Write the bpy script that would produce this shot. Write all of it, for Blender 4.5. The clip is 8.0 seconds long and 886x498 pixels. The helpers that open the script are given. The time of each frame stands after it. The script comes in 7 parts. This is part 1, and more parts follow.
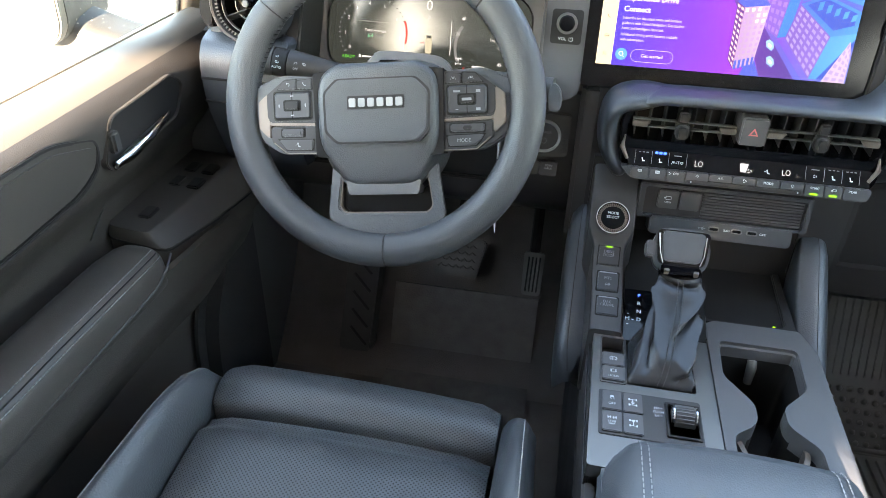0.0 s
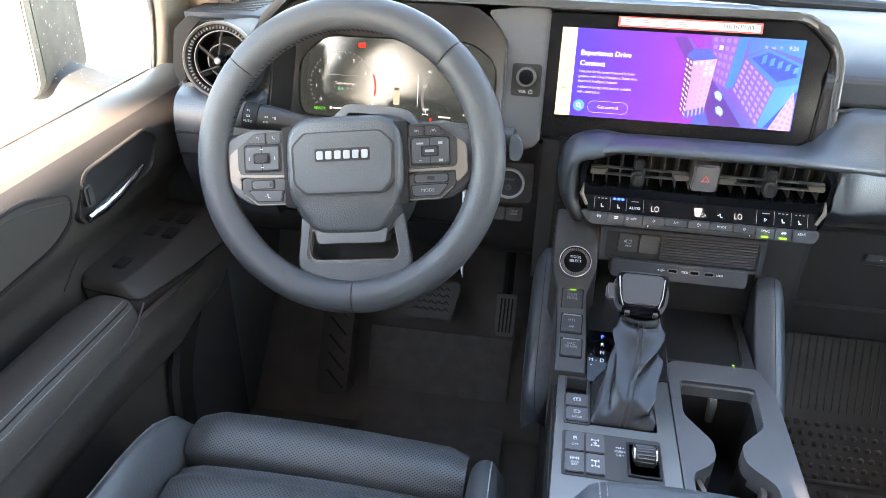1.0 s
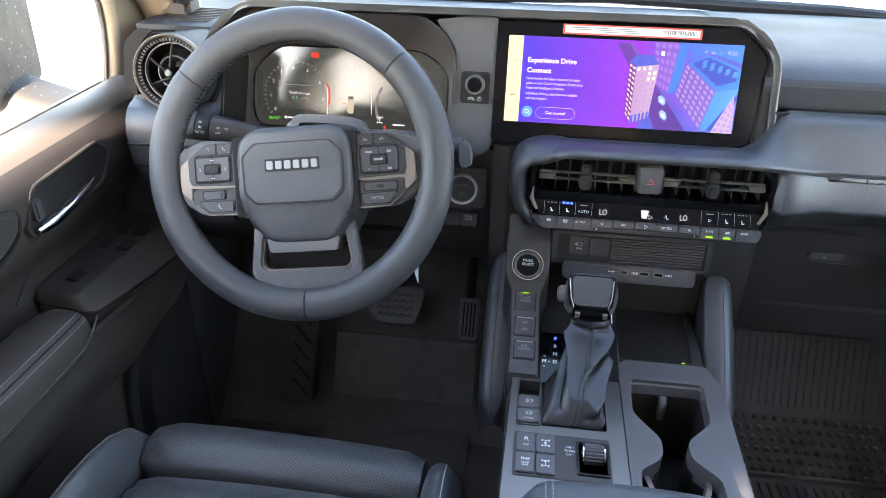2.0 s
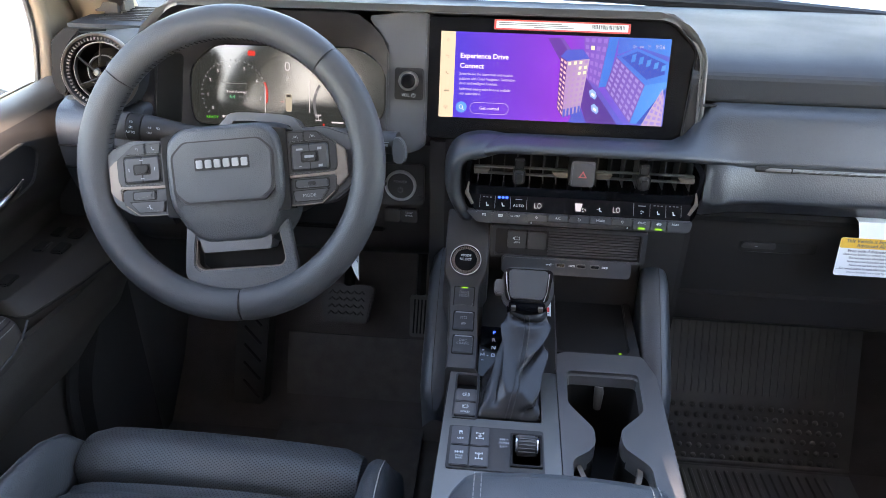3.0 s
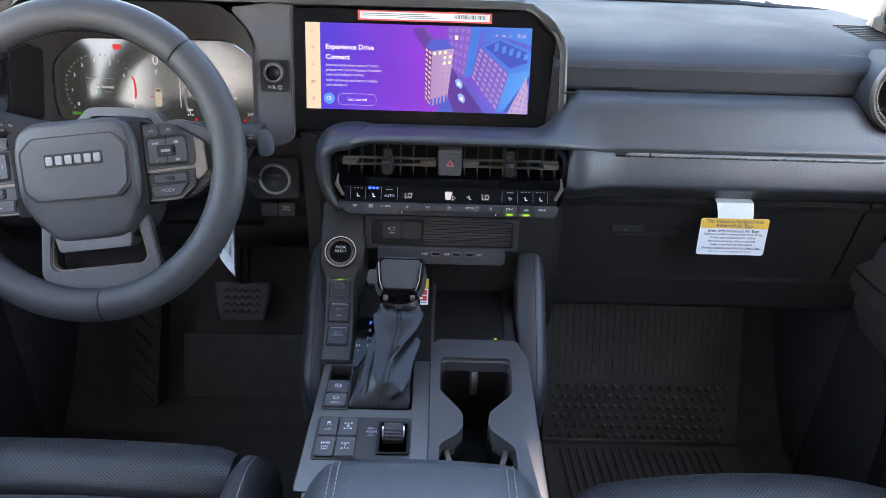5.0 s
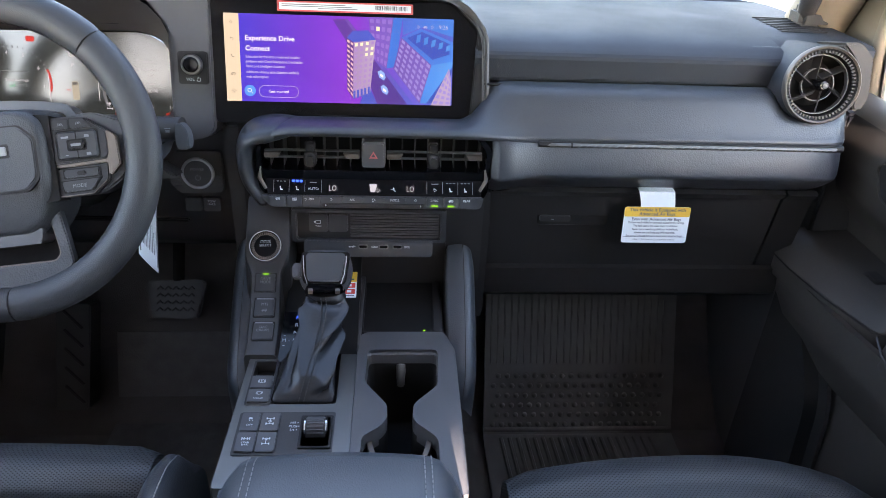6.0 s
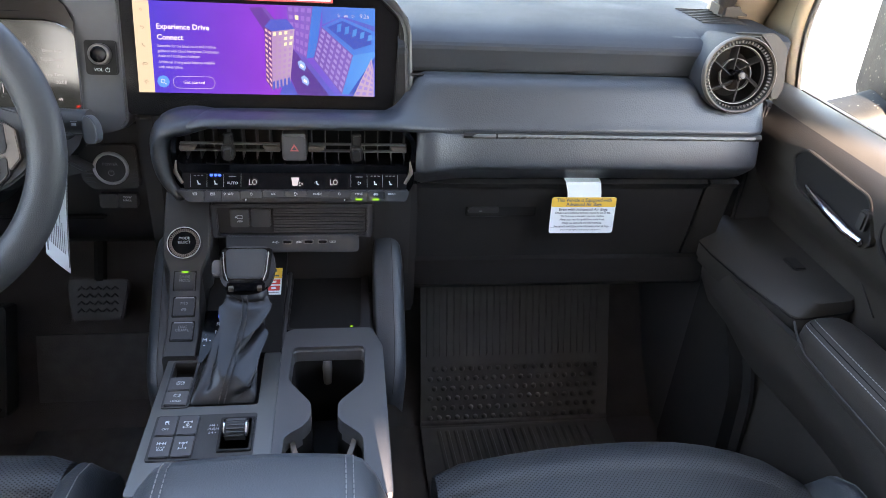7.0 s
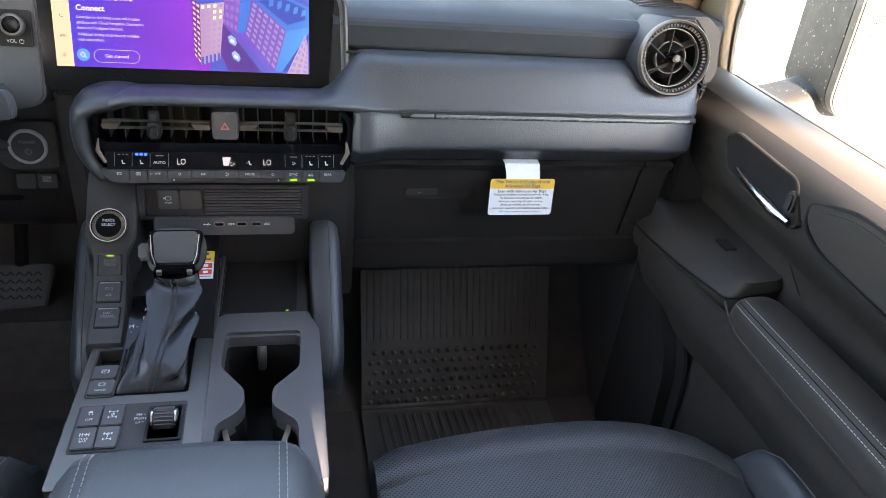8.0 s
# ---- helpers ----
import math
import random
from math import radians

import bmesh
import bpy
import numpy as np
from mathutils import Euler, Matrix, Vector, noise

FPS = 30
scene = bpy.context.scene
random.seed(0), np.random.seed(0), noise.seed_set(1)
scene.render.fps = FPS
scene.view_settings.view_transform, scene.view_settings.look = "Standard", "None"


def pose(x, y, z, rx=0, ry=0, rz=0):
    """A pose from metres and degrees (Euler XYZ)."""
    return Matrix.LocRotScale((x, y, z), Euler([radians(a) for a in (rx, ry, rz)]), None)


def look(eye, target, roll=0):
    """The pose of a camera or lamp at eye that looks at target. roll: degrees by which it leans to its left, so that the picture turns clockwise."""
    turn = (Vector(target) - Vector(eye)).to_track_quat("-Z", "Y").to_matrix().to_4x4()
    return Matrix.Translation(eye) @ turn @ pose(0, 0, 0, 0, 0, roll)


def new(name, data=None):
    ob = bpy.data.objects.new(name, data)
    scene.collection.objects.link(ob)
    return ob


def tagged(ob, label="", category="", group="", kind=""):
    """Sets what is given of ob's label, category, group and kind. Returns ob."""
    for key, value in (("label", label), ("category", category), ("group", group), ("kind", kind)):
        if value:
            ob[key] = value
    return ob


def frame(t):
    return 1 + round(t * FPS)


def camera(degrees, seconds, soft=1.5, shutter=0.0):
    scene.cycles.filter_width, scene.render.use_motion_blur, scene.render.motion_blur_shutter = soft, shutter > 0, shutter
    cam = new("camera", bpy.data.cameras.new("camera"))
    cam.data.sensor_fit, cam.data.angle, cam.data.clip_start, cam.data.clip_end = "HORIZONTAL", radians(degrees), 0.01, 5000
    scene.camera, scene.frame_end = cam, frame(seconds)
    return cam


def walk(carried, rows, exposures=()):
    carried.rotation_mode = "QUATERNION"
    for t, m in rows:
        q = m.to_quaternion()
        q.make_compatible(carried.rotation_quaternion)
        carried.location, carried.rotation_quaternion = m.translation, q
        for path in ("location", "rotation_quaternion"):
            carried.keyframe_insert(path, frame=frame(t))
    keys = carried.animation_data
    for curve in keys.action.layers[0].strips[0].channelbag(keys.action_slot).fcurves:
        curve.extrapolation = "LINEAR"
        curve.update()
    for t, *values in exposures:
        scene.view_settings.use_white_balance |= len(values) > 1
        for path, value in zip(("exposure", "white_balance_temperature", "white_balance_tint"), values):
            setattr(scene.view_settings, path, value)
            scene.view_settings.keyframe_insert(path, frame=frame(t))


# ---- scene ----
cam = camera(63.5, 8.0, soft=0.6)
PATH = [
    (0, (-0.189, -0.839, 0.98), (-0.49, 0.808, -0.114), 1.4),
    (0.5, (-0.178, -0.845, 0.992), (-0.47, 0.841, -0.042), 1.3),
    (1, (-0.163, -0.851, 1.003), (-0.437, 0.857, -0.001), 1.2),
    (2.5, (-0.106, -0.855, 1.011), (-0.29, 0.873, 0.02), 0.9),
    (3, (-0.08, -0.853, 1.009), (-0.225, 0.877, 0.016), 1.0),
    (3.5, (-0.055, -0.852, 1.007), (-0.156, 0.879, 0.012), 1.3),
    (4, (-0.034, -0.853, 1.004), (-0.095, 0.883, 0.012), 1.4),
    (4.5, (-0.015, -0.854, 1.005), (-0.035, 0.882, 0.012), 1.6),
    (6, (0.052, -0.858, 1.003), (0.189, 0.865, -0.003), 2.8),
    (6.5, (0.068, -0.855, 0.999), (0.275, 0.86, -0.009), 3.4),
    (7, (0.082, -0.849, 0.998), (0.362, 0.851, -0.017), 4.2),
    (7.5, (0.088, -0.845, 0.997), (0.45, 0.831, -0.033), 5.5),
    (8, (0.092, -0.842, 0.99), (0.524, 0.811, -0.05), 6.7),
]
walk(cam, [(t, look(eye, target, roll)) for t, eye, target, roll in PATH],
     [(0.0, 5.20, 7800, 15), (0.5, 5.44, 7800, 18), (1.0, 5.34, 7700, 20), (2.3, 4.79, 7400, 23), (4.5, 4.44, 7150, 25), (6.0, 4.40, 7200, 25), (8.0, 4.62, 7800, 23)])

# ---- daylight ----
world = bpy.data.worlds.new("world")
scene.world = world
world.use_nodes = True
wn = world.node_tree.nodes
sky = wn.new("ShaderNodeTexSky")
sky.sky_type = 'NISHITA'
sky.sun_disc = False
sky.dust_density = 0.4
SUN_EL, SUN_AZ = 12.6, 0.0          # low morning sun from behind the car
sky.sun_elevation = radians(SUN_EL)
sky.sun_rotation = radians(180 - SUN_AZ)
wn["Background"].inputs["Strength"].default_value = 0.15
world.node_tree.links.new(sky.outputs[0], wn["Background"].inputs["Color"])
sun = new("sun", bpy.data.lights.new("sun", 'SUN'))
sun.data.energy, sun.data.angle, sun.data.color = 5.0, radians(0.6), (1.0, 0.95, 0.87)
sun_from = Vector((math.sin(radians(SUN_AZ)) * math.cos(radians(SUN_EL)), -math.cos(radians(SUN_AZ)) * math.cos(radians(SUN_EL)), math.sin(radians(SUN_EL))))
sun.matrix_world = look(sun_from * 20, (0, 0, 0))
SCREEN_GAIN = 0.0513


# ---- materials ----
def material(name, color, rough=0.5, metal=0.0, grain=0.0, grain_scale=900.0, stain=0.12, stain_scale=9.0, kind='NOISE', coat=0.0, spec=0.5, emit=0.0):
    """A procedural surface: base colour with broad stains and fine grain, and a grain relief."""
    m = bpy.data.materials.new(name)
    m.use_nodes = True
    n, l = m.node_tree.nodes, m.node_tree.links
    p = n["Principled BSDF"]
    p.inputs["Roughness"].default_value = rough
    p.inputs["Metallic"].default_value = metal
    p.inputs["Coat Weight"].default_value = coat
    p.inputs["Specular IOR Level"].default_value = spec
    co = n.new("ShaderNodeTexCoord")
    big = n.new("ShaderNodeTexNoise")
    big.inputs["Scale"].default_value, big.inputs["Detail"].default_value = stain_scale, 5
    l.new(co.outputs["Object"], big.inputs["Vector"])
    mix = n.new("ShaderNodeMix")
    mix.data_type = 'RGBA'
    mix.inputs[6].default_value = tuple(c * (1 - stain) for c in color) + (1,)
    mix.inputs[7].default_value = tuple(min(1, c * (1 + stain)) for c in color) + (1,)
    l.new(big.outputs[0], mix.inputs[0])
    l.new(mix.outputs[2], p.inputs["Base Color"])
    ramp = n.new("ShaderNodeMapRange")
    ramp.inputs[1].default_value, ramp.inputs[2].default_value = 0.3, 0.7
    ramp.inputs[3].default_value, ramp.inputs[4].default_value = max(0.02, rough * 0.86), min(1, rough * 1.12)
    l.new(big.outputs[0], ramp.inputs[0])
    l.new(ramp.outputs[0], p.inputs["Roughness"])
    if grain > 0:
        if kind == 'NOISE':
            g = n.new("ShaderNodeTexNoise")
            g.inputs["Detail"].default_value = 3
        else:
            g = n.new("ShaderNodeTexVoronoi")
            g.feature = 'SMOOTH_F1' if kind == 'LEATHER' else 'F1'
        g.inputs["Scale"].default_value = grain_scale
        l.new(co.outputs["Object"], g.inputs["Vector"])
        b = n.new("ShaderNodeBump")
        b.inputs["Strength"].default_value, b.inputs["Distance"].default_value = grain, 0.0006
        if kind == 'LEATHER':
            b.invert = True
        l.new(g.outputs[0], b.inputs["Height"])
        l.new(b.outputs[0], p.inputs["Normal"])
    if emit > 0:
        p.inputs["Emission Color"].default_value = (*color, 1)
        p.inputs["Emission Strength"].default_value = emit
    return m


def glow(name, color, strength):
    m = bpy.data.materials.new(name)
    m.use_nodes = True
    p = m.node_tree.nodes["Principled BSDF"]
    p.inputs["Base Color"].default_value = (0.01, 0.01, 0.01, 1)
    p.inputs["Roughness"].default_value = 0.2
    p.inputs["Specular IOR Level"].default_value = 0.03
    p.inputs["Emission Color"].default_value = (*color, 1)
    p.inputs["Emission Strength"].default_value = strength
    return m


def clear_glass(name, tint, gloss=0.03):
    m = bpy.data.materials.new(name)
    m.use_nodes = True
    n, l = m.node_tree.nodes, m.node_tree.links
    for x in list(n):
        if x.type == 'BSDF_PRINCIPLED':
            n.remove(x)
    a, b, mix = (n.new(k) for k in ("ShaderNodeBsdfTransparent", "ShaderNodeBsdfGlossy", "ShaderNodeMixShader"))
    a.inputs[0].default_value = (*tint, 1)
    b.inputs["Roughness"].default_value = 0.02
    mix.inputs[0].default_value = gloss
    l.new(a.outputs[0], mix.inputs[1])
    l.new(b.outputs[0], mix.inputs[2])
    l.new(mix.outputs[0], n["Material Output"].inputs["Surface"])
    return m


def perforated(name, color, rough, pitch):
    """Leather with a staggered grid of small punched holes, laid out along x and y."""
    m = material(name, color, rough, grain=0.35, grain_scale=700, kind='LEATHER')
    n, l = m.node_tree.nodes, m.node_tree.links
    p = n["Principled BSDF"]
    co = n.new("ShaderNodeTexCoord")
    turn = n.new("ShaderNodeMapping")
    turn.inputs["Rotation"].default_value = (0, 0, radians(45))
    turn.inputs["Scale"].default_value = (1 / pitch, 1 / pitch, 0)
    sep, run, com = n.new("ShaderNodeSeparateXYZ"), n.new("ShaderNodeMath"), n.new("ShaderNodeCombineXYZ")
    l.new(co.outputs["Object"], sep.inputs[0])
    l.new(sep.outputs[1], run.inputs[0])
    l.new(sep.outputs[2], run.inputs[1])
    l.new(sep.outputs[0], com.inputs[0])
    l.new(run.outputs[0], com.inputs[1])
    l.new(com.outputs[0], turn.inputs[0])
    fr = n.new("ShaderNodeVectorMath")
    fr.operation = 'FRACTION'
    l.new(turn.outputs[0], fr.inputs[0])
    sub = n.new("ShaderNodeVectorMath")
    sub.operation = 'SUBTRACT'
    sub.inputs[1].default_value = (0.5, 0.5, 0)
    l.new(fr.outputs[0], sub.inputs[0])
    ln = n.new("ShaderNodeVectorMath")
    ln.operation = 'LENGTH'
    l.new(sub.outputs[0], ln.inputs[0])
    hole = n.new("ShaderNodeMapRange")
    hole.inputs[1].default_value, hole.inputs[2].default_value = 0.22, 0.31
    l.new(ln.outputs["Value"], hole.inputs[0])
    old = p.inputs["Base Color"].links[0].from_socket
    mix = n.new("ShaderNodeMix")
    mix.data_type = 'RGBA'
    mix.inputs[6].default_value = (0.004, 0.004, 0.004, 1)
    l.new(hole.outputs[0], mix.inputs[0])
    l.new(old, mix.inputs[7])
    l.new(mix.outputs[2], p.inputs["Base Color"])
    b = n.new("ShaderNodeBump")
    b.inputs["Strength"].default_value, b.inputs["Distance"].default_value = 0.8, 0.001
    l.new(hole.outputs[0], b.inputs["Height"])
    l.new(p.inputs["Normal"].links[0].from_socket, b.inputs["Normal"])
    l.new(b.outputs[0], p.inputs["Normal"])
    return m


SLATE = (0.037, 0.0410, 0.048)
M = dict(
    soft=material("soft_touch_vinyl", SLATE, 0.38, grain=0.42, grain_scale=640, kind='LEATHER', stain=0.10),
    pad=material("moulded_dash_skin", (0.034, 0.037, 0.043), 0.74, grain=0.35, grain_scale=900, stain=0.10, spec=0.21),
    rim=material("steering_leather", (0.047, 0.048, 0.051), 0.50, spec=0.40, grain=0.30, grain_scale=900, kind='LEATHER', stain=0.12, stain_scale=14),
    ledge=material("ledge_vinyl", (0.100, 0.083, 0.066), 0.58, grain=0.16, grain_scale=600, kind='LEATHER', stain=0.10, spec=0.28),
    hubgrain=material("airbag_grain", (0.048, 0.049, 0.052), 0.42, grain=0.60, grain_scale=760, kind='LEATHER', stain=0.10, spec=0.42),
    ring=material("silver_paint", (0.40, 0.40, 0.40), 0.4, metal=0.2, stain=0.05),
    inlay=material("woven_metal_inlay", (0.14, 0.137, 0.13), 0.42, metal=0.25, stain=0.08),
    glove=material("glove_box_plastic", (0.022, 0.0205, 0.020), 0.46, grain=0.35, grain_scale=1100, stain=0.15, spec=0.3),
    well=material("well_black", (0.014, 0.0125, 0.012), 0.6, grain=0.2, grain_scale=900, stain=0.2, spec=0.10),
    matte=material("mud_dulled_rubber", (0.110, 0.102, 0.097), 0.55, grain=0.8, grain_scale=260, stain=0.55, stain_scale=34, spec=0.3),
    door=material("door_vinyl", (0.044, 0.038, 0.034), 0.52, grain=0.22, grain_scale=800, kind='LEATHER', stain=0.12, spec=0.30),
    leather=material("seat_leather", (0.055, 0.059, 0.064), 0.36, grain=0.45, grain_scale=500, kind='LEATHER', stain=0.15, spec=0.40),
    perf=perforated("perforated_leather", (0.064, 0.068, 0.073), 0.38, 0.0037),
    hard=material("hard_plastic", (0.046, 0.043, 0.043), 0.46, grain=0.35, grain_scale=1100, stain=0.15, spec=0.32),
    hard2=material("grey_plastic", (0.074, 0.071, 0.073), 0.38, grain=0.35, grain_scale=1100, stain=0.12),
    dark=material("black_plastic", (0.024, 0.022, 0.0215), 0.5, grain=0.3, grain_scale=900, stain=0.2, spec=0.15),
    piano=material("piano_black", (0.004, 0.004, 0.005), 0.07, stain=0.1, spec=0.3),
    strip=material("touch_black", (0.004, 0.004, 0.005), 0.16, stain=0.1, spec=0.10),
    boot=material("boot_leather", (0.021, 0.021, 0.023), 0.24, spec=0.38, grain=0.12, grain_scale=900, kind='LEATHER', stain=0.2, stain_scale=18),
    mode=material("mode_panel_plastic", (0.035, 0.034, 0.036), 0.42, spec=0.35, grain=0.2, grain_scale=1100, stain=0.12),
    keys=material("key_plastic", (0.033, 0.034, 0.038), 0.45, grain=0.2, grain_scale=1100, stain=0.12, spec=0.35),
    screen=material("display_glass", (0.004, 0.004, 0.005), 0.15, stain=0.05, spec=0.20),
    hood_lining=material("hood_lining", (0.085, 0.072, 0.070), 0.6, grain=0.3, grain_scale=900, stain=0.1),
    armskin=material("armrest_leather", (0.068, 0.074, 0.082), 0.40, grain=0.35, grain_scale=640, kind='LEATHER', stain=0.12),
    pod=material("button_pod_black", (0.021, 0.0195, 0.0195), 0.40, spec=0.30, grain=0.15, grain_scale=1100, stain=0.12),
    housing=material("display_housing", (0.115, 0.113, 0.112), 0.42, metal=0.3, grain=0.1, grain_scale=1200, stain=0.06),
    dial=material("dial_glass", (0.012, 0.014, 0.013), 0.14, stain=0.05, spec=0.55, emit=0.12),
    satin=material("satin_grey_trim", (0.165, 0.158, 0.148), 0.38, metal=0.75, grain=0.12, grain_scale=1500, stain=0.06),
    silver=material("satin_silver", (0.150, 0.122, 0.102), 0.50, metal=0.6, grain=0.1, grain_scale=1500, stain=0.05),
    chrome=material("chrome", (0.75, 0.77, 0.8), 0.12, metal=1.0, stain=0.05),
    carpet=material("floor_carpet", (0.105, 0.095, 0.090), 0.95, grain=1.0, grain_scale=600, stain=0.35, stain_scale=20, spec=0.2),
    rubber=material("mat_rubber", (0.120, 0.113, 0.108), 0.42, grain=0.4, grain_scale=500, stain=0.35, stain_scale=16),
    thread=material("grey_thread", (0.27, 0.265, 0.26), 0.7, stain=0.15),
    darkthread=material("dark_thread", (0.010, 0.010, 0.011), 0.6, stain=0.15),
    glass=clear_glass("window_glass", (0.92, 0.95, 0.93)),
    tinted=clear_glass("windscreen_glass", (0.70, 0.74, 0.75)),
    privacy=clear_glass("privacy_glass", (0.72, 0.74, 0.74)),
    trim=material("taupe_pillar_trim", (0.27, 0.215, 0.155), 0.7, grain=0.4, grain_scale=700, stain=0.1),
    roof=material("headliner_cloth", (0.50, 0.51, 0.53), 0.9, grain=0.6, grain_scale=500, stain=0.08),
    paint=material("white_car_paint", (0.72, 0.72, 0.70), 0.3, stain=0.04, coat=0.6),
    ground=material("pale_concrete", (0.55, 0.53, 0.50), 0.9, grain=1.0, grain_scale=60, stain=0.18, stain_scale=0.7),
    white=material("printed_white", (0.62, 0.64, 0.66), 0.6, stain=0.03, emit=0.0),
    dim=material("printed_grey", (0.19, 0.19, 0.20), 0.6, stain=0.03),
    paper=material("tag_paper", (0.78, 0.80, 0.82), 0.6, grain=0.1, grain_scale=300, stain=0.05),
    yellow=material("tag_yellow", (0.85, 0.50, 0.06), 0.6, stain=0.05),
    ink=material("tag_ink", (0.10, 0.10, 0.12), 0.7, stain=0.05),
    red=material("label_red", (0.70, 0.05, 0.04), 0.5, stain=0.05),
    blue_led=glow("blue_led", (0.03, 0.12, 1.0), 3.0 * SCREEN_GAIN),
    green_led=glow("green_led", (0.28, 0.85, 0.02), 1.2 * SCREEN_GAIN),
    lcd=glow("lit_digits", (0.85, 0.9, 1.0), 0.75 * SCREEN_GAIN),
)


# ---- mesh helpers ----
def plane(origin, x, y):
    """A pose with these x and y axes; its z axis is their cross product."""
    x = Vector(x).normalized()
    z = x.cross(Vector(y)).normalized()
    y = z.cross(x)
    m = Matrix((x, y, z)).transposed().to_4x4()
    m.translation = origin
    return m


def thing(name, label, category, origin=(0, 0, 0), group="", kind=""):
    ob = new(name)
    ob.empty_display_size = 0.02
    ob.location = origin
    return tagged(ob, label, category, group, kind)


def finish(bm, mat, name, angle=38):
    bmesh.ops.recalc_face_normals(bm, faces=bm.faces)
    lim = radians(angle)
    for e in bm.edges:
        e.smooth = len(e.link_faces) == 2 and e.calc_face_angle(0) < lim
    for f in bm.faces:
        f.smooth = True
    me = bpy.data.meshes.new(name)
    bm.to_mesh(me)
    bm.free()
    me.materials.append(mat)
    return me


def part(name, bm, mat, parent, label="", angle=38):
    """Links a bmesh, given in world metres, as one mesh under a thing or part."""
    me = finish(bm, mat, name, angle)
    ob = new(name, me)
    if parent is not None:
        base = Matrix.Identity(4)
        p = parent
        while p is not None:
            base = p.matrix_basis @ base
            p = p.parent
        me.transform(base.inverted())
        ob.parent = parent
    if label:
        ob["label"] = label
    return ob


def solo(name, bm, mat, label, category, group="", kind="", angle=38):
    return tagged(part(name, bm, mat, None, "", angle), label, category, group, kind)


def soften(bm, width, segments=2, angle=30, keep=None):
    lim = radians(angle)
    es = [e for e in bm.edges if len(e.link_faces) == 2 and e.calc_face_angle(0) > lim and (keep is None or keep(e))]
    if es and width > 0:
        bmesh.ops.bevel(bm, geom=es, offset=width, segments=segments, affect='EDGES', clamp_overlap=True)
    return bm


def prism(pts, z0, z1, m=Matrix.Identity(4), bevel=0.0, segments=2, bm=None, top_only=False):
    """A polygon in the pose's x-y plane, from height z0 to z1."""
    b = bmesh.new()
    lo = [b.verts.new((x, y, z0)) for x, y in pts]
    hi = [b.verts.new((x, y, z1)) for x, y in pts]
    b.faces.new(lo[::-1])
    b.faces.new(hi)
    n = len(pts)
    for i in range(n):
        b.faces.new((lo[i], lo[(i + 1) % n], hi[(i + 1) % n], hi[i]))
    bmesh.ops.recalc_face_normals(b, faces=b.faces)
    if bevel:
        if top_only:
            es = [e for e in b.edges if all(abs(v.co.z - z1) < 1e-7 for v in e.verts)]
            bmesh.ops.bevel(b, geom=es, offset=bevel, segments=segments, affect='EDGES', clamp_overlap=True)
        else:
            soften(b, bevel, segments)
    b.transform(m)
    return merge(bm, b)


def merge(bm, b):
    if bm is None:
        return b
    me = bpy.data.meshes.new("tmp")
    b.to_mesh(me)
    b.free()
    bm.from_mesh(me)
    bpy.data.meshes.remove(me)
    return bm


def rrect(w, h, r, n=4, cx=0.0, cy=0.0):
    pts = []
    for k, (sx, sy) in enumerate(((1, 1), (-1, 1), (-1, -1), (1, -1))):
        for i in range(n + 1):
            a = radians(90 * (k + i / n))
            pts.append((cx + sx * (w / 2 - r) + r * math.cos(a), cy + sy * (h / 2 - r) + r * math.sin(a)))
    return pts


def rounded(pts, r, n=3):
    """The polygon with its corners rounded off."""
    out = []
    k = len(pts)
    for i in range(k):
        p, a, b = Vector(pts[i]), Vector(pts[i - 1]), Vector(pts[(i + 1) % k])
        da, db = (a - p), (b - p)
        d = min(r, da.length * 0.45, db.length * 0.45)
        s, e = p + da.normalized() * d, p + db.normalized() * d
        for j in range(n + 1):
            t = j / n
            q = s * (1 - t) ** 2 + p * 2 * t * (1 - t) + e * t * t
            out.append((q.x, q.y))
    return out


def ring_prism(outer, inner, z0, z1, m=Matrix.Identity(4), bevel=0.0, bm=None):
    """A frame between two outlines of the same number of points."""
    b = bmesh.new()
    n = len(outer)
    vs = [[b.verts.new((x, y, z)) for x, y in o] for o, z in ((outer, z0), (outer, z1), (inner, z1), (inner, z0))]
    for a in range(4):
        c = (a + 1) % 4
        for i in range(n):
            j = (i + 1) % n
            b.faces.new((vs[a][i], vs[a][j], vs[c][j], vs[c][i]))
    bmesh.ops.recalc_face_normals(b, faces=b.faces)
    if bevel:
        soften(b, bevel, 2)
    b.transform(m)
    return merge(bm, b)


def lathe(profile, n=32, m=Matrix.Identity(4), bm=None, arc=360):
    """Turns (radius, height) pairs about the pose's z axis."""
    b = bmesh.new()
    rows = []
    for r, z in profile:
        if r < 1e-6:
            rows.append([b.verts.new((0, 0, z))] * n)
        else:
            rows.append([b.verts.new((r * math.cos(2 * math.pi * i / n), r * math.sin(2 * math.pi * i / n), z)) for i in range(n)])
    for p, q in zip(rows, rows[1:]):
        for i in range(n):
            j = (i + 1) % n
            vs = []
            for v in (p[i], p[j], q[j], q[i]):
                if v not in vs:
                    vs.append(v)
            if len(vs) > 2:
                b.faces.new(vs)
    b.transform(m)
    return merge(bm, b)


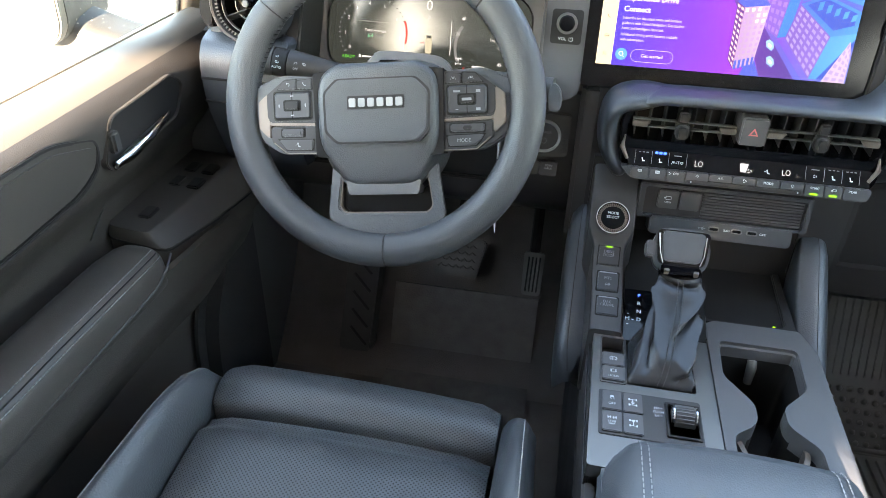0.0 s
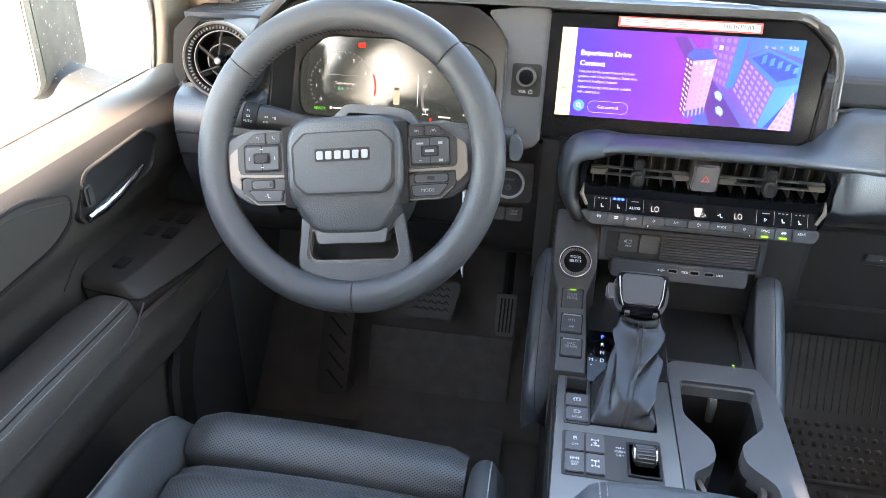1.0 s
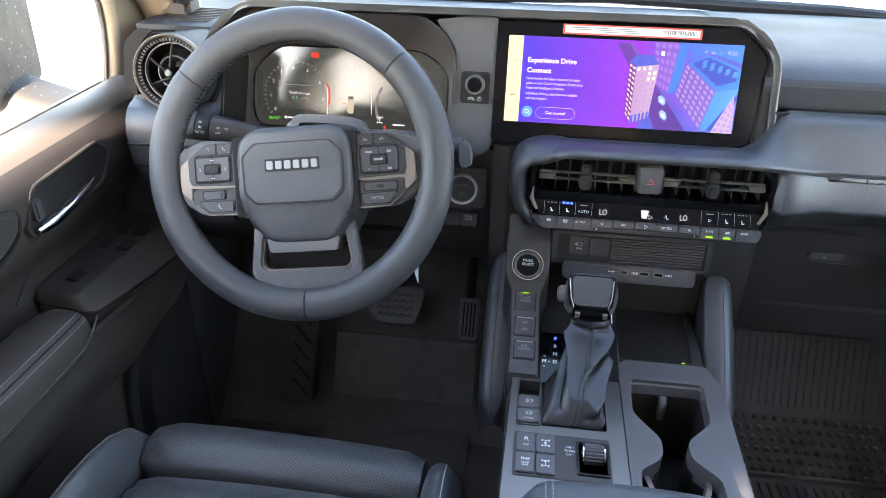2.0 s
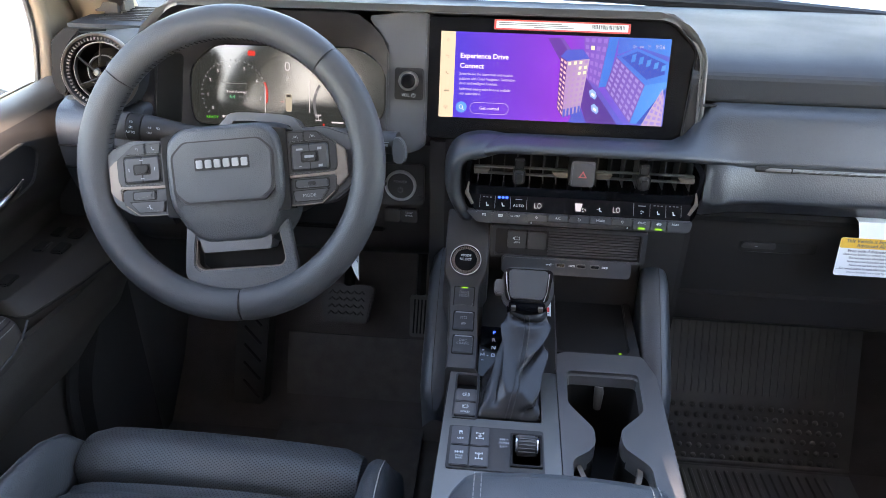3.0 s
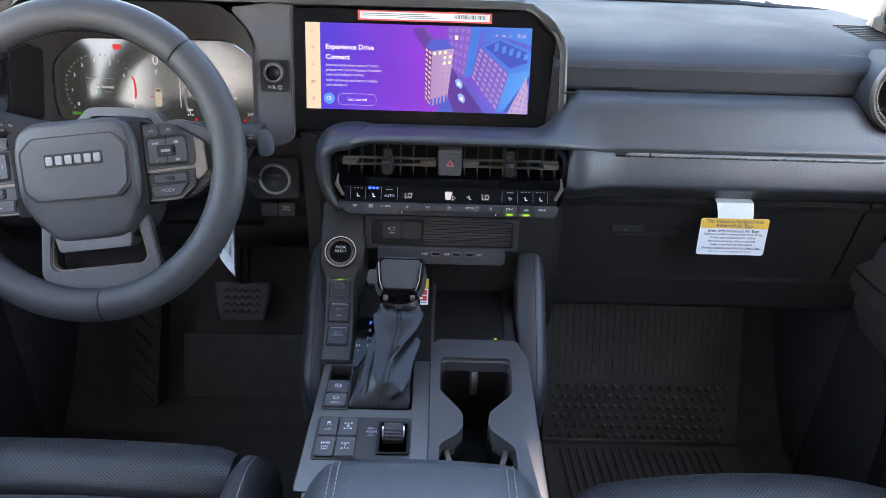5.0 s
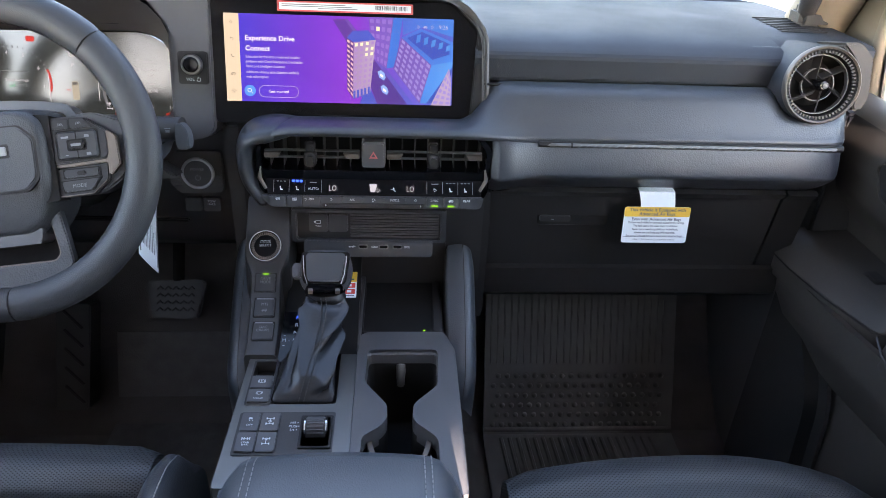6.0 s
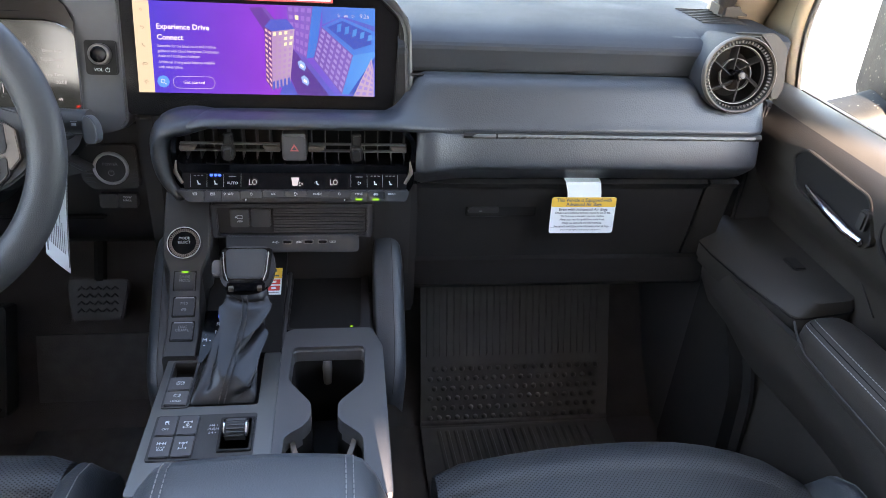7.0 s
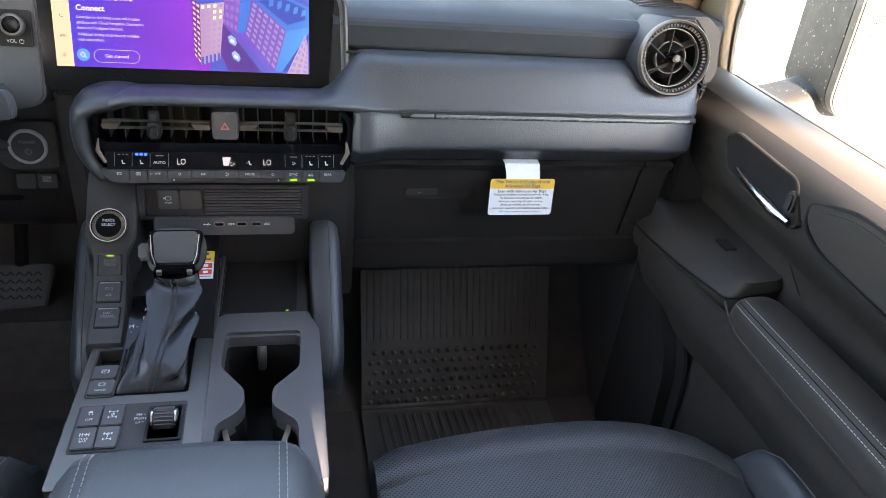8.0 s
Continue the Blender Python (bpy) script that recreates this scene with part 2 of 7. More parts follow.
def tube(points, radii, n=10, closed=False, bm=None, up=(0, 0, 1), caps=True, shape=None):
    """A swept section along points; radii is a number, or one a point; shape: a unit outline in place of a circle."""
    b = bmesh.new()
    pts = [Vector(p) for p in points]
    k = len(pts)
    if not hasattr(radii, "__len__"):
        radii = [radii] * k
    sec = shape or [(math.cos(2 * math.pi * i / n), math.sin(2 * math.pi * i / n)) for i in range(n)]
    rows = []
    for i, p in enumerate(pts):
        a = pts[(i - 1) % k] if closed or i else pts[0]
        c = pts[(i + 1) % k] if closed or i < k - 1 else pts[-1]
        t = (c - a).normalized()
        s = t.cross(Vector(up))
        if s.length < 1e-4:
            s = t.cross(Vector((1, 0, 0)))
        s.normalize()
        u = s.cross(t)
        rows.append([b.verts.new(p + (s * x + u * y) * radii[i]) for x, y in sec])
    m = len(sec)
    for i in range(k if closed else k - 1):
        p, q = rows[i], rows[(i + 1) % k]
        for j in range(m):
            b.faces.new((p[j], p[(j + 1) % m], q[(j + 1) % m], q[j]))
    if caps and not closed:
        b.faces.new(rows[0][::-1])
        b.faces.new(rows[-1])
    bmesh.ops.recalc_face_normals(b, faces=b.faces)
    return merge(bm, b)


def curve(pts, n=8, closed=False):
    """A smooth line (Catmull-Rom) through points of any dimension."""
    p = [np.array(q, float) for q in pts]
    k = len(p)
    out = []
    for i in range(k if closed else k - 1):
        a, b, c, d = (p[(i + j) % k] if closed else p[min(max(i + j, 0), k - 1)] for j in (-1, 0, 1, 2))
        for s in range(n):
            t = s / n
            out.append(tuple(0.5 * (2 * b + (c - a) * t + (2 * a - 5 * b + 4 * c - d) * t * t + (3 * b - a - 3 * c + d) * t ** 3)))
    if not closed:
        out.append(tuple(p[-1]))
    return out


CABIN = Vector((0, -0.85, 1.0))


def shell(b, thick):
    """Makes a skin solid, adding the thickness on its far side as seen from the middle of the cabin."""
    bmesh.ops.recalc_face_normals(b, faces=b.faces)
    if sum(f.normal.dot(CABIN - f.calc_center_median()) * f.calc_area() for f in b.faces) < 0:
        bmesh.ops.reverse_faces(b, faces=b.faces)
    b.normal_update()
    front = b.faces[:]
    rim = [e for e in b.edges if len(e.link_faces) == 1]
    back = {v: b.verts.new(v.co - v.normal * thick) for v in b.verts[:]}
    for e in rim:
        p, q = e.verts
        b.faces.new((p, q, back[q], back[p]))
    for f in front:
        b.faces.new([back[v] for v in reversed(f.verts)])
    return b


def loft(rows, thick=0.0, bm=None, closed=False, caps=False):
    """A skin over rows of points, all of one length; with thick it is made solid."""
    b = bmesh.new()
    vs = [[b.verts.new(p) for p in r] for r in rows]
    for p, q in zip(vs, vs[1:]):
        for j in range(len(p) if closed else len(p) - 1):
            b.faces.new((p[j], p[(j + 1) % len(p)], q[(j + 1) % len(p)], q[j]))
    if caps:
        b.faces.new(vs[0][::-1])
        b.faces.new(vs[-1])
    bmesh.ops.recalc_face_normals(b, faces=b.faces)
    if thick:
        shell(b, abs(thick))
    return merge(bm, b)


def box(x0, x1, y0, y1, z0, z1, bevel=0.0, bm=None, segments=2):
    return prism([(x0, y0), (x1, y0), (x1, y1), (x0, y1)], z0, z1, bevel=bevel, bm=bm, segments=segments)


def lettering(body, size, m, mat, parent, align='CENTER', name="lettering", lift=0.0004, spacing=1.0, squeeze=1.0, line=1.0, bold=0.0):
    cu = bpy.data.curves.new("txt", 'FONT')
    cu.body, cu.size, cu.align_x, cu.align_y = body, size, align, 'CENTER'
    cu.space_character, cu.space_line = spacing, line
    cu.resolution_u = 2
    cu.offset = bold
    ob = bpy.data.objects.new("txt", cu)
    scene.collection.objects.link(ob)
    dg = bpy.context.evaluated_depsgraph_get()
    me = bpy.data.meshes.new_from_object(ob.evaluated_get(dg))
    bpy.data.objects.remove(ob)
    bpy.data.curves.remove(cu)
    bm = bmesh.new()
    bm.from_mesh(me)
    bpy.data.meshes.remove(me)
    bm.transform(m @ Matrix.Translation((0, 0, lift)) @ Matrix.Diagonal((squeeze, 1, 1, 1)))
    return part(name, bm, mat, parent)


def bars(rows, m, mat, parent, name="print", bm=None, lift=0.0004):
    """Flat printed bars (cx, cy, w, h) in a pose's plane."""
    single = len(rows) <= 8
    out = None
    for group in ([[r] for r in rows] if single else [rows]):
        b = bmesh.new()
        for cx, cy, w, h in group:
            b.faces.new([b.verts.new((cx + sx * w / 2, cy + sy * h / 2, lift)) for sx, sy in ((-1, -1), (1, -1), (1, 1), (-1, 1))])
        b.transform(m)
        out = part(name, b, mat, parent)
        if not single:
            tagged(out, kind="stuff")
    return out


def stitches(points, parent, mat, length=0.0045, gap=0.0025, r=0.0006, name="stitching"):
    """A row of short threads along a line."""
    pts = [Vector(p) for p in points]
    bm = bmesh.new()
    pos, on = 0.0, True
    run = [0.0]
    for a, b in zip(pts, pts[1:]):
        run.append(run[-1] + (b - a).length)

    def at(s):
        for i in range(len(run) - 1):
            if s <= run[i + 1]:
                t = (s - run[i]) / max(1e-9, run[i + 1] - run[i])
                return pts[i].lerp(pts[i + 1], t)
        return pts[-1]
    tri = [(1, 0), (-0.5, 0.87), (-0.5, -0.87)]
    while pos + length < run[-1]:
        tube([at(pos), at(pos + length)], r, bm=bm, shape=tri)
        pos += length + gap
    return part(name, bm, mat, parent)


def smooth(t):
    t = min(1, max(0, t))
    return t * t * (3 - 2 * t)


# ---- setting: ground, floor, body shell ----
bm = bmesh.new()
bmesh.ops.create_grid(bm, x_segments=24, y_segments=24, size=400)
for v in bm.verts:
    v.co.z = -0.68
solo("ground", bm, M["ground"], "pale sunlit concrete ground around the parked car", "ground", kind="structure")

# distant trees behind the car, seen in the outside mirrors
random.seed(11)
verts, faces = [], []
for k in range(70):
    a = radians(random.uniform(175, 365))
    r = random.uniform(46, 60)
    cx, cy, hh = r * math.cos(a), r * math.sin(a), random.uniform(4.0, 8.5)
    for j in range(90):
        u, v = random.uniform(0, 6.28), random.uniform(-1, 1)
        w = math.sqrt(1 - v * v) * random.uniform(0.6, 1.05)
        p = Vector((cx + 2.6 * w * math.cos(u), cy + 2.6 * w * math.sin(u), -0.68 + hh * 0.58 + hh * 0.42 * v))
        d = Vector((random.gauss(0, 1), random.gauss(0, 1), random.gauss(0, 1))).normalized()
        e = d.orthogonal().normalized() * random.uniform(0.35, 0.7)
        f = d.cross(e)
        n0 = len(verts)
        verts += [p + e, p + f * 0.8, p - e, p - f * 0.8]
        faces.append((n0, n0 + 1, n0 + 2, n0 + 3))
    n0 = len(verts)
    for q in range(5):
        b0 = 2 * math.pi * q / 5
        verts += [Vector((cx + 0.22 * math.cos(b0), cy + 0.22 * math.sin(b0), -0.70)), Vector((cx + 0.10 * math.cos(b0), cy + 0.10 * math.sin(b0), hh * 0.6))]
    for q in range(5):
        c0, c1 = n0 + 2 * q, n0 + 2 * ((q + 1) % 5)
        faces.append((c0, c1, c1 + 1, c0 + 1))
me = bpy.data.meshes.new("tree_line")
me.from_pydata([tuple(v) for v in verts], [], faces)
me.materials.append(material("far_foliage", (0.055, 0.070, 0.035), 0.8, stain=0.35, stain_scale=2.0))
tagged(new("tree_line", me), "dark green row of distant trees behind the car", "trees", kind="stuff")

floor_line = [(-2.3, -0.05), (-0.2, -0.06), (0.22, -0.062), (0.32, 0.03), (0.42, 0.17), (0.50, 0.36), (0.52, 0.62)]
bm = loft([[(x, y, z) for y, z in floor_line] for x in (-0.80, -0.4, 0.0, 0.4, 0.80)], thick=-0.02)
solo("floor", bm, M["carpet"], "black carpeted car floor rising to the firewall", "floor", kind="structure")

# unseen roof, pillars and closed rear body, shaped to bounce and block daylight
bm = loft([[(x, y, 1.24 - 0.03 * (x / 0.75) ** 2) for x in np.linspace(-0.82, 0.82, 9)] for y in (-0.12, -0.5, -1.2, -1.9, -2.40)], thick=0.03)
solo("ceiling", bm, M["roof"], "pale cloth headliner under the roof", "ceiling", kind="structure")


def side(sx):
    """Unseen rear quarter of one side with window opening; its centre pillar and rail shape light and reflections."""
    b = box(min(sx * 0.74, sx * 0.79), max(sx * 0.74, sx * 0.79), -2.42, -0.98, -0.1, 0.74)
    box(min(sx * 0.770, sx * 0.80), max(sx * 0.770, sx * 0.80), -1.06, -0.76, -0.1, 1.17, bevel=0.01, bm=b)
    box(min(sx * 0.770, sx * 0.80), max(sx * 0.770, sx * 0.80), -2.42, -2.05, 0.74, 1.17, bm=b)
    box(min(sx * 0.74, sx * 0.80), max(sx * 0.74, sx * 0.80), -2.42, -0.20, 1.208, 1.24, bm=b)
    return b


solo("wall_west", side(-1), M["trim"], "unseen taupe body side, pillar and rail set to shape light", "body side", kind="structure")
solo("wall_east", side(1), M["trim"], "unseen taupe body side, pillar and rail set to shape light", "body side", kind="structure")
# unseen rear panes, added with a tint that weakens light from behind
for n_, sx in (("window_rear_west", -1), ("window_rear_east", 1)):
    g = loft([[(sx * 0.785, y, z) for z in (0.74, 0.95, 1.17)] for y in (-2.05, -1.5, -1.06)])
    solo(n_, g, M["privacy"], "unseen rear side pane, lightly tinted to dim light from behind", "window", kind="structure")
for n_, sx in (("wall_footwell_west", -1), ("wall_footwell_east", 1)):
    b = box(min(sx * 0.735, sx * 0.79), max(sx * 0.735, sx * 0.79), 0.112, 0.56, -0.1, 0.655)
    solo(n_, b, M["hard2"], "black kick panel closing the foot well", "kick panel", kind="structure")
# unseen tailgate lining; the low opening is sized to throw sun on the console edge
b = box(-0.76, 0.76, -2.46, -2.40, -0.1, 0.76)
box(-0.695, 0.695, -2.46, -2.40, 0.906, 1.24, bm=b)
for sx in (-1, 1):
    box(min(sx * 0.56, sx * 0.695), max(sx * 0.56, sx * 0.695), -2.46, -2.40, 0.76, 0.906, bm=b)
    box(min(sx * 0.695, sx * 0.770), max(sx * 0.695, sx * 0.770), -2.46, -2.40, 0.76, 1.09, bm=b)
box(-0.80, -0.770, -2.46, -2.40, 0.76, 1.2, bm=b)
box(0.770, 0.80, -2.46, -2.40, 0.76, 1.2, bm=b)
solo("wall_rear", b, M["trim"], "unseen taupe tailgate lining, its low opening cut for the sun strip", "tailgate", kind="structure")
b = box(-0.80, 0.80, 0.53, 0.57, -0.1, 0.72)
solo("firewall", b, M["dark"], "black firewall under the dashboard", "firewall", kind="structure")


def seat_back(x, y, z, w, h, name, label, group):
    """A reclined seat back with a headrest, behind the view."""
    t = thing(name, label, "seat back", (x, y, z), group)
    rows = []
    for k in np.linspace(0, 1, 8):
        ww = w / 2 * (1 - 0.25 * smooth((k - 0.93) / 0.06))
        yy, zz = y - 0.24 * k * h / 0.58, z + h * k
        d = 0.055 * (1 - 0.35 * k)
        rows.append([(x + ww * math.cos(a), yy + d * math.sin(a), zz) for a in np.linspace(0, 2 * math.pi, 20, endpoint=False)])
    part("backrest", loft(rows, closed=True, caps=True), M["leather"], t)
    hb = box(x - 0.13, x + 0.13, y - 0.24 * h / 0.58 - 0.05, y - 0.24 * h / 0.58 + 0.05, z + h + 0.03, z + h + 0.17, bevel=0.03, segments=3)
    part("headrest", hb, M["leather"], t)
    for s in (-0.06, 0.06):
        part("headrest_post", tube([(x + s, y - 0.24 * h / 0.58, z + h - 0.02), (x + s, y - 0.24 * h / 0.58, z + h + 0.05)], 0.006), M["chrome"], t)
    return t


seat_back(-0.415, -0.76, 0.30, 0.57, 0.63, "front_seat_back", "black leather driver seat back with headrest", "front seat backs")
seat_back(0.415, -0.76, 0.30, 0.57, 0.63, "front_seat_back", "black leather passenger seat back with headrest", "front seat backs")
# unseen rear bench; heights and headrest widths are set to trim the sun beam
b = box(-0.66, 0.66, -1.75, -1.62, 0.30, 0.70, bevel=0.04, segments=3)
box(-0.66, 0.66, -1.70, -1.20, 0.12, 0.34, bevel=0.04, segments=3, bm=b)
bench = thing("rear_bench", "unseen black leather rear bench with three headrests blocking low sun", "bench seat", (0, -1.6, 0.1))
part("bench", b, M["leather"], bench)
for x, w in ((-0.40, 0.15), (-0.022, 0.122), (0.40, 0.15)):
    part("headrest", box(x - w, x + w, -1.75, -1.65, 0.70, 0.97, bevel=0.015, segments=3), M["leather"], bench)

# hood and windscreen
rows = [[(x, y, z - 0.05 * (abs(x) / 0.8) ** 2) for x in np.linspace(-0.82, 0.82, 9)] for y, z in ((0.66, 0.70), (0.75, 0.73), (1.2, 0.72), (1.7, 0.66), (1.8, 0.58), (1.82, 0.2), (1.80, -0.72))]
solo("car_hood", loft(rows, thick=-0.02), M["paint"], "glossy white painted engine hood beyond the windscreen", "hood")
rows = [[(x * s, y + 0.10 * (x / 0.7) ** 2 * -1, z) for x in np.linspace(-0.70, 0.70, 9)] for y, z, s in ((0.60, 0.74, 1.0), (0.25, 0.98, 0.95), (-0.12, 1.20, 0.90))]
g = solo("windscreen", loft(rows), M["tinted"], "tinted raked windscreen glass above the dashboard", "windscreen", kind="structure")
b = tube([(-0.72, 0.49, 0.742), (-0.4, 0.56, 0.752), (0, 0.59, 0.757), (0.4, 0.56, 0.752), (0.72, 0.49, 0.742)], 0.012, n=8)
solo("windscreen_seal", b, M["dark"], "black rubber seal along the windscreen base", "seal", kind="structure")

# ---- dashboard ----
dash = thing("dashboard", "slate grey soft-touch dashboard with passenger side trim line", "dashboard", (0, 0.1, 0.6))


def sweep_x(profile, xs, off=lambda x: (0, 0)):
    return [[(x, y + off(x)[0], z + off(x)[1]) for y, z in profile] for x in xs]


# upper deck with its overhanging lip
lip = curve([(0.58, 0.742), (0.45, 0.760), (0.28, 0.770), (0.15, 0.7725), (0.10, 0.7695), (0.073, 0.7620)], 4) + [(0.0690, 0.7600), (0.0655, 0.7565), (0.0640, 0.7520), (0.0668, 0.7270), (0.0690, 0.7225), (0.088, 0.716)]
part("upper_deck", loft(sweep_x(lip, np.linspace(0.155, 0.575, 16))), M["pad"], dash, "slate grey moulded upper deck", angle=14)
lettering("SRS AIRBAG", 0.0085, Matrix.Translation((0.553, 0.092, 0.7698)), M["dark"], dash, squeeze=0.9, name="embossed_mark")
deck = [(0.58, 0.742), (0.45, 0.758), (0.28, 0.767), (0.16, 0.769)]
part("upper_deck", loft(sweep_x(deck, np.linspace(-0.72, 0.17, 12)), thick=-0.01), M["pad"], dash)
part("upper_deck", loft(sweep_x(deck + [(0.118, 0.7685), (0.108, 0.7640), (0.106, 0.70)], np.linspace(0.565, 0.72, 5)), thick=-0.01), M["pad"], dash)
# defroster and speaker slots at the outer ends
for s in (-1, 1):
    for k in range(9):
        yy = 0.19 + 0.0125 * k
        b = tube([(s * 0.622, yy, 0.7690 - 0.02 * (yy - 0.19)), (s * 0.692, yy, 0.7690 - 0.02 * (yy - 0.19))], 0.0017, n=6)
        part("grille_slot", b, M["dark"], dash)

# soft passenger pad that also runs over the centre vents
A = curve([(0.055, 0.672), (0.030, 0.678), (0.006, 0.680), (-0.009, 0.6785), (-0.0135, 0.6735), (-0.0095, 0.6680)], 4)
B = curve([(0.060, 0.724), (0.040, 0.716), (0.027, 0.695), (0.016, 0.673), (0.011, 0.664), (0.012, 0.6565)], 4)
xs = [-0.128, -0.12, -0.11, -0.10, -0.09, -0.08, -0.05, 0.0, 0.05, 0.10, 0.12] + list(np.linspace(0.13, 0.26, 14)) + list(np.linspace(0.32, 0.54, 6)) + list(np.linspace(0.55, 0.64, 10)) + [0.655, 0.663, 0.666]
rows = []
for x in xs:
    e = 0.0 if x < 0.64 else (1 - math.sqrt(max(0, 1 - ((x - 0.64) / 0.026) ** 2))) * 0.03
    ts = [smooth((x - 0.140 + 0.02 * j / len(A)) / (0.050 + 0.085 * j / len(A))) for j in range(len(A))]
    sink = 0.013 * smooth((-0.072 - x) / 0.052)
    rows.append([(x, a[0] * (1 - t) + b_[0] * t + e + sink, a[1] * (1 - t) + b_[1] * t - sink) for a, b_, t in zip(A, B, ts)])
    # scooped seat for the round vent
    w = smooth((0.052 - abs(x - 0.606)) / 0.022)
    rows[-1] = [(px, py, pz - 0.75 * w * max(0.0, pz - 0.690)) for px, py, pz in rows[-1]]
part("upper_pad", loft(rows, thick=0.01), M["soft"], dash, "grained slate vinyl pad", angle=60)
low = curve([(0.024, 0.668), (0.0150, 0.6575), (0.0085, 0.642), (0.0030, 0.622), (0.0030, 0.6130), (0.0120, 0.6040), (0.0300, 0.589), (0.0460, 0.579), (0.062, 0.574)], 4)
rows = []
for x in [0.178, 0.184, 0.19, 0.21, 0.23] + list(np.linspace(0.26, 0.64, 12)) + [0.655, 0.663, 0.666]:
    e = 0.0 if x < 0.64 else (1 - math.sqrt(max(0, 1 - ((x - 0.64) / 0.026) ** 2))) * 0.03
    o = -0.020 * smooth((0.25 - x) / 0.08) + 0.012 * smooth((0.19 - x) / 0.012)
    rows.append([(x, y + e + o, z) for y, z in low])
part("lower_pad", loft(rows, thick=0.01), M["soft"], dash, "grained slate vinyl pad", angle=60)
# silver trim line with a woven inlay
line = [(x, 0.0105, 0.6555) for x in np.linspace(0.285, 0.645, 12)]
part("trim_groove", tube([(x, 0.0139, 0.6555) for x in np.linspace(0.240, 0.655, 6)], 0.0050, n=8), M["dark"], dash, "dark recess round the trim strip")
# dark tube laid along the joint as the shade under the lip
part("deck_gap", tube([(0.168, 0.0556, 0.7205), (0.35, 0.0556, 0.7205), (0.545, 0.0556, 0.7205)], 0.0019, n=6), M["dark"], dash, "dark tube painting the shade below the deck lip")
part("trim_strip", tube(line, 0.0028, n=8), M["inlay"], dash, "thin woven silver trim strip")
part("trim_tip", tube([(0.250, 0.0105, 0.6548), (0.258, 0.0092, 0.6555), (0.282, 0.0090, 0.6555)], [0.0008, 0.0030, 0.0030], n=8), M["satin"], dash, "bright trim end piece")
b = bmesh.new()
for k in range(36):
    x = 0.292 + k * 0.0099
    tube([(x, 0.0072, 0.6535), (x + 0.0045, 0.0072, 0.6575)], 0.0006, n=4, bm=b)
part("trim_weave", b, M["dim"], dash)
# end cheeks of the dash beside the doors
for s in (-1, 1):
    d = 0.035 if s > 0 else 0.0
    b = prism([(0.62, 0.58), (0.10 + d, 0.58), (0.04 + d, 0.60), (0.035 + d, 0.66), (0.06 + d, 0.72), (0.10 + d, 0.765), (0.62, 0.745)], 0.0, 0.05, plane((s * 0.635 if s > 0 else -0.685, 0, 0), (0, 1, 0), (0, 0, 1)), bevel=0.01)
    part("end_cap", b, M["glove"], dash)
# driver side cheek below the vent
chk = curve([(0.06, 0.695), (0.028, 0.685), (0.014, 0.655), (0.018, 0.60), (0.045, 0.53), (0.06, 0.50)], 4)
part("driver_pad", loft(sweep_x(chk, (-0.685, -0.68, -0.66, -0.62, -0.57, -0.56, -0.555), lambda x: (0.02 if x < -0.683 or x > -0.557 else 0.0, 0)), thick=0.012), M["soft"], dash, angle=60)

for gz in (0.640, 0.607):
    part("pad_groove", tube([(x, 0.0125 if gz > 0.62 else 0.0150, gz) for x in np.linspace(-0.68, -0.56, 4)], 0.0016, n=6), M["well"], dash, "dark groove across the driver pad")

# glove box below
glove = thing("glove_box", "closed black plastic glove box with recessed latch", "glove box", (0.42, 0.06, 0.48))
gp = curve([(0.044, 0.565), (0.048, 0.56), (0.058, 0.50), (0.068, 0.445), (0.078, 0.40)], 4)
part("lid", loft(sweep_x(gp[:14], np.linspace(0.187, 0.612, 10)), thick=0.012), M["glove"], glove, "black grained lid")
part("lower_panel", loft(sweep_x([(0.070, 0.437), (0.078, 0.39), (0.10, 0.372), (0.2, 0.36)], np.linspace(0.187, 0.66, 8)), thick=0.01), M["dark"], glove)
part("side_panel", loft(sweep_x(gp, np.linspace(0.616, 0.66, 4)), thick=0.012), M["glove"], glove)
part("upper_panel", loft(sweep_x([(0.0465, 0.576), (0.0475, 0.567)], (0.187, 0.66)), thick=0.01), M["dark"], glove)
gm = plane((0.305, 0.0535, 0.524), (1, 0, 0), (0, 0.16, 0.98))
# thin raised black plate paints the shadow of the finger recess
part("latch_recess", prism(rrect(0.104, 0.017, 0.004, cx=0.006), -0.001, 0.0012, gm), M["well"], glove, "dark plate painting the shaded finger recess")
part("latch", prism(rrect(0.046, 0.0095, 0.003, cx=-0.020, cy=0.001), 0.0, 0.004, gm, bevel=0.001), M["glove"], glove, "small plastic latch")
bars([(-0.024, 0.0, 0.004, 0.0012)], gm @ Matrix.Translation((0, 0, 0.004)), M["dim"], glove)
# paler tube paints the highlight along the recess's lower edge
part("latch_edge", tube([(0.262, 0.0535, 0.5155), (0.300, 0.0525, 0.5150), (0.340, 0.0535, 0.5155)], 0.0011, n=6), M["hard2"], glove, "paler line painting the lit lower edge of the latch recess")
part("lid_line", tube([(0.187, 0.0475, 0.5665), (0.40, 0.0470, 0.5665), (0.612, 0.0475, 0.5665)], 0.0012, n=6), M["hard2"], glove, "thin upper edge of the lid")

# knee panel on the driver side
knee = thing("lower_dashboard", "black lower dashboard section under the steering column", "dashboard", (-0.4, 0.09, 0.5))
kp = [(0.075, 0.640), (0.078, 0.60), (0.085, 0.55), (0.10, 0.50), (0.13, 0.44), (0.17, 0.41), (0.25, 0.40)]
part("panel", loft(sweep_x(kp, np.linspace(-0.66, -0.155, 12)), thick=0.012), M["hard"], knee)
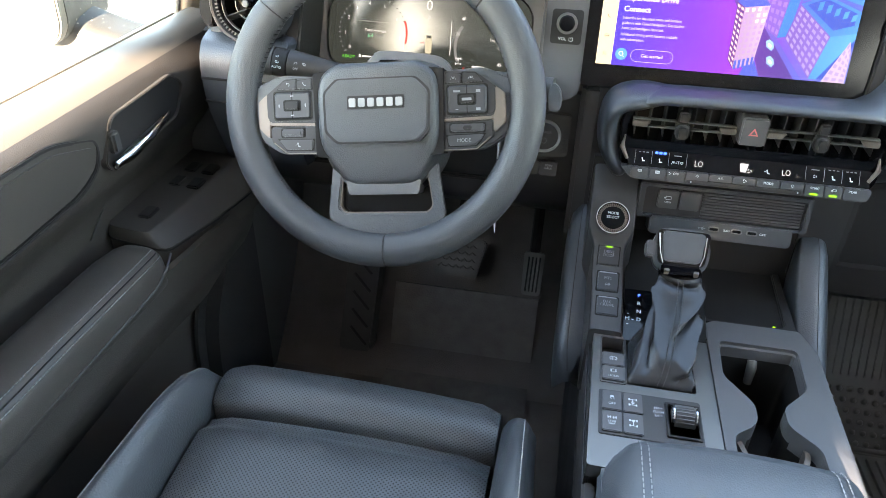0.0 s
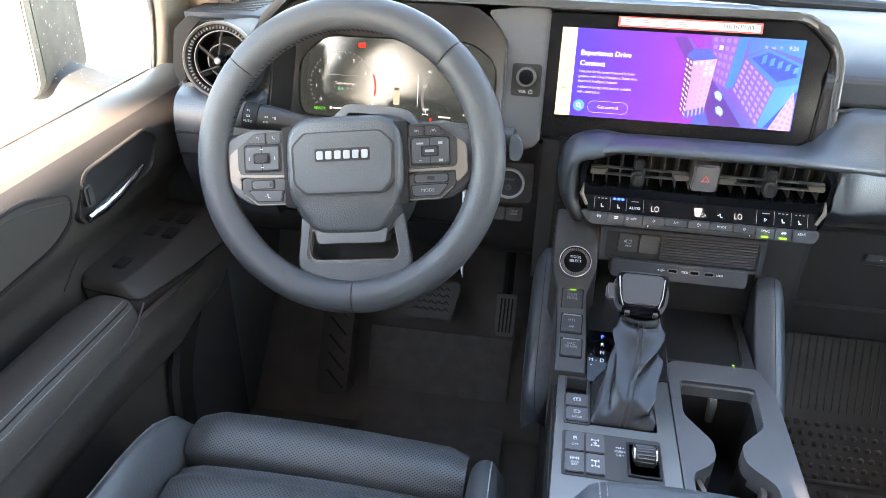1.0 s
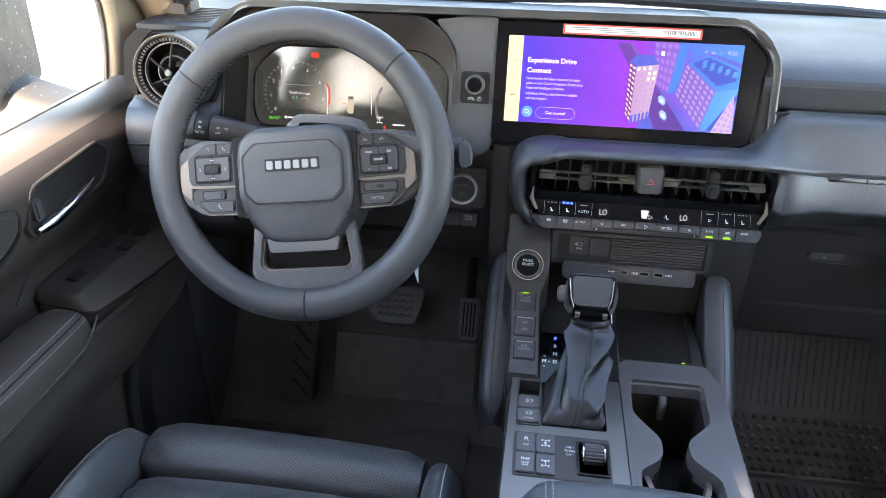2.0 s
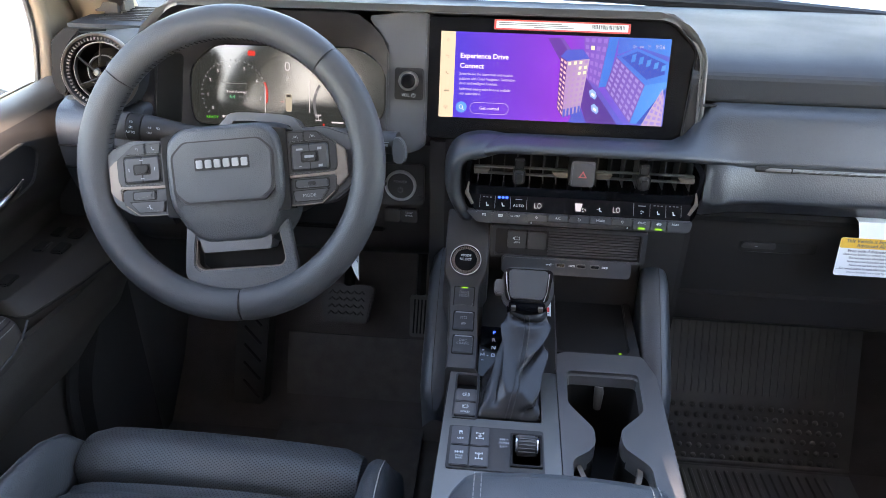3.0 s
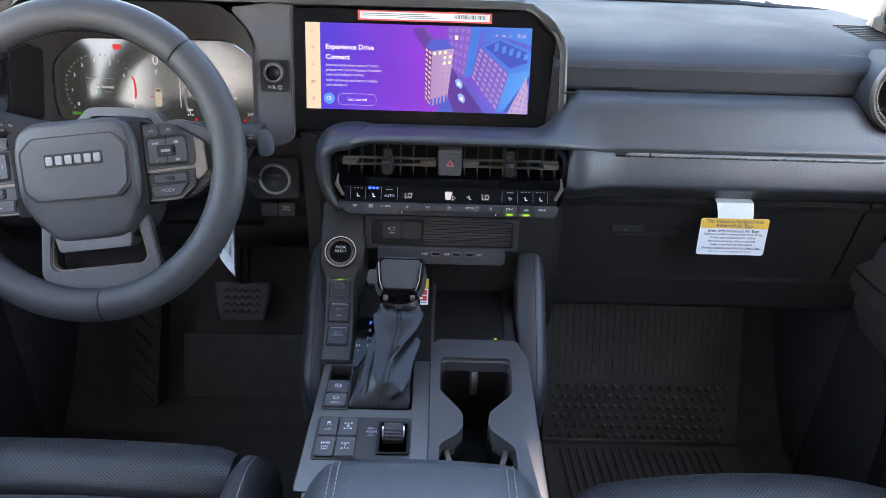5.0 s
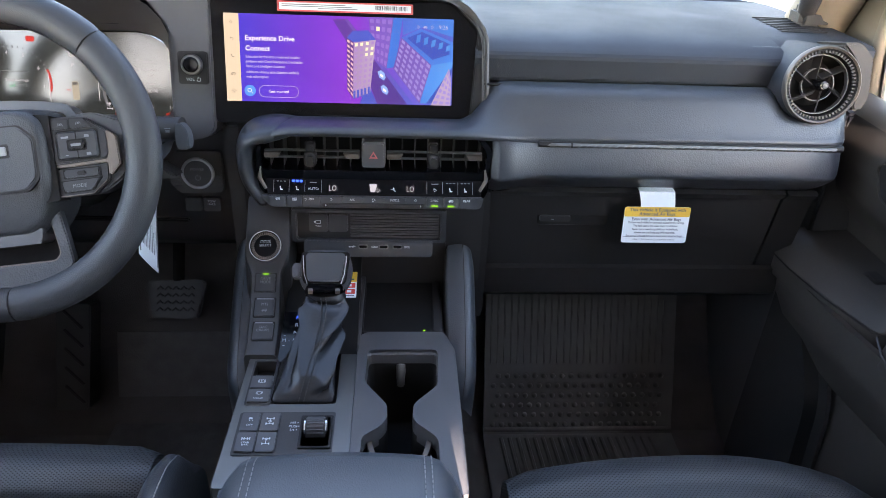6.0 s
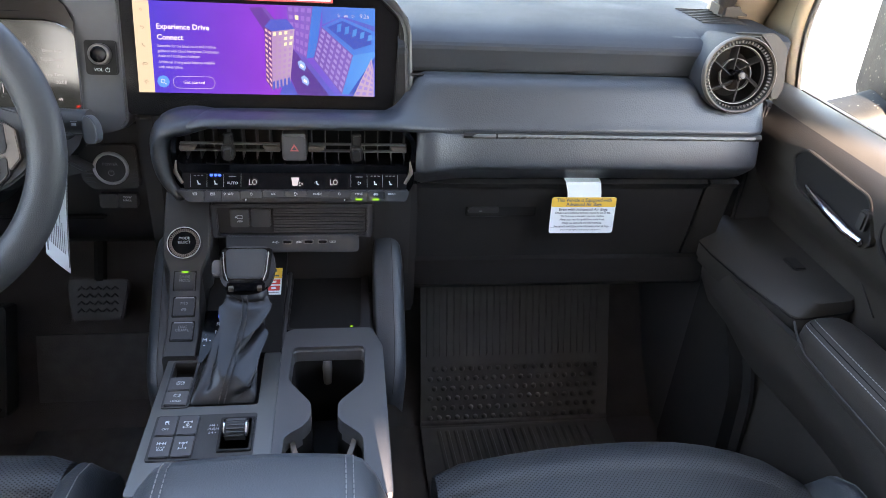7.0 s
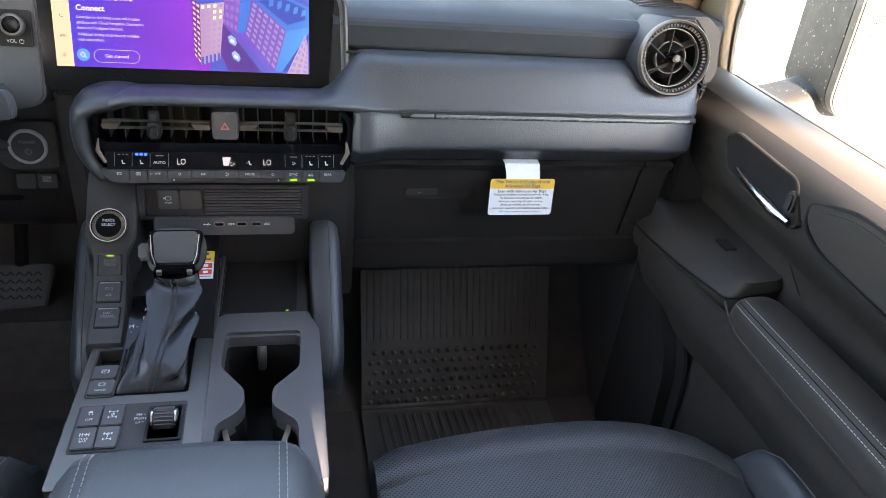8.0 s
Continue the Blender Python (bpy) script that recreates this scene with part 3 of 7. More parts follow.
part("lower_lip", box(-0.60, -0.25, 0.098, 0.11, 0.487, 0.493, bevel=0.002), M["dark"], knee)

# ---- instrument hood: one frame over cluster and display ----
SU = Vector((0, 0.259, 0.966))
SM = plane((0, 0.0565, 0.6895), (1, 0, 0), SU)         # display plane: x across, y up the face, z to the driver
hood = thing("instrument_hood", "slate grey hood framing cluster and display", "dash hood", (-0.2, 0.12, 0.75))
outer = [(-0.585, -0.10), (-0.578, 0.085), (-0.525, 0.139), (0.128, 0.141), (0.172, 0.100), (0.176, -0.012)]


def band(line, t, z0, z1, m):
    """An open band of thickness t along a line in the pose's plane, from z0 to z1."""
    pts = [Vector(p) for p in line]
    inn = []
    for i, p in enumerate(pts):
        a = pts[max(0, i - 1)]
        c = pts[min(len(pts) - 1, i + 1)]
        d = (c - a).normalized()
        inn.append(p + Vector((d.y, -d.x)) * t)
    poly = [tuple(p) for p in pts] + [tuple(p) for p in inn[::-1]]
    return prism(poly, z0, z1, m)


def dense(line, r):
    k = rounded(line + [(line[-1][0], -9), (line[0][0], -9)], r, 4)
    return [line[0]] + k[5:5 * (len(line) - 1)] + [line[-1]]


hl = dense(outer, 0.022)
b = band(hl, 0.009, -0.22, 0.012, SM)
soften(b, 0.003, 2, angle=60)
part("frame", b, M["housing"], hood, "satin grey outer frame")
# cluster tunnel: inner black walls that narrow to the dial glass
mouth = rounded([(-0.572, -0.09), (-0.566, 0.076), (-0.518, 0.126), (-0.27, 0.128), (-0.232, 0.09), (-0.232, -0.055), (-0.26, -0.09)], 0.02, 4)
CM = plane((-0.401, 0.165, 0.685), (1, 0, 0), SU)
glassline = rounded([(-0.143, -0.058), (-0.149, -0.03), (-0.147, 0.024), (-0.108, 0.058), (0.106, 0.060), (0.145, 0.034), (0.145, -0.034), (0.112, -0.063)], 0.016, 3)


def resample(poly, n):
    p = [Vector(q) for q in poly]
    L = [0.0]
    for a, c in zip(p, p[1:] + p[:1]):
        L.append(L[-1] + (c - a).length)
    out = []
    for k in range(n):
        s = L[-1] * k / n
        for i in range(len(p)):
            if s <= L[i + 1]:
                t = (s - L[i]) / max(1e-9, L[i + 1] - L[i])
                q = p[i].lerp(p[(i + 1) % len(p)], t)
                out.append((q.x, q.y))
                break
    return out


def start_at(poly, ang):
    """The outline turned so that it starts at its point nearest to that angle about its middle."""
    c = sum((Vector(p) for p in poly), Vector((0, 0))) / len(poly)
    k = max(range(len(poly)), key=lambda i: (Vector(poly[i]) - c).normalized().dot(Vector((math.cos(ang), math.sin(ang)))))
    return poly[k:] + poly[:k]


m1 = start_at(resample(mouth, 48), radians(-135))
m2 = start_at(resample(glassline, 48), radians(-135))
row1 = [SM @ Vector((x, y, 0.004)) for x, y in m1]
row2 = [CM @ Vector((x * 1.02, y * 1.03, 0.0)) for x, y in m2]
row15 = [p.lerp(q, 0.88) for p, q in zip(row1, row2)]
part("tunnel", loft([row1, row15, row2], closed=True), M["hood_lining"], hood, "black recessed tunnel", angle=70)
# panel with the volume knob between cluster and display
vp = [(-0.262, -0.056), (-0.236, -0.042), (-0.236, 0.088), (-0.262, 0.124), (-0.20, 0.132), (-0.181, 0.132), (-0.181, -0.034), (-0.1835, -0.0400), (-0.190, -0.0460), (-0.201, -0.0500), (-0.218, -0.0530)]
part("centre_panel", prism(vp, -0.14, 0.001, SM, bevel=0.003), M["hard2"], hood)
part("lower_visor", prism([(-0.58, -0.115), (-0.57, -0.086), (-0.26, -0.086), (-0.235, -0.10), (-0.30, -0.115)], -0.10, 0.002, SM, bevel=0.003), M["hard"], hood)
b = prism([(-0.575, -0.11), (-0.56, -0.11), (-0.545, 0.07), (-0.57, 0.075)], -0.08, 0.006, SM, bevel=0.003)
part("side_cheek", b, M["glove"], hood)

cluster = thing("instrument_cluster", "digital instrument cluster lit with gauges and trip data", "instrument cluster", (-0.401, 0.165, 0.685))
part("dial_glass", prism(glassline, -0.012, 0.0, CM), M["dial"], cluster, "glossy dark display glass")

display = thing("touchscreen", "wide central touchscreen showing a purple city graphic", "touchscreen", (0, 0.0565, 0.69))
bez = rounded([(-0.181, -0.028), (-0.181, 0.126), (0.122, 0.129), (0.158, 0.095), (0.160, -0.018), (0.154, -0.028)], 0.006, 3)
part("bezel", prism(bez, -0.02, -0.0006, SM, bevel=0.001), M["screen"], display, "glossy black glass bezel")
house = rounded([(0.150, -0.022), (0.158, 0.097), (0.123, 0.131), (-0.181, 0.129), (-0.181, 0.136), (0.126, 0.139), (0.169, 0.099), (0.173, -0.014), (0.162, -0.022)], 0.004, 2)
part("housing_edge", prism(house, -0.2, 0.006, SM, bevel=0.002), M["dark"], display)
part("back_shell", prism([(-0.18, -0.03), (-0.18, 0.125), (0.12, 0.128), (0.155, 0.095), (0.157, -0.03)], -0.1, -0.021, SM), M["dark"], display)
act = [(-0.1655, 0.0), (0.1265, 0.0), (0.1265, 0.109), (-0.1655, 0.109)]
part("panel_image", prism(act, -0.003, 0.0, SM), M["screen"], display, "lit purple screen area")


# ---- doors ----
def door(sx, label):
    """A front door: trim panel, window ledge, inset pad, handle, switch pod, armrest and glass. sx is -1 or 1 for the car's side."""
    t = thing("vehicle_door", label, "door", (sx * 0.75, -0.4, 0.3), "front doors")

    def S(pts):
        return [(sx * x, y, z) for x, y, z in pts]

    def along(profile, ys, thick=0.012, fy=lambda y: (0, 0)):
        rows = [S([(x + fy(y)[0], y, z + fy(y)[1]) for x, z in profile]) for y in ys]
        return loft(rows, thick)

    DM = Matrix(((0, 0, -sx, sx * 0.70), (1, 0, 0, 0), (0, 1, 0, 0), (0, 0, 0, 1)))    # local x along the car, y up, z into the cabin

    def wall(pts, z0, z1, bevel=0.002, seg=2):
        b = prism(pts, z0, z1, DM, bevel=bevel, segments=seg)
        return b

    ledge = curve([(0.772, 0.686), (0.752, 0.697), (0.725, 0.694), (0.708, 0.680), (0.700, 0.660), (0.698, 0.640), (0.700, 0.615)], 4)
    part("window_ledge", along(ledge[:13], np.linspace(-1.0, 0.135, 14)), M["ledge"], t, "grained taupe vinyl ledge below the window", angle=70)
    part("upper_face", along(ledge[12:], np.linspace(-1.0, 0.105, 14)), M["door"], t, "dark grained vinyl face under the ledge", angle=70)
    card = curve([(0.701, 0.617), (0.711, 0.577), (0.733, 0.547), (0.751, 0.522), (0.757, 0.49), (0.754, 0.45), (0.738, 0.41), (0.715, 0.35), (0.700, 0.20), (0.705, 0.05), (0.71, -0.03)], 4)
    part("panel", along(card, np.linspace(-1.0, 0.105, 14)), M["door"], t, "dark grey moulded door panel", angle=70)
    # front upright of the panel beside the dash
    part("front_edge", wall([(0.085, -0.03), (0.115, -0.03), (0.115, 0.685), (0.085, 0.68)], -0.06, 0.004, 0.004), M["hard"], t)
    # inset pad
    pad = rounded([(-0.200, 0.640), (-0.205, 0.612), (-0.24, 0.596), (-0.36, 0.590), (-0.95, 0.586), (-0.95, 0.662), (-0.27, 0.662)], 0.022, 4)
    b = prism(pad, -0.012, 0.004, DM, bevel=0.006, segments=3, top_only=True)
    part("inset_pad", b, M["door"], t, "padded black leather inset")
    rim = rounded([(-0.195, 0.642), (-0.200, 0.609), (-0.238, 0.5915), (-0.36, 0.5855), (-0.96, 0.5815), (-0.96, 0.6665), (-0.268, 0.6665)], 0.024, 4)
    part("inset_border", ring_prism(rim, pad, -0.012, 0.0025, DM, bevel=0.001), M["dark"], t)
    # inner handle in its recess
    rec = rounded([(-0.198, 0.607), (-0.180, 0.592), (-0.034, 0.603), (-0.007, 0.642), (-0.030, 0.661), (-0.170, 0.656)], 0.014, 4)
    rec2 = [(-0.104 + (x + 0.104) * 0.968, 0.627 + (y - 0.627) * 0.91) for x, y in rec]
    part("handle_frame", ring_prism(rec, rec2, -0.014, 0.0055, DM, bevel=0.0018), M["door"], t)
    part("handle_recess", wall(rec2, -0.016, 0.0022, 0), M["dark"], t)
    hl_ = [(-0.186, 0.605), (-0.160, 0.606), (-0.120, 0.611), (-0.085, 0.616), (-0.062, 0.620)]
    b = tube([DM @ Vector((x, y, 0.009 + 0.005 * math.sin(math.pi * i / 4))) for i, (x, y) in enumerate(hl_)], [0.0050, 0.0062, 0.0052, 0.0040, 0.002], n=10)
    part("inner_handle", b, M["chrome"], t, "chrome inner door handle")
    part("handle_grip", wall(rounded([(-0.188, 0.598), (-0.165, 0.597), (-0.068, 0.611), (-0.066, 0.617), (-0.17, 0.607)], 0.004, 2), 0.002, 0.010, 0.002), M["satin"], t)
    part("lock_knob", wall(rrect(0.015, 0.027, 0.005, cx=-0.174, cy=0.628), 0.0, 0.011, 0.003), M["hard"], t, "small dark lock lever")
    # switch pod
    top = [(0.672, 0.075), (0.685, 0.10), (0.757, 0.10), (0.760, -0.135), (0.750, -0.148), (0.696, -0.150), (0.686, -0.060), (0.674, 0.03)]

    def podz(y, x=0.672):
        return 0.4905 + 0.06 * (x - 0.70)
    b = bmesh.new()
    o = rounded([(x, y) for x, y in top], 0.012, 3)
    hi = [b.verts.new((sx * x, y, podz(y, x))) for x, y in o]
    mid = [b.verts.new((sx * (x - 0.034 * smooth((0.72 - x) / 0.04)), y - 0.007, podz(y, x) - 0.012 - 0.012 * smooth((0.72 - x) / 0.04))) for x, y in o]
    lo = [b.verts.new((sx * (x - 0.030 * smooth((0.72 - x) / 0.04)), y - 0.004, podz(y, x) - 0.06)) for x, y in o]
    b.faces.new(hi)
    for p, q in ((hi, mid), (mid, lo)):
        for i in range(len(o)):
            b.faces.new((p[i], p[(i + 1) % len(o)], q[(i + 1) % len(o)], q[i]))
    soften(b, 0.003, 2, 25)
    part("switch_pod", b, M["door"], t, "dark plastic window switch pod")
    part("pod_seam", tube([(sx * (x - 0.0345 * smooth((0.72 - x) / 0.04)), y - 0.0072, podz(y, x) - 0.0145 - 0.012 * smooth((0.72 - x) / 0.04)) for x, y in o], 0.0014, n=6, closed=True), M["well"], t, "dark joint under the pod")
    if sx < 0:
        for (x, y) in ((0.700, 0.03), (0.728, 0.03), (0.700, -0.015), (0.728, -0.015), (0.722, -0.105)):
            b = box(sx * x - 0.009, sx * x + 0.009, y - 0.014, y + 0.014, podz(y) - 0.002, podz(y) + 0.006, bevel=0.002)
            part("window_switch", b, M["dark"], t)
        for (x, y) in ((0.700, 0.058), (0.718, 0.060), (0.730, 0.056), (0.726, 0.066)):
            part("switch_light", box(sx * x - 0.0012, sx * x + 0.0012, y - 0.0012, y + 0.0012, podz(y), podz(y) + 0.001), M["green_led"], t)
    else:
        b = box(0.712, 0.732, -0.070, -0.038, podz(-0.06) - 0.002, podz(-0.06) + 0.006, bevel=0.002)
        part("window_switch", b, M["dark"], t)
        for k in range(3):
            part("switch_light", box(0.715 + 0.006 * k, 0.7175 + 0.006 * k, 0.0065, 0.009, podz(0), podz(0) + 0.0012), M["dim"], t)
    part("panel_seam", tube(S([(0.7455, -0.118, 0.545), (0.7520, -0.150, 0.520), (0.7545, -0.184, 0.492)]), 0.0011, n=6), M["dark"], t)
    # lower bulge under pod and armrest
    bulge = curve([(0.648, 0.455), (0.648, 0.43), (0.652, 0.40), (0.672, 0.36), (0.694, 0.32)], 3)
    fy = lambda y: (0.006 * smooth((-0.05 - y) / 0.15) + 0.02 * smooth((y - 0.06) / 0.05), 0.010 * smooth((-0.05 - y) / 0.2))
    part("lower_bulge", along(bulge, np.linspace(-1.0, 0.10, 20), 0.01, fy), M["door"], t, angle=70)
    bolster = rounded([(0.10, 0.44), (-0.02, 0.40), (-0.10, 0.30), (-0.12, 0.12), (0.0, 0.02), (0.10, 0.0)], 0.05, 5)
    part("map_pocket", wall(bolster, -0.02, 0.030, 0.022, 4), M["glove"], t)
    # armrest: broad padded top, black block as shaded pull pocket behind, bright-edged panel joint below
    rail = []
    for y in list(np.linspace(-0.176, -0.200, 7)) + list(np.linspace(-0.23, -1.0, 13)):
        k = math.sqrt(max(0.0, 1 - max(0.0, (y + 0.200) / 0.024) ** 2))
        r = 0.45 + 0.55 * k
        cz = 0.473 + 0.003 * smooth((-0.2 - y) / 0.2)
        wide = 0.022 * smooth((-0.180 - y) / 0.035) - 0.010 * smooth((-0.60 - y) / 0.2)
        sec = [(-0.036, -0.030), (-0.0375, 0.004), (-0.031, 0.016), (-0.018, 0.0225), (0.006, 0.0240), (0.012 + wide * 0.6, 0.0225), (0.012 + wide * 0.9, 0.012), (0.010 + wide, -0.020)]
        rail.append([(sx * (0.693 + a * r), y, cz + c * r) for a, c in curve(sec, 3, closed=True)])
    part("armrest", loft(rail, closed=True, caps=True), M["door"], t, "stitched leather armrest rail", angle=70)
    for n_, up_ in ((8, 0.0004), (5, 0.0004)):
        stitches([(r[n_][0] - sx * 0.0005, r[n_][1], r[n_][2] + up_) for r in rail[3:18]], t, M["thread"], 0.0034, 0.0018, 0.0006)
    part("armrest_seam", tube([(r[6][0] * 0.5 + r[7][0] * 0.5 - sx * 0.0002, r[6][1], (r[6][2] + r[7][2]) / 2) for r in rail[3:]], 0.0009, n=5), M["well"], t, "dark seam between the stitch rows")
    joint = curve([(0.656, -0.172, 0.480), (0.6525, -0.188, 0.473), (0.6515, -0.205, 0.466), (0.6510, -0.240, 0.4600), (0.6530, -0.42, 0.4590), (0.656, -1.0, 0.459)], 4)
    part("panel_edge", tube(S(joint), 0.0016, n=8), M["hard"], t, "rounded panel edge under the armrest")
    # solid black block in place of a hollow, for the pocket's shade
    part("pull_pocket", box(min(sx * 0.732, sx * 0.754), max(sx * 0.732, sx * 0.754), -0.62, -0.222, 0.42, 0.455, bevel=0.004), M["well"], t, "dark block painting the shaded pull pocket behind the armrest")
    # window frame, seal and glass
    part("waist_seal", box(min(sx * 0.766, sx * 0.779), max(sx * 0.766, sx * 0.779), -1.0, 0.125, 0.676, 0.692, bevel=0.003), M["trim"], t)
    fr = tube(curve([(sx * 0.765, 0.140, 0.675), (sx * 0.752, 0.148, 0.80), (sx * 0.72, 0.04, 0.98), (sx * 0.69, -0.15, 1.14)], 5), 0.012, n=12, up=(1, 0, 0))
    part("window_frame", fr, M["trim"], t, "taupe door window frame")
    part("window_seal", tube(curve([(sx * 0.768, 0.126, 0.680), (sx * 0.757, 0.133, 0.80), (sx * 0.726, 0.025, 0.98), (sx * 0.70, -0.16, 1.135)], 5), 0.0045, n=8, up=(1, 0, 0)), M["satin"], t, "pale rubber window seal")
    tri = [(0.150, 0.68), (0.28, 0.68), (0.22, 0.84), (0.150, 0.90)]
    part("sail_panel", prism(tri, -0.075, -0.055, DM, bevel=0.004), M["trim"], t, "taupe corner panel by the mirror")
    g = part("window_pane", loft([S([(0.772, y, 0.66), (0.762, y, 0.80), (0.735, y, 0.98), (0.700, y, 1.14)]) for y in (-0.56, -0.3, 0.0, 0.125)]), M["glass"], t, "clear side window glass", angle=80)
    g.visible_shadow = False
    part("outer_skin", box(min(sx * 0.79, sx * 0.83), max(sx * 0.79, sx * 0.83), -1.0, 0.5, -0.3, 0.655, bevel=0.015), M["paint"], t, "white painted outer door skin")
    return t


door(-1, "driver door with leather armrest, switch pod and chrome handle")
door(1, "passenger door with leather armrest and chrome handle")


def pillar(sx):
    t = thing("windscreen_pillar", "taupe plastic windscreen pillar with grab handle", "pillar", (sx * 0.72, 0.3, 0.76), "pillars", "structure")
    b = tube([(sx * 0.735, 0.33, 0.70), (sx * 0.715, 0.22, 0.86), (sx * 0.69, 0.05, 1.02), (sx * 0.655, -0.18, 1.18)], [0.05, 0.045, 0.042, 0.04], n=14, up=(sx, 0, 0))
    part("cover", b, M["trim"], t)
    b = tube([(sx * 0.680, 0.24, 0.790), (sx * 0.660, 0.20, 0.835), (sx * 0.645, 0.13, 0.90), (sx * 0.635, 0.08, 0.94)], [0.014, 0.017, 0.017, 0.014], n=10)
    part("grab_handle", b, M["hard"], t, "black grab handle")
    part("grab_foot", box(sx * 0.692 - 0.026, sx * 0.692 + 0.026, 0.225, 0.27, 0.765, 0.795, bevel=0.008), M["hard"], t, "dark handle foot")
    return t


pillar(-1)
pillar(1)


def speckled(name, color, rough, metal):
    """A surface splashed with small pale specks of dried dirt."""
    m = material(name, color, rough, metal, grain=0.5, grain_scale=300, stain=0.35, stain_scale=30)
    n, l = m.node_tree.nodes, m.node_tree.links
    p = n["Principled BSDF"]
    co = n.new("ShaderNodeTexCoord")
    v = n.new("ShaderNodeTexVoronoi")
    v.inputs["Scale"].default_value = 110
    l.new(co.outputs["Object"], v.inputs["Vector"])
    r = n.new("ShaderNodeMapRange")
    r.inputs[1].default_value, r.inputs[2].default_value = 0.17, 0.23
    r.inputs[3].default_value, r.inputs[4].default_value = 1.0, 0.0
    l.new(v.outputs["Distance"], r.inputs[0])
    few = n.new("ShaderNodeTexNoise")
    few.inputs["Scale"].default_value = 70
    l.new(co.outputs["Object"], few.inputs["Vector"])
    cut = n.new("ShaderNodeMapRange")
    cut.inputs[1].default_value, cut.inputs[2].default_value = 0.5, 0.56
    l.new(few.outputs[0], cut.inputs[0])
    both = n.new("ShaderNodeMath")
    both.operation = 'MULTIPLY'
    l.new(r.outputs[0], both.inputs[0])
    l.new(cut.outputs[0], both.inputs[1])
    mix = n.new("ShaderNodeMix")
    mix.data_type = 'RGBA'
    mix.inputs[7].default_value = (0.16, 0.14, 0.11, 1)
    l.new(both.outputs[0], mix.inputs[0])
    l.new(p.inputs["Base Color"].links[0].from_socket, mix.inputs[6])
    l.new(mix.outputs[2], p.inputs["Base Color"])
    if metal:
        inv = n.new("ShaderNodeMath")
        inv.operation = 'SUBTRACT'
        inv.inputs[0].default_value = 1.0
        l.new(both.outputs[0], inv.inputs[1])
        l.new(inv.outputs[0], p.inputs["Metallic"])
    return m


def mirror(sx):
    t = thing("side_mirror", "large dusty outside mirror in a dark housing", "side mirror", (sx * 0.95, 0.25, 0.65), "side mirrors")
    FM = plane((sx * 1.085, 0.120, 0.752), (1, 0, 0), (0, 0.06, 1)) @ pose(0, 0, 0, 0, -sx * 12, 0)
    o = rrect(0.235, 0.265, 0.040, 5)
    i = rrect(0.195, 0.225, 0.028, 5)
    b = prism(o, -0.20, 0.0, FM, bevel=0.02, segments=3)
    part("housing", b, M["mirror_case"], t, "dusty dark plastic housing")
    part("rim", ring_prism(o, i, -0.02, 0.006, FM, bevel=0.003), M["mirror_rim"], t, "dusty beige mirror rim")
    part("mirror_glass", prism(i, 0.0, 0.002, FM), M["mirror"], t, "mirror glass spotted with dirt")
    rows = []
    for k in np.linspace(0, 1, 9):
        hy, hz = 0.062 - 0.012 * k, 0.026 + 0.016 * k * k
        ctr = Vector((sx * (0.795 + 0.235 * k), 0.232 - 0.010 * k, 0.588 + 0.040 * k * k))
        rows.append([ctr + Vector((0, hy * math.copysign(abs(math.cos(a)) ** 0.6, math.cos(a)), hz * math.copysign(abs(math.sin(a)) ** 0.6, math.sin(a)))) for a in np.linspace(0, 2 * math.pi, 24, endpoint=False)])
    part("foot", loft(rows, closed=True, caps=True), M["mirror_case"], t, "dusty dark mirror foot", angle=60)
    return t


M["mirror_case"] = speckled("dusty_case", (0.020, 0.018, 0.015), 0.75, 0.0)
M["mirror_rim"] = speckled("dusty_rim", (0.055, 0.048, 0.038), 0.7, 0.0)
M["mirror"] = speckled("dusty_mirror", (0.15, 0.165, 0.165), 0.10, 1.0)
mirror(-1)
mirror(1)


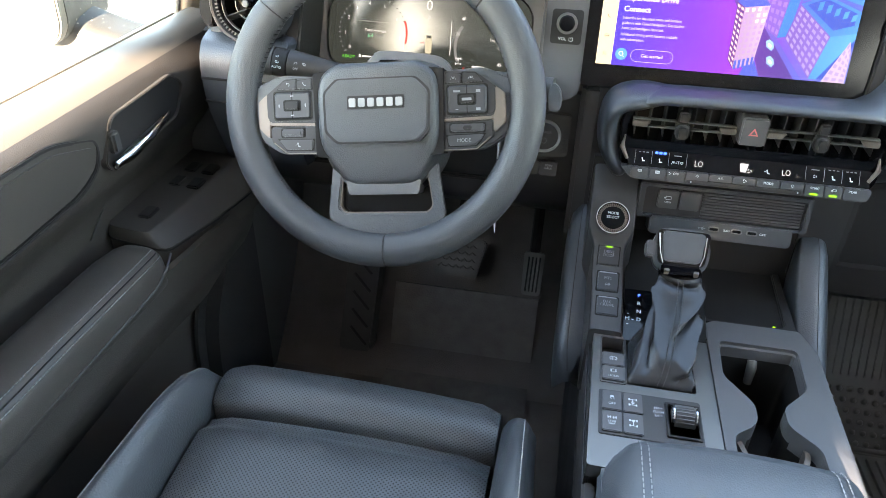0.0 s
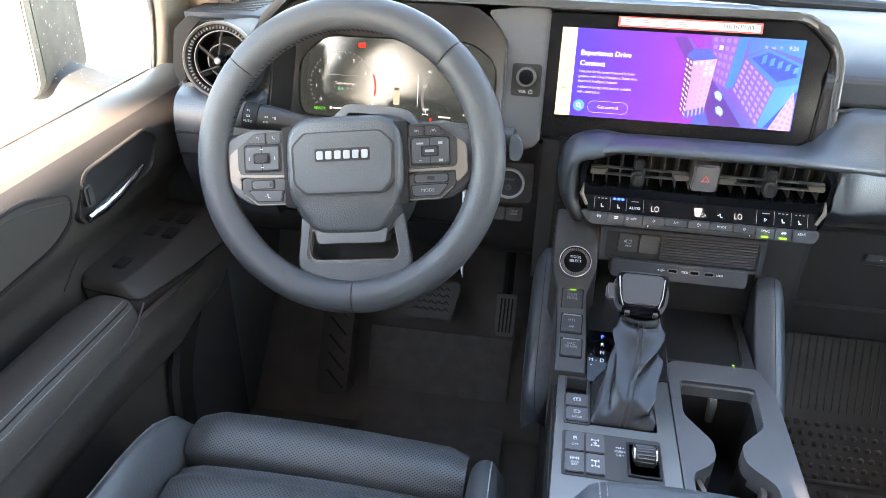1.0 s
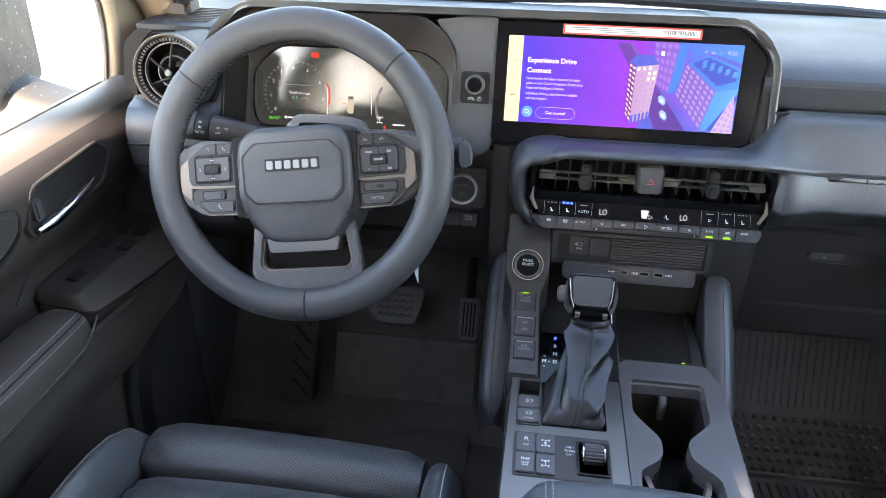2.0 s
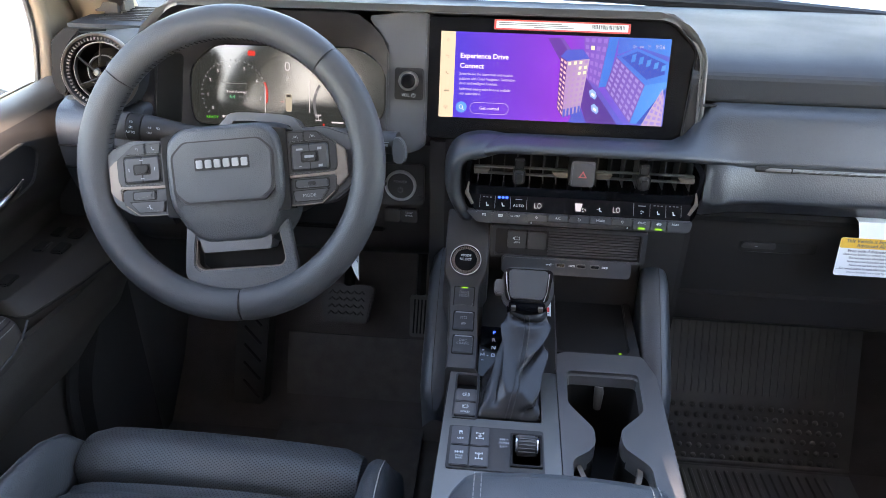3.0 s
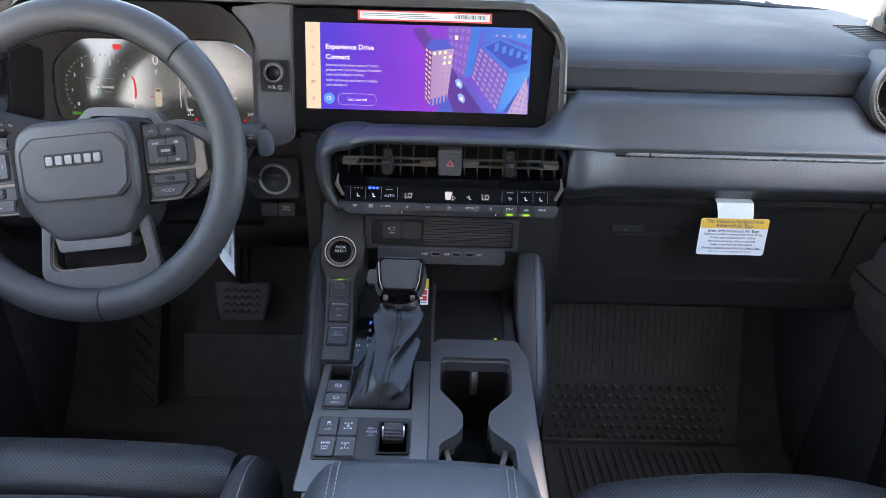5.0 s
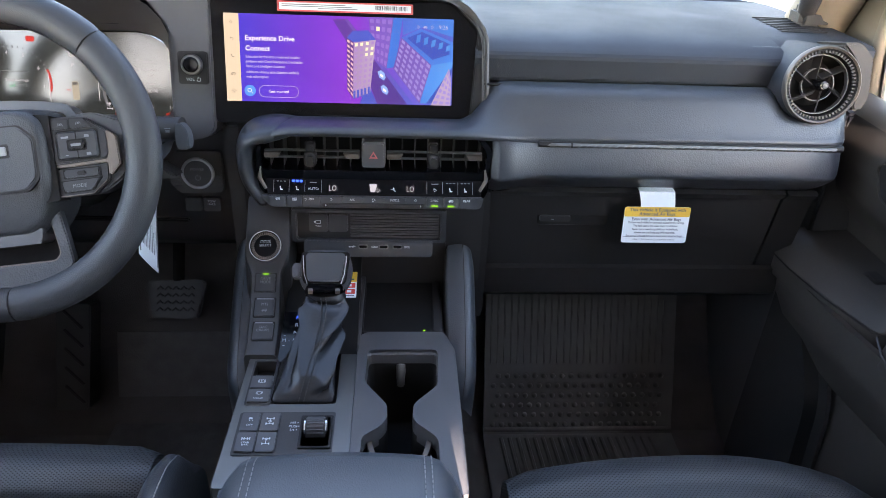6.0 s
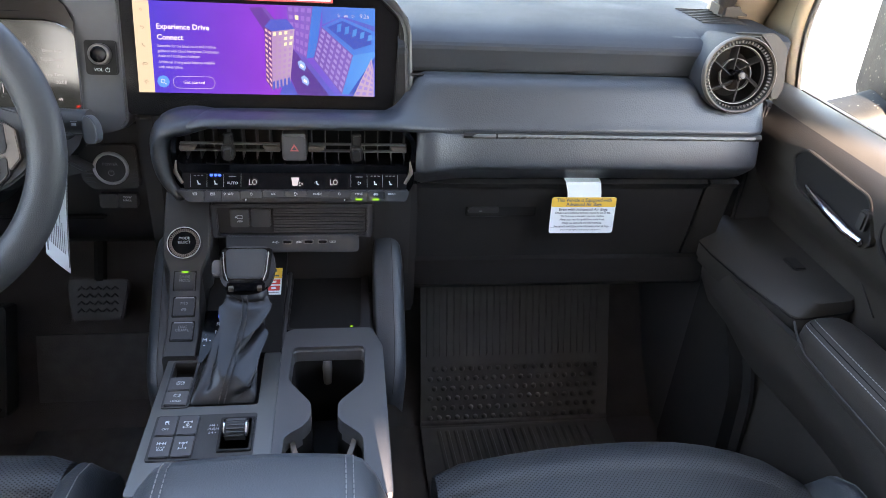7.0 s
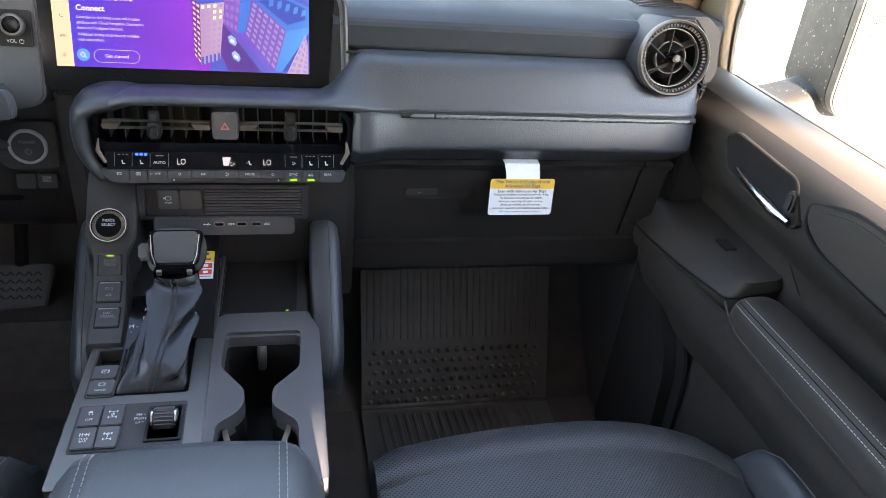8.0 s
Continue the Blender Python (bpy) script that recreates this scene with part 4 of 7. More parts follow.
# ---- seats ----
def seat(cx, mirror_x, label, lift=0.0, rolled=True, hw=0.168):
    """A front seat cushion: front roll, centre panel, two bolsters and a base."""
    t = thing("bucket_seat", label, "seat", (cx, -0.45, 0.1), "front seats")
    sx = mirror_x
    roll = [(-0.288, 0.318), (-0.282, 0.334), (-0.262, 0.344), (-0.235, 0.342), (-0.210, 0.326), (-0.200, 0.300), (-0.205, 0.262), (-0.235, 0.235), (-0.28, 0.25)]
    sec = curve(roll, 3, closed=True)
    rows = []
    for k in np.linspace(-1, 1, 15):
        x = cx + hw * k
        e = 1 - 0.16 * max(0, (abs(k) - 0.85) / 0.15) ** 2
        dz = 0.006 * (1 - k * k)
        rows.append([(x, -0.245 + (y + 0.245) * e - 0.004 * k * sx, 0.30 + (z - 0.30) * e + dz) for y, z in sec])
    def bow(k, y):
        """The passenger cushion's front corners draw back."""
        return 0.0 if rolled else (-0.020 * k * k if k < 0 else -0.062 * k ** 3) * smooth((y + 0.62) / 0.38)
    rows = [[(x, y + bow((x - cx) / hw, y), z + lift) for x, y, z in r] for r in rows]
    part("front_roll", loft(rows, closed=True, caps=True), M["perf"], t, "perforated black leather thigh roll", angle=70)
    rows = []
    for y in list(np.linspace(-0.291 if rolled else -0.262, -0.32, 5)) + list(np.linspace(-0.35, -0.80, 11)):
        dip = 0.012 * smooth((-0.30 - y) / 0.02) if rolled else 0.022
        rows.append([(cx + (hw - 0.003) * k, y, 0.318 + dip - 0.03 * smooth((-0.30 - y) / 0.4) + 0.008 * (1 - k * k) - (0.008 if abs(k) > 0.95 else 0)) for k in np.linspace(-1, 1, 13)])
    rows = [[(x, y + bow((x - cx) / hw, y), z + lift) for x, y, z in r] for r in rows]
    part("centre_panel", loft(rows, thick=-0.05), M["perf"], t, "perforated black leather cushion", angle=70)
    for s in (-1, 1) if rolled else (1,):
        rows = []
        for y in np.linspace(-0.212 if rolled else -0.275, -0.80, 18):
            k = math.sqrt(max(0.0, 1 - max(0, (y + (0.29 if rolled else 0.355)) / 0.08) ** 2))
            k = max(0.12, k)
            w, h = 0.0215 + 0.006 * smooth((-0.22 - y) / 0.3), 0.075 * k
            bx = cx + s * (hw + 0.002 + w)
            base = [(-w, -0.10), (-w, 0.2 * h), (-0.8 * w, 0.75 * h), (-0.2 * w, h), (0.45 * w, 0.9 * h), (0.9 * w, 0.45 * h), (1.05 * w, -0.02), (w, -0.12)]
            rows.append([(bx + s * a, y, 0.280 + lift + 0.025 * smooth((-0.2 - y) / 0.15) + c) for a, c in curve(base, 3)])
        part("side_bolster", loft(rows, caps=True), M["leather"], t, "smooth leather side bolster", angle=70)
        stitches([(p[11][0], p[11][1], p[11][2] + 0.0006) for p in rows[:13]], t, M["thread"], 0.0045, 0.0015, 0.0009)
    part("cushion_base", box(cx - 0.20, cx + 0.20, -0.80, -0.225, 0.06, 0.262, bevel=0.02), M["hard"], t)
    return t


seat(-0.398, 1, "black leather driver seat with perforated thigh roll", 0.019, True, 0.173)
seat(0.419, -1, "black leather passenger seat with perforated cushion", -0.014, False, 0.228)

# ---- centre console ----
con = thing("centre_console", "slate grey centre console with silver trim plate", "console", (0, -0.2, 0.0))
part("body", box(-0.132, 0.128, -0.80, 0.30, -0.06, 0.296, bevel=0.004), M["hard"], con)
for xa, xb in ((-0.132, -0.118), (0.116, 0.128)):
    part("side_wall", box(xa, xb, -0.80, 0.30, 0.297, 0.394, bevel=0.003), M["hard"], con)
part("cross_wall", box(-0.117, 0.115, -0.080, 0.30, 0.297, 0.394), M["hard"], con)
CZ = 0.421
TOP = Matrix.Translation((0, 0, CZ))
# satin plate on the driver half
plate = rounded([(-0.131, -0.345), (0.006, -0.345), (0.006, -0.128), (-0.014, -0.128), (-0.014, -0.222), (-0.092, -0.222), (-0.092, -0.132), (-0.127, -0.132)], 0.004, 2)
part("plate_floor", box(-0.131, 0.005, -0.345, 0.0, 0.386, 0.404), M["dark"], con)
# cup holder side
ctop = [(0.0066, -0.36), (0.0066, -0.095), (0.018, -0.086), (0.120, -0.086), (0.1325, -0.125), (0.131, -0.36)]
hole = [(0.020, -0.124), (0.018, -0.186), (0.046, -0.226), (0.0455, -0.250), (0.038, -0.262), (0.018, -0.277), (0.017, -0.352), (0.104, -0.352), (0.103, -0.280), (0.079, -0.256), (0.0755, -0.247), (0.076, -0.226), (0.107, -0.192), (0.110, -0.124)]


def plate_with_hole(outline, hole_, z0, z1, bevel=0.0):
    """A plate with one opening, filled between two outlines."""
    b = bmesh.new()
    rings = []
    for o in (outline, hole_):
        vs = [b.verts.new((x, y, z1)) for x, y in o]
        rings.append([b.edges.new((vs[i], vs[(i + 1) % len(vs)])) for i in range(len(vs))])
    bmesh.ops.triangle_fill(b, use_beauty=True, use_dissolve=False, edges=rings[0] + rings[1])
    g = bmesh.ops.extrude_face_region(b, geom=b.faces[:])
    for v in [q for q in g["geom"] if isinstance(q, bmesh.types.BMVert)]:
        v.co.z = z0
    bmesh.ops.recalc_face_normals(b, faces=b.faces)
    if bevel:
        es = [e for e in b.edges if len(e.link_faces) == 2 and e.calc_face_angle(0) > 0.6]
        bmesh.ops.bevel(b, geom=es, offset=bevel, segments=2, affect='EDGES', clamp_overlap=True)
    return b


part("trim_plate", plate_with_hole(plate, rrect(0.0292, 0.0792, 0.003, 4, -0.1045, -0.184), CZ - 0.04, CZ, 0.0012), M["satin"], con, "satin grey metal-look trim plate")
b = plate_with_hole(rounded(ctop, 0.005, 2), rounded(hole, 0.008, 3), 0.395, 0.4235, 0.0022)
part("cup_surround", b, M["hard2"], con, "grey plastic cup holder surround")
h2 = rounded(hole, 0.008, 3)
c0 = (0.062, -0.235)
rows = [[(c0[0] + (x - c0[0]) * s, c0[1] + (y - c0[1]) * s, z) for x, y in h2] for s, z in ((0.985, 0.405), (0.965, 0.395), (0.93, 0.33), (0.92, 0.305))]
b = loft(rows, closed=True)
b.faces.new([v for v in b.verts if abs(v.co.z - 0.305) < 1e-6])
part("cup_well", b, M["well"], con, "deep black cup holder well", angle=60)
rows = [[(c0[0] + (x - c0[0]) * s, c0[1] + (y - c0[1]) * s, z) for x, y in h2] for s, z in ((1.012, 0.4205), (0.985, 0.4165), (0.975, 0.403))]
part("well_lip", loft(rows, closed=True), M["hard2"], con, "chamfered grey lip round the well", angle=25)


# ---- centre stack and climate panel ----
stack = thing("centre_stack", "black centre stack body behind the controls", "centre stack", (0.02, 0.1, 0.5))
part("core", box(-0.155, 0.19, 0.052, 0.30, 0.36, 0.66), M["dark"], stack)
part("lower_face", prism([(-0.150, 0.36), (0.186, 0.36), (0.186, 0.572), (-0.150, 0.572)], 0.0, 0.01, plane((0, 0.05, 0), (1, 0, 0), (0, 0, 1))), M["dark"], stack)
part("side_cheek", box(0.118, 0.186, 0.037, 0.06, 0.42, 0.578, bevel=0.008), M["glove"], stack)
part("side_cheek", box(-0.177, -0.148, 0.055, 0.09, 0.43, 0.66, bevel=0.006), M["hard"], stack)

climate = thing("climate_panel", "gloss black climate panel with centre air vents", "climate panel", (0.028, 0.0, 0.62))
PM = plane((0.028, 0.0, 0.62), (1, 0, 0), (0, 0, 1))
# padded surround at the driver side end
pth = curve([(-0.030, 0.6700), (-0.068, 0.6680), (-0.106, 0.6640), (-0.131, 0.656), (-0.139, 0.637), (-0.137, 0.605), (-0.124, 0.580), (-0.110, 0.571)], 4)
oval = [(math.cos(a), 2.8 * math.sin(a)) for a in np.linspace(0, 2 * math.pi, 16, endpoint=False)]
part("padded_end", tube([(x, 0.030, z) for x, z in pth], [0.003 + 0.011 * smooth(k / 9) for k in range(10)] + [0.0140] * (len(pth) - 14) + [0.015, 0.014, 0.012, 0.009], shape=oval, up=(0, 1, 0)), M["soft"], climate, "grained vinyl surround", angle=60)
face = rounded([(-0.153, 0.026), (-0.142, 0.0485), (0.134, 0.0500), (0.150, 0.030), (0.148, -0.030), (0.140, -0.044), (-0.140, -0.044), (-0.152, -0.026)], 0.008, 3)
inner = rounded([(-0.146, 0.022), (-0.137, 0.0455), (0.129, 0.0470), (0.144, 0.026), (0.142, 0.004), (0.138, -0.001), (-0.139, -0.001), (-0.146, 0.004)], 0.008, 3)
part("fascia", ring_prism(face, inner, -0.05, 0.002, PM, bevel=0.001), M["piano"], climate, "gloss black fascia")
part("vent_cavity", prism(face, -0.062, -0.042, PM), M["dark"], climate)
for k in range(17):
    x = -0.136 + k * 0.0170
    part("vane", prism([(x - 0.0006, 0.0), (x + 0.0006, 0.0), (x + 0.0006, 0.046), (x - 0.0006, 0.046)], -0.040, -0.010, PM), M["hard"], climate)
for x0, x1 in ((-0.141, -0.021), (0.014, 0.137)):
    for z, r in ((0.0250, 0.0014), (0.0160, 0.0014)):
        part("louvre", box(0.028 + x0, 0.028 + x1, -0.001, 0.006, 0.62 + z - r / 2, 0.62 + z + r / 2, bevel=0.0004), M["satin"], climate, "satin metal louvre")
    for s, xx in ((1, x0), (-1, x1)):
        b = prism([(xx, 0.0235), (xx, 0.0165), (xx + s * 0.017, 0.0175), (xx + s * 0.021, 0.0235)], -0.006, 0.004, PM, bevel=0.0008)
        part("louvre_tip", b, M["silver"], climate, "bright louvre tip")
    xm = (x0 + x1) / 2 - 0.002
    b = prism(rrect(0.016, 0.020, 0.006, cx=xm, cy=0.017), -0.004, 0.014, PM, bevel=0.004, segments=3)
    part("vent_knob", b, M["dark"], climate, "black vent adjuster")
    part("vent_knob_neck", prism(rrect(0.012, 0.014, 0.003, cx=xm, cy=0.032), -0.006, 0.005, PM, bevel=0.002), M["dark"], climate)
for s, xx in ((1, -0.147), (-1, 0.142)):
    b = tube([PM @ Vector((xx, 0.004, 0.003)), PM @ Vector((xx - s * 0.002, -0.010, 0.006)), PM @ Vector((xx + s * 0.006, -0.024, 0.010))], [0.001, 0.003, 0.002], n=8)
    part("bright_tick", b, M["silver"], climate, "bright chrome accent")
hz = part("hazard_button", prism(rrect(0.030, 0.035, 0.004, cx=-0.003, cy=0.0235), -0.03, 0.008, PM, bevel=0.002), M["hard2"], climate, "grey hazard button", 30)
HM = PM @ Matrix.Translation((-0.003, 0.0235, 0.008))
tri_o, tri_i = [(-0.0055, -0.004), (0.0055, -0.004), (0, 0.0055)], [(-0.003, -0.0026), (0.003, -0.0026), (0, 0.0026)]
part("hazard_mark", ring_prism(tri_o, tri_i, 0.0, 0.0005, HM), material("hazard_red", (0.55, 0.12, 0.12), 0.6), hz, "red triangle mark")
# touch strip
TM = plane((0.028, -0.006, 0.6015), (1, 0, 0), (0, 0.024, 0.032))
part("touch_strip", prism(rounded([(-0.146, 0.021), (0.142, 0.021), (0.137, -0.019), (-0.138, -0.019)], 0.004, 2), -0.006, 0.0, TM, bevel=0.0008), M["strip"], climate, "gloss black touch strip")


def icon(x, y, kind, m, mat, parent, s=1.0):
    """Small printed pictograms made of bars and discs."""
    b = bmesh.new()

    def bar(cx, cy, w, h, a=0):
        pts = [(-w / 2, -h / 2), (w / 2, -h / 2), (w / 2, h / 2), (-w / 2, h / 2)]
        c, d = math.cos(radians(a)), math.sin(radians(a))
        b.faces.new([b.verts.new(((x + s * (cx + p * c - q * d)), y + s * (cy + p * d + q * c), 0.0004)) for p, q in pts])

    def arc(cx, cy, r, t, a0=0, a1=360, n=14):
        ang = [radians(a0 + (a1 - a0) * i / n) for i in range(n + 1)]
        for p, q in zip(ang, ang[1:]):
            b.faces.new([b.verts.new((x + s * (cx + rr * math.cos(a)), y + s * (cy + rr * math.sin(a)), 0.0004)) for rr, a in ((r - t, p), (r, p), (r, q), (r - t, q))])
    if kind == "seat":
        bar(-0.001, 0.001, 0.0018, 0.006, 15); bar(0.001, -0.0025, 0.005, 0.0018)
    elif kind == "fan":
        for a in (0, 120, 240):
            arc(0.0016 * math.cos(radians(a)), 0.0016 * math.sin(radians(a)), 0.0016, 0.0010, a - 60, a + 120, 6)
    elif kind == "flow":
        arc(0.0, 0.0025, 0.0014, 0.0014); bar(0.0008, -0.001, 0.002, 0.005, 20); bar(0.003, -0.003, 0.004, 0.0014, -20); bar(-0.003, 0.0, 0.003, 0.0008)
    elif kind == "defrost":
        bar(0, 0.0018, 0.007, 0.0008); bar(-0.003, 0, 0.0008, 0.0036, 12); bar(0.003, 0, 0.0008, 0.0036, -12)
        for k in (-0.0017, 0, 0.0017):
            bar(k, -0.0006, 0.0006, 0.0036, 10)
    elif kind == "rear":
        bar(0, 0.002, 0.007, 0.0008); bar(0, -0.002, 0.007, 0.0008); bar(-0.0033, 0, 0.0008, 0.004); bar(0.0033, 0, 0.0008, 0.004)
        for k in (-0.0015, 0, 0.0015):
            bar(k, 0, 0.0006, 0.0036, 10)
    elif kind == "diamond":
        arc(0, 0, 0.0026, 0.0007, 0, 360, 4)
    elif kind == "car":
        bar(0, -0.0010, 0.0085, 0.0009); bar(0.0005, 0.0012, 0.0045, 0.0008); bar(-0.0025, 0.0002, 0.0008, 0.0025, -35); bar(0.0035, 0.0002, 0.0008, 0.0025, 25)
        arc(-0.0022, -0.0018, 0.0012, 0.0005); arc(0.0022, -0.0018, 0.0012, 0.0005)
    elif kind == "park":
        arc(0, 0, 0.0042, 0.0007); arc(0, 0, 0.0056, 0.0007, 130, 230, 5); arc(0, 0, 0.0056, 0.0007, -50, 50, 5)
        bar(-0.0010, 0, 0.0009, 0.004); arc(0.0, 0.0009, 0.0013, 0.0007, -90, 90, 6)
    elif kind == "hold":
        arc(0, 0, 0.0040, 0.0008); arc(0, 0, 0.0056, 0.0007, 130, 230, 5); arc(0, 0, 0.0056, 0.0007, -50, 50, 5)
    elif kind == "skid":
        bar(0, 0.0018, 0.005, 0.0022); bar(0, 0.0036, 0.0036, 0.001); bar(-0.0015, -0.0014, 0.0008, 0.0035, 30); bar(0.0022, -0.0014, 0.0008, 0.0035, 30)
    elif kind == "axle":
        for k in (0.0042, -0.0042):
            bar(-0.0040, k, 0.0014, 0.0032); bar(0.0040, k, 0.0014, 0.0032); bar(0, k, 0.008, 0.0008)
        bar(0, 0, 0.0008, 0.009); arc(0, -0.0004 if s > 0.95 else 0.0035, 0.0019, 0.0008)
    elif kind == "sway":
        for k in (-0.0052, -0.0022, 0.0022, 0.0052):
            bar(k, 0.0, 0.0012, 0.0052)
        bar(0, 0, 0.010, 0.0008)
    elif kind == "power":
        arc(0, 0, 0.0036, 0.0007, 115, 425, 14); bar(0, 0.0026, 0.0007, 0.0034)
    elif kind == "back":
        arc(0.0006, 0, 0.0022, 0.0006, -90, 90, 7); bar(-0.0008, 0.0019, 0.003, 0.0006); bar(-0.0015, 0.0026, 0.0016, 0.0005, 40); bar(-0.0015, 0.0012, 0.0016, 0.0005, -40)
    elif kind == "phone":
        arc(0.0015, 0.0015, 0.0034, 0.0009, 180, 270, 7); bar(-0.0015, 0.002, 0.0013, 0.0016); bar(0.002, -0.0015, 0.0016, 0.0013)
    elif kind == "lamp":
        arc(0, 0, 0.0018, 0.0006)
        for a in range(0, 360, 45):
            bar(0.0032 * math.cos(radians(a)), 0.0032 * math.sin(radians(a)), 0.0016, 0.0005, a)
    elif kind == "beam":
        arc(0.001, 0, 0.0019, 0.0006, -90, 90, 6); bar(0.001, 0, 0.0006, 0.0038)
        for k in (-0.0013, 0.0, 0.0013):
            bar(-0.0018, k, 0.0026, 0.0005, 12)
    elif kind == "lane":
        bar(-0.0028, 0, 0.0006, 0.005, -25); bar(0.0028, 0, 0.0006, 0.005, 25); bar(0, -0.0003, 0.0028, 0.0016); bar(0, 0.0010, 0.0018, 0.0010)
    elif kind == "usb":
        bar(0, 0, 0.009, 0.0007); arc(-0.0045, 0, 0.0012, 0.0012); bar(0.001, 0.0012, 0.0034, 0.0006, 35); bar(0.0, -0.0012, 0.0034, 0.0006, -35)
    elif kind == "cell":
        bar(-0.0024, 0, 0.0006, 0.003); bar(0.0024, 0, 0.0006, 0.003); bar(0, 0.0014, 0.0048, 0.0006); bar(0, -0.0014, 0.0048, 0.0006); bar(0.0, 0, 0.0007, 0.003)
    b.transform(m)
    return part("pictogram", b, mat, parent)


for x, k in ((-0.122, "seat"), (-0.1016, "seat"), (0.023, "flow"), (0.077, "fan"), (0.0975, "seat"), (0.117, "seat")):
    icon(x, -0.0060, k, TM, M["white"], climate, 0.68)
part("fan_bars", prism([(-0.0072, -0.0095), (-0.0010, -0.0095), (0.0016, 0.0010), (-0.0086, 0.0010)], 0.0, 0.0006, TM), M["lcd"], climate)
icon(0.003, -0.0075, "fan", TM, M["lcd"], climate, 0.9)
for x in (-0.0560, 0.0448):
    lettering("LO", 0.0106, TM @ Matrix.Translation((x, -0.0055, 0)), M["lcd"], climate, squeeze=0.75)
lettering("AUTO", 0.0050, TM @ Matrix.Translation((-0.081, -0.0065, 0)), M["white"], climate)
for x in (-0.081, 0.077):
    bars([(x, 0.0020, 0.009, 0.0011)], TM, M["dim"], climate, "indicator_print")
for x in (-0.122, 0.0975, 0.117):
    bars([(x + d, 0.0032, 0.0026, 0.0010) for d in (-0.0045, 0, 0.0045)], TM, M["dim"], climate, "indicator_print")
for d in (-0.005, 0, 0.005):
    part("indicator_lamp", prism(rrect(0.0036, 0.0030, 0.0006, 1, -0.1016 + d, 0.0036), 0.0, 0.0008, TM), M["blue_led"], climate, "lit blue indicator")
for x in (-0.1315, -0.1118, -0.0916, -0.0705, 0.0665, 0.0872, 0.1072, 0.1265):
    bars([(x, -0.0030, 0.0005, 0.0165)], TM, M["dim"], climate, "divider_print")
# key row
KM = plane((0.0262, -0.0225, 0.5855), (1, 0, 0), (0, 0.30, 0.95))
part("key_rail", prism(rounded([(-0.148, 0.0065), (0.144, 0.0065), (0.1395, -0.0095), (-0.1325, -0.0095)], 0.006, 4), -0.03, -0.0025, KM, bevel=0.003, segments=3), M["keys"], climate)
edges = [e * 1.03 for e in (-0.130, -0.109, -0.089, -0.067, -0.0406, -0.0142, 0.0122, 0.0386, 0.065, 0.0866, 0.1066, 0.1267)]
marks = ["defrost", "rear", "OFF", "diamond", "A/C", "fan", "MODE", "diamond", "SYNC", "car", "REAR"]
for x0, x1, k in zip(edges, edges[1:], marks):
    rock = -0.068 < x0 < 0.05
    key = part("key", prism(rrect(x1 - x0 - 0.0008, 0.0130 if not rock else 0.0085, 0.0015, 2, (x0 + x1) / 2, -0.0005 if not rock else 0.0017), -0.004, 0.002, KM, bevel=0.0008), M["keys"], climate)
    KT = KM @ Matrix.Translation(((x0 + x1) / 2, 0.0022, 0.002))
    if k.isupper() or "/" in k:
        lettering(k, 0.0040, KT, M["white"], key)
        if k == "OFF":
            icon(-0.0072, 0, "fan", KT, M["white"], key, 0.5)
    else:
        icon(0, 0, k, KT, M["white"], key, 0.72)
    if k in ("SYNC", "car"):
        part("key_lamp", prism(rrect(0.009, 0.0022, 0.0006, 1, (x0 + x1) / 2, -0.0048), 0.0, 0.0026, KM), M["green_led"], key, "lit green indicator")
part("rocker_bar", prism(rounded([(-0.067, -0.0028), (0.065, -0.0028), (0.064, -0.0075), (-0.066, -0.0075)], 0.002, 2), -0.004, 0.0035, KM, bevel=0.001), M["dark"], climate, "black ridged rocker edge")
bars([(x, -0.005, 0.0012, 0.0022) for x in (-0.062, 0.060)], KM @ Matrix.Translation((0, 0, 0.0036)), M["white"], climate)

# switch blank panel and ports below
swp = thing("switch_panel", "ribbed black switch panel with camera view button", "switch panel", (0.018, 0.01, 0.53))
WM2 = plane((0.018, 0.012, 0.5305), (1, 0, 0), (0, 0.12, 0.99))
part("frame", ring_prism(rrect(0.212, 0.048, 0.004), rrect(0.196, 0.038, 0.003), -0.03, 0.002, WM2, bevel=0.0014), M["keys"], swp)
part("backing", prism(rrect(0.198, 0.040, 0.003), -0.03, -0.003, WM2), M["dark"], swp)
for k in range(9):
    z = -0.0155 + k * 0.0039
    part("rib", prism([(-0.026, z - 0.0013), (0.096, z - 0.0013), (0.096, z + 0.0013), (-0.026, z + 0.0013)], -0.004, 0.0, WM2, bevel=0.0005), M["hard"], swp)
for x in (-0.073, -0.046):
    q = part("switch", prism(rrect(0.0255, 0.0255, 0.002, 2, x + 0.004, 0.0045), -0.004, 0.003, WM2, bevel=0.001), M["hard"], swp)
    if x == -0.073:
        SK = WM2 @ Matrix.Translation((x + 0.004, 0.006, 0.003)) @ Matrix.Diagonal((0.72, 0.72, 1, 1))
        bars([(0, 0.004, 0.009, 0.0008), (0, -0.002, 0.009, 0.0008), (-0.0045, 0.001, 0.0008, 0.0065), (0.0045, 0.001, 0.0008, 0.0065), (-0.0065, 0.001, 0.003, 0.003)], SK, M["white"], q)
        lettering("VIEW", 0.005, SK @ Matrix.Translation((0, -0.0075, 0)), M["white"], q)
ports = thing("port_panel", "dark port strip with three charging sockets", "port panel", (0.042, 0.0, 0.5))
UM = plane((0.032, -0.004, 0.5040), (1, 0, 0), (0, 0.35, 0.93))
part("strip", prism(rrect(0.176, 0.024, 0.006, cx=-0.0145), -0.04, 0.0, UM, bevel=0.002), M["keys"], ports)
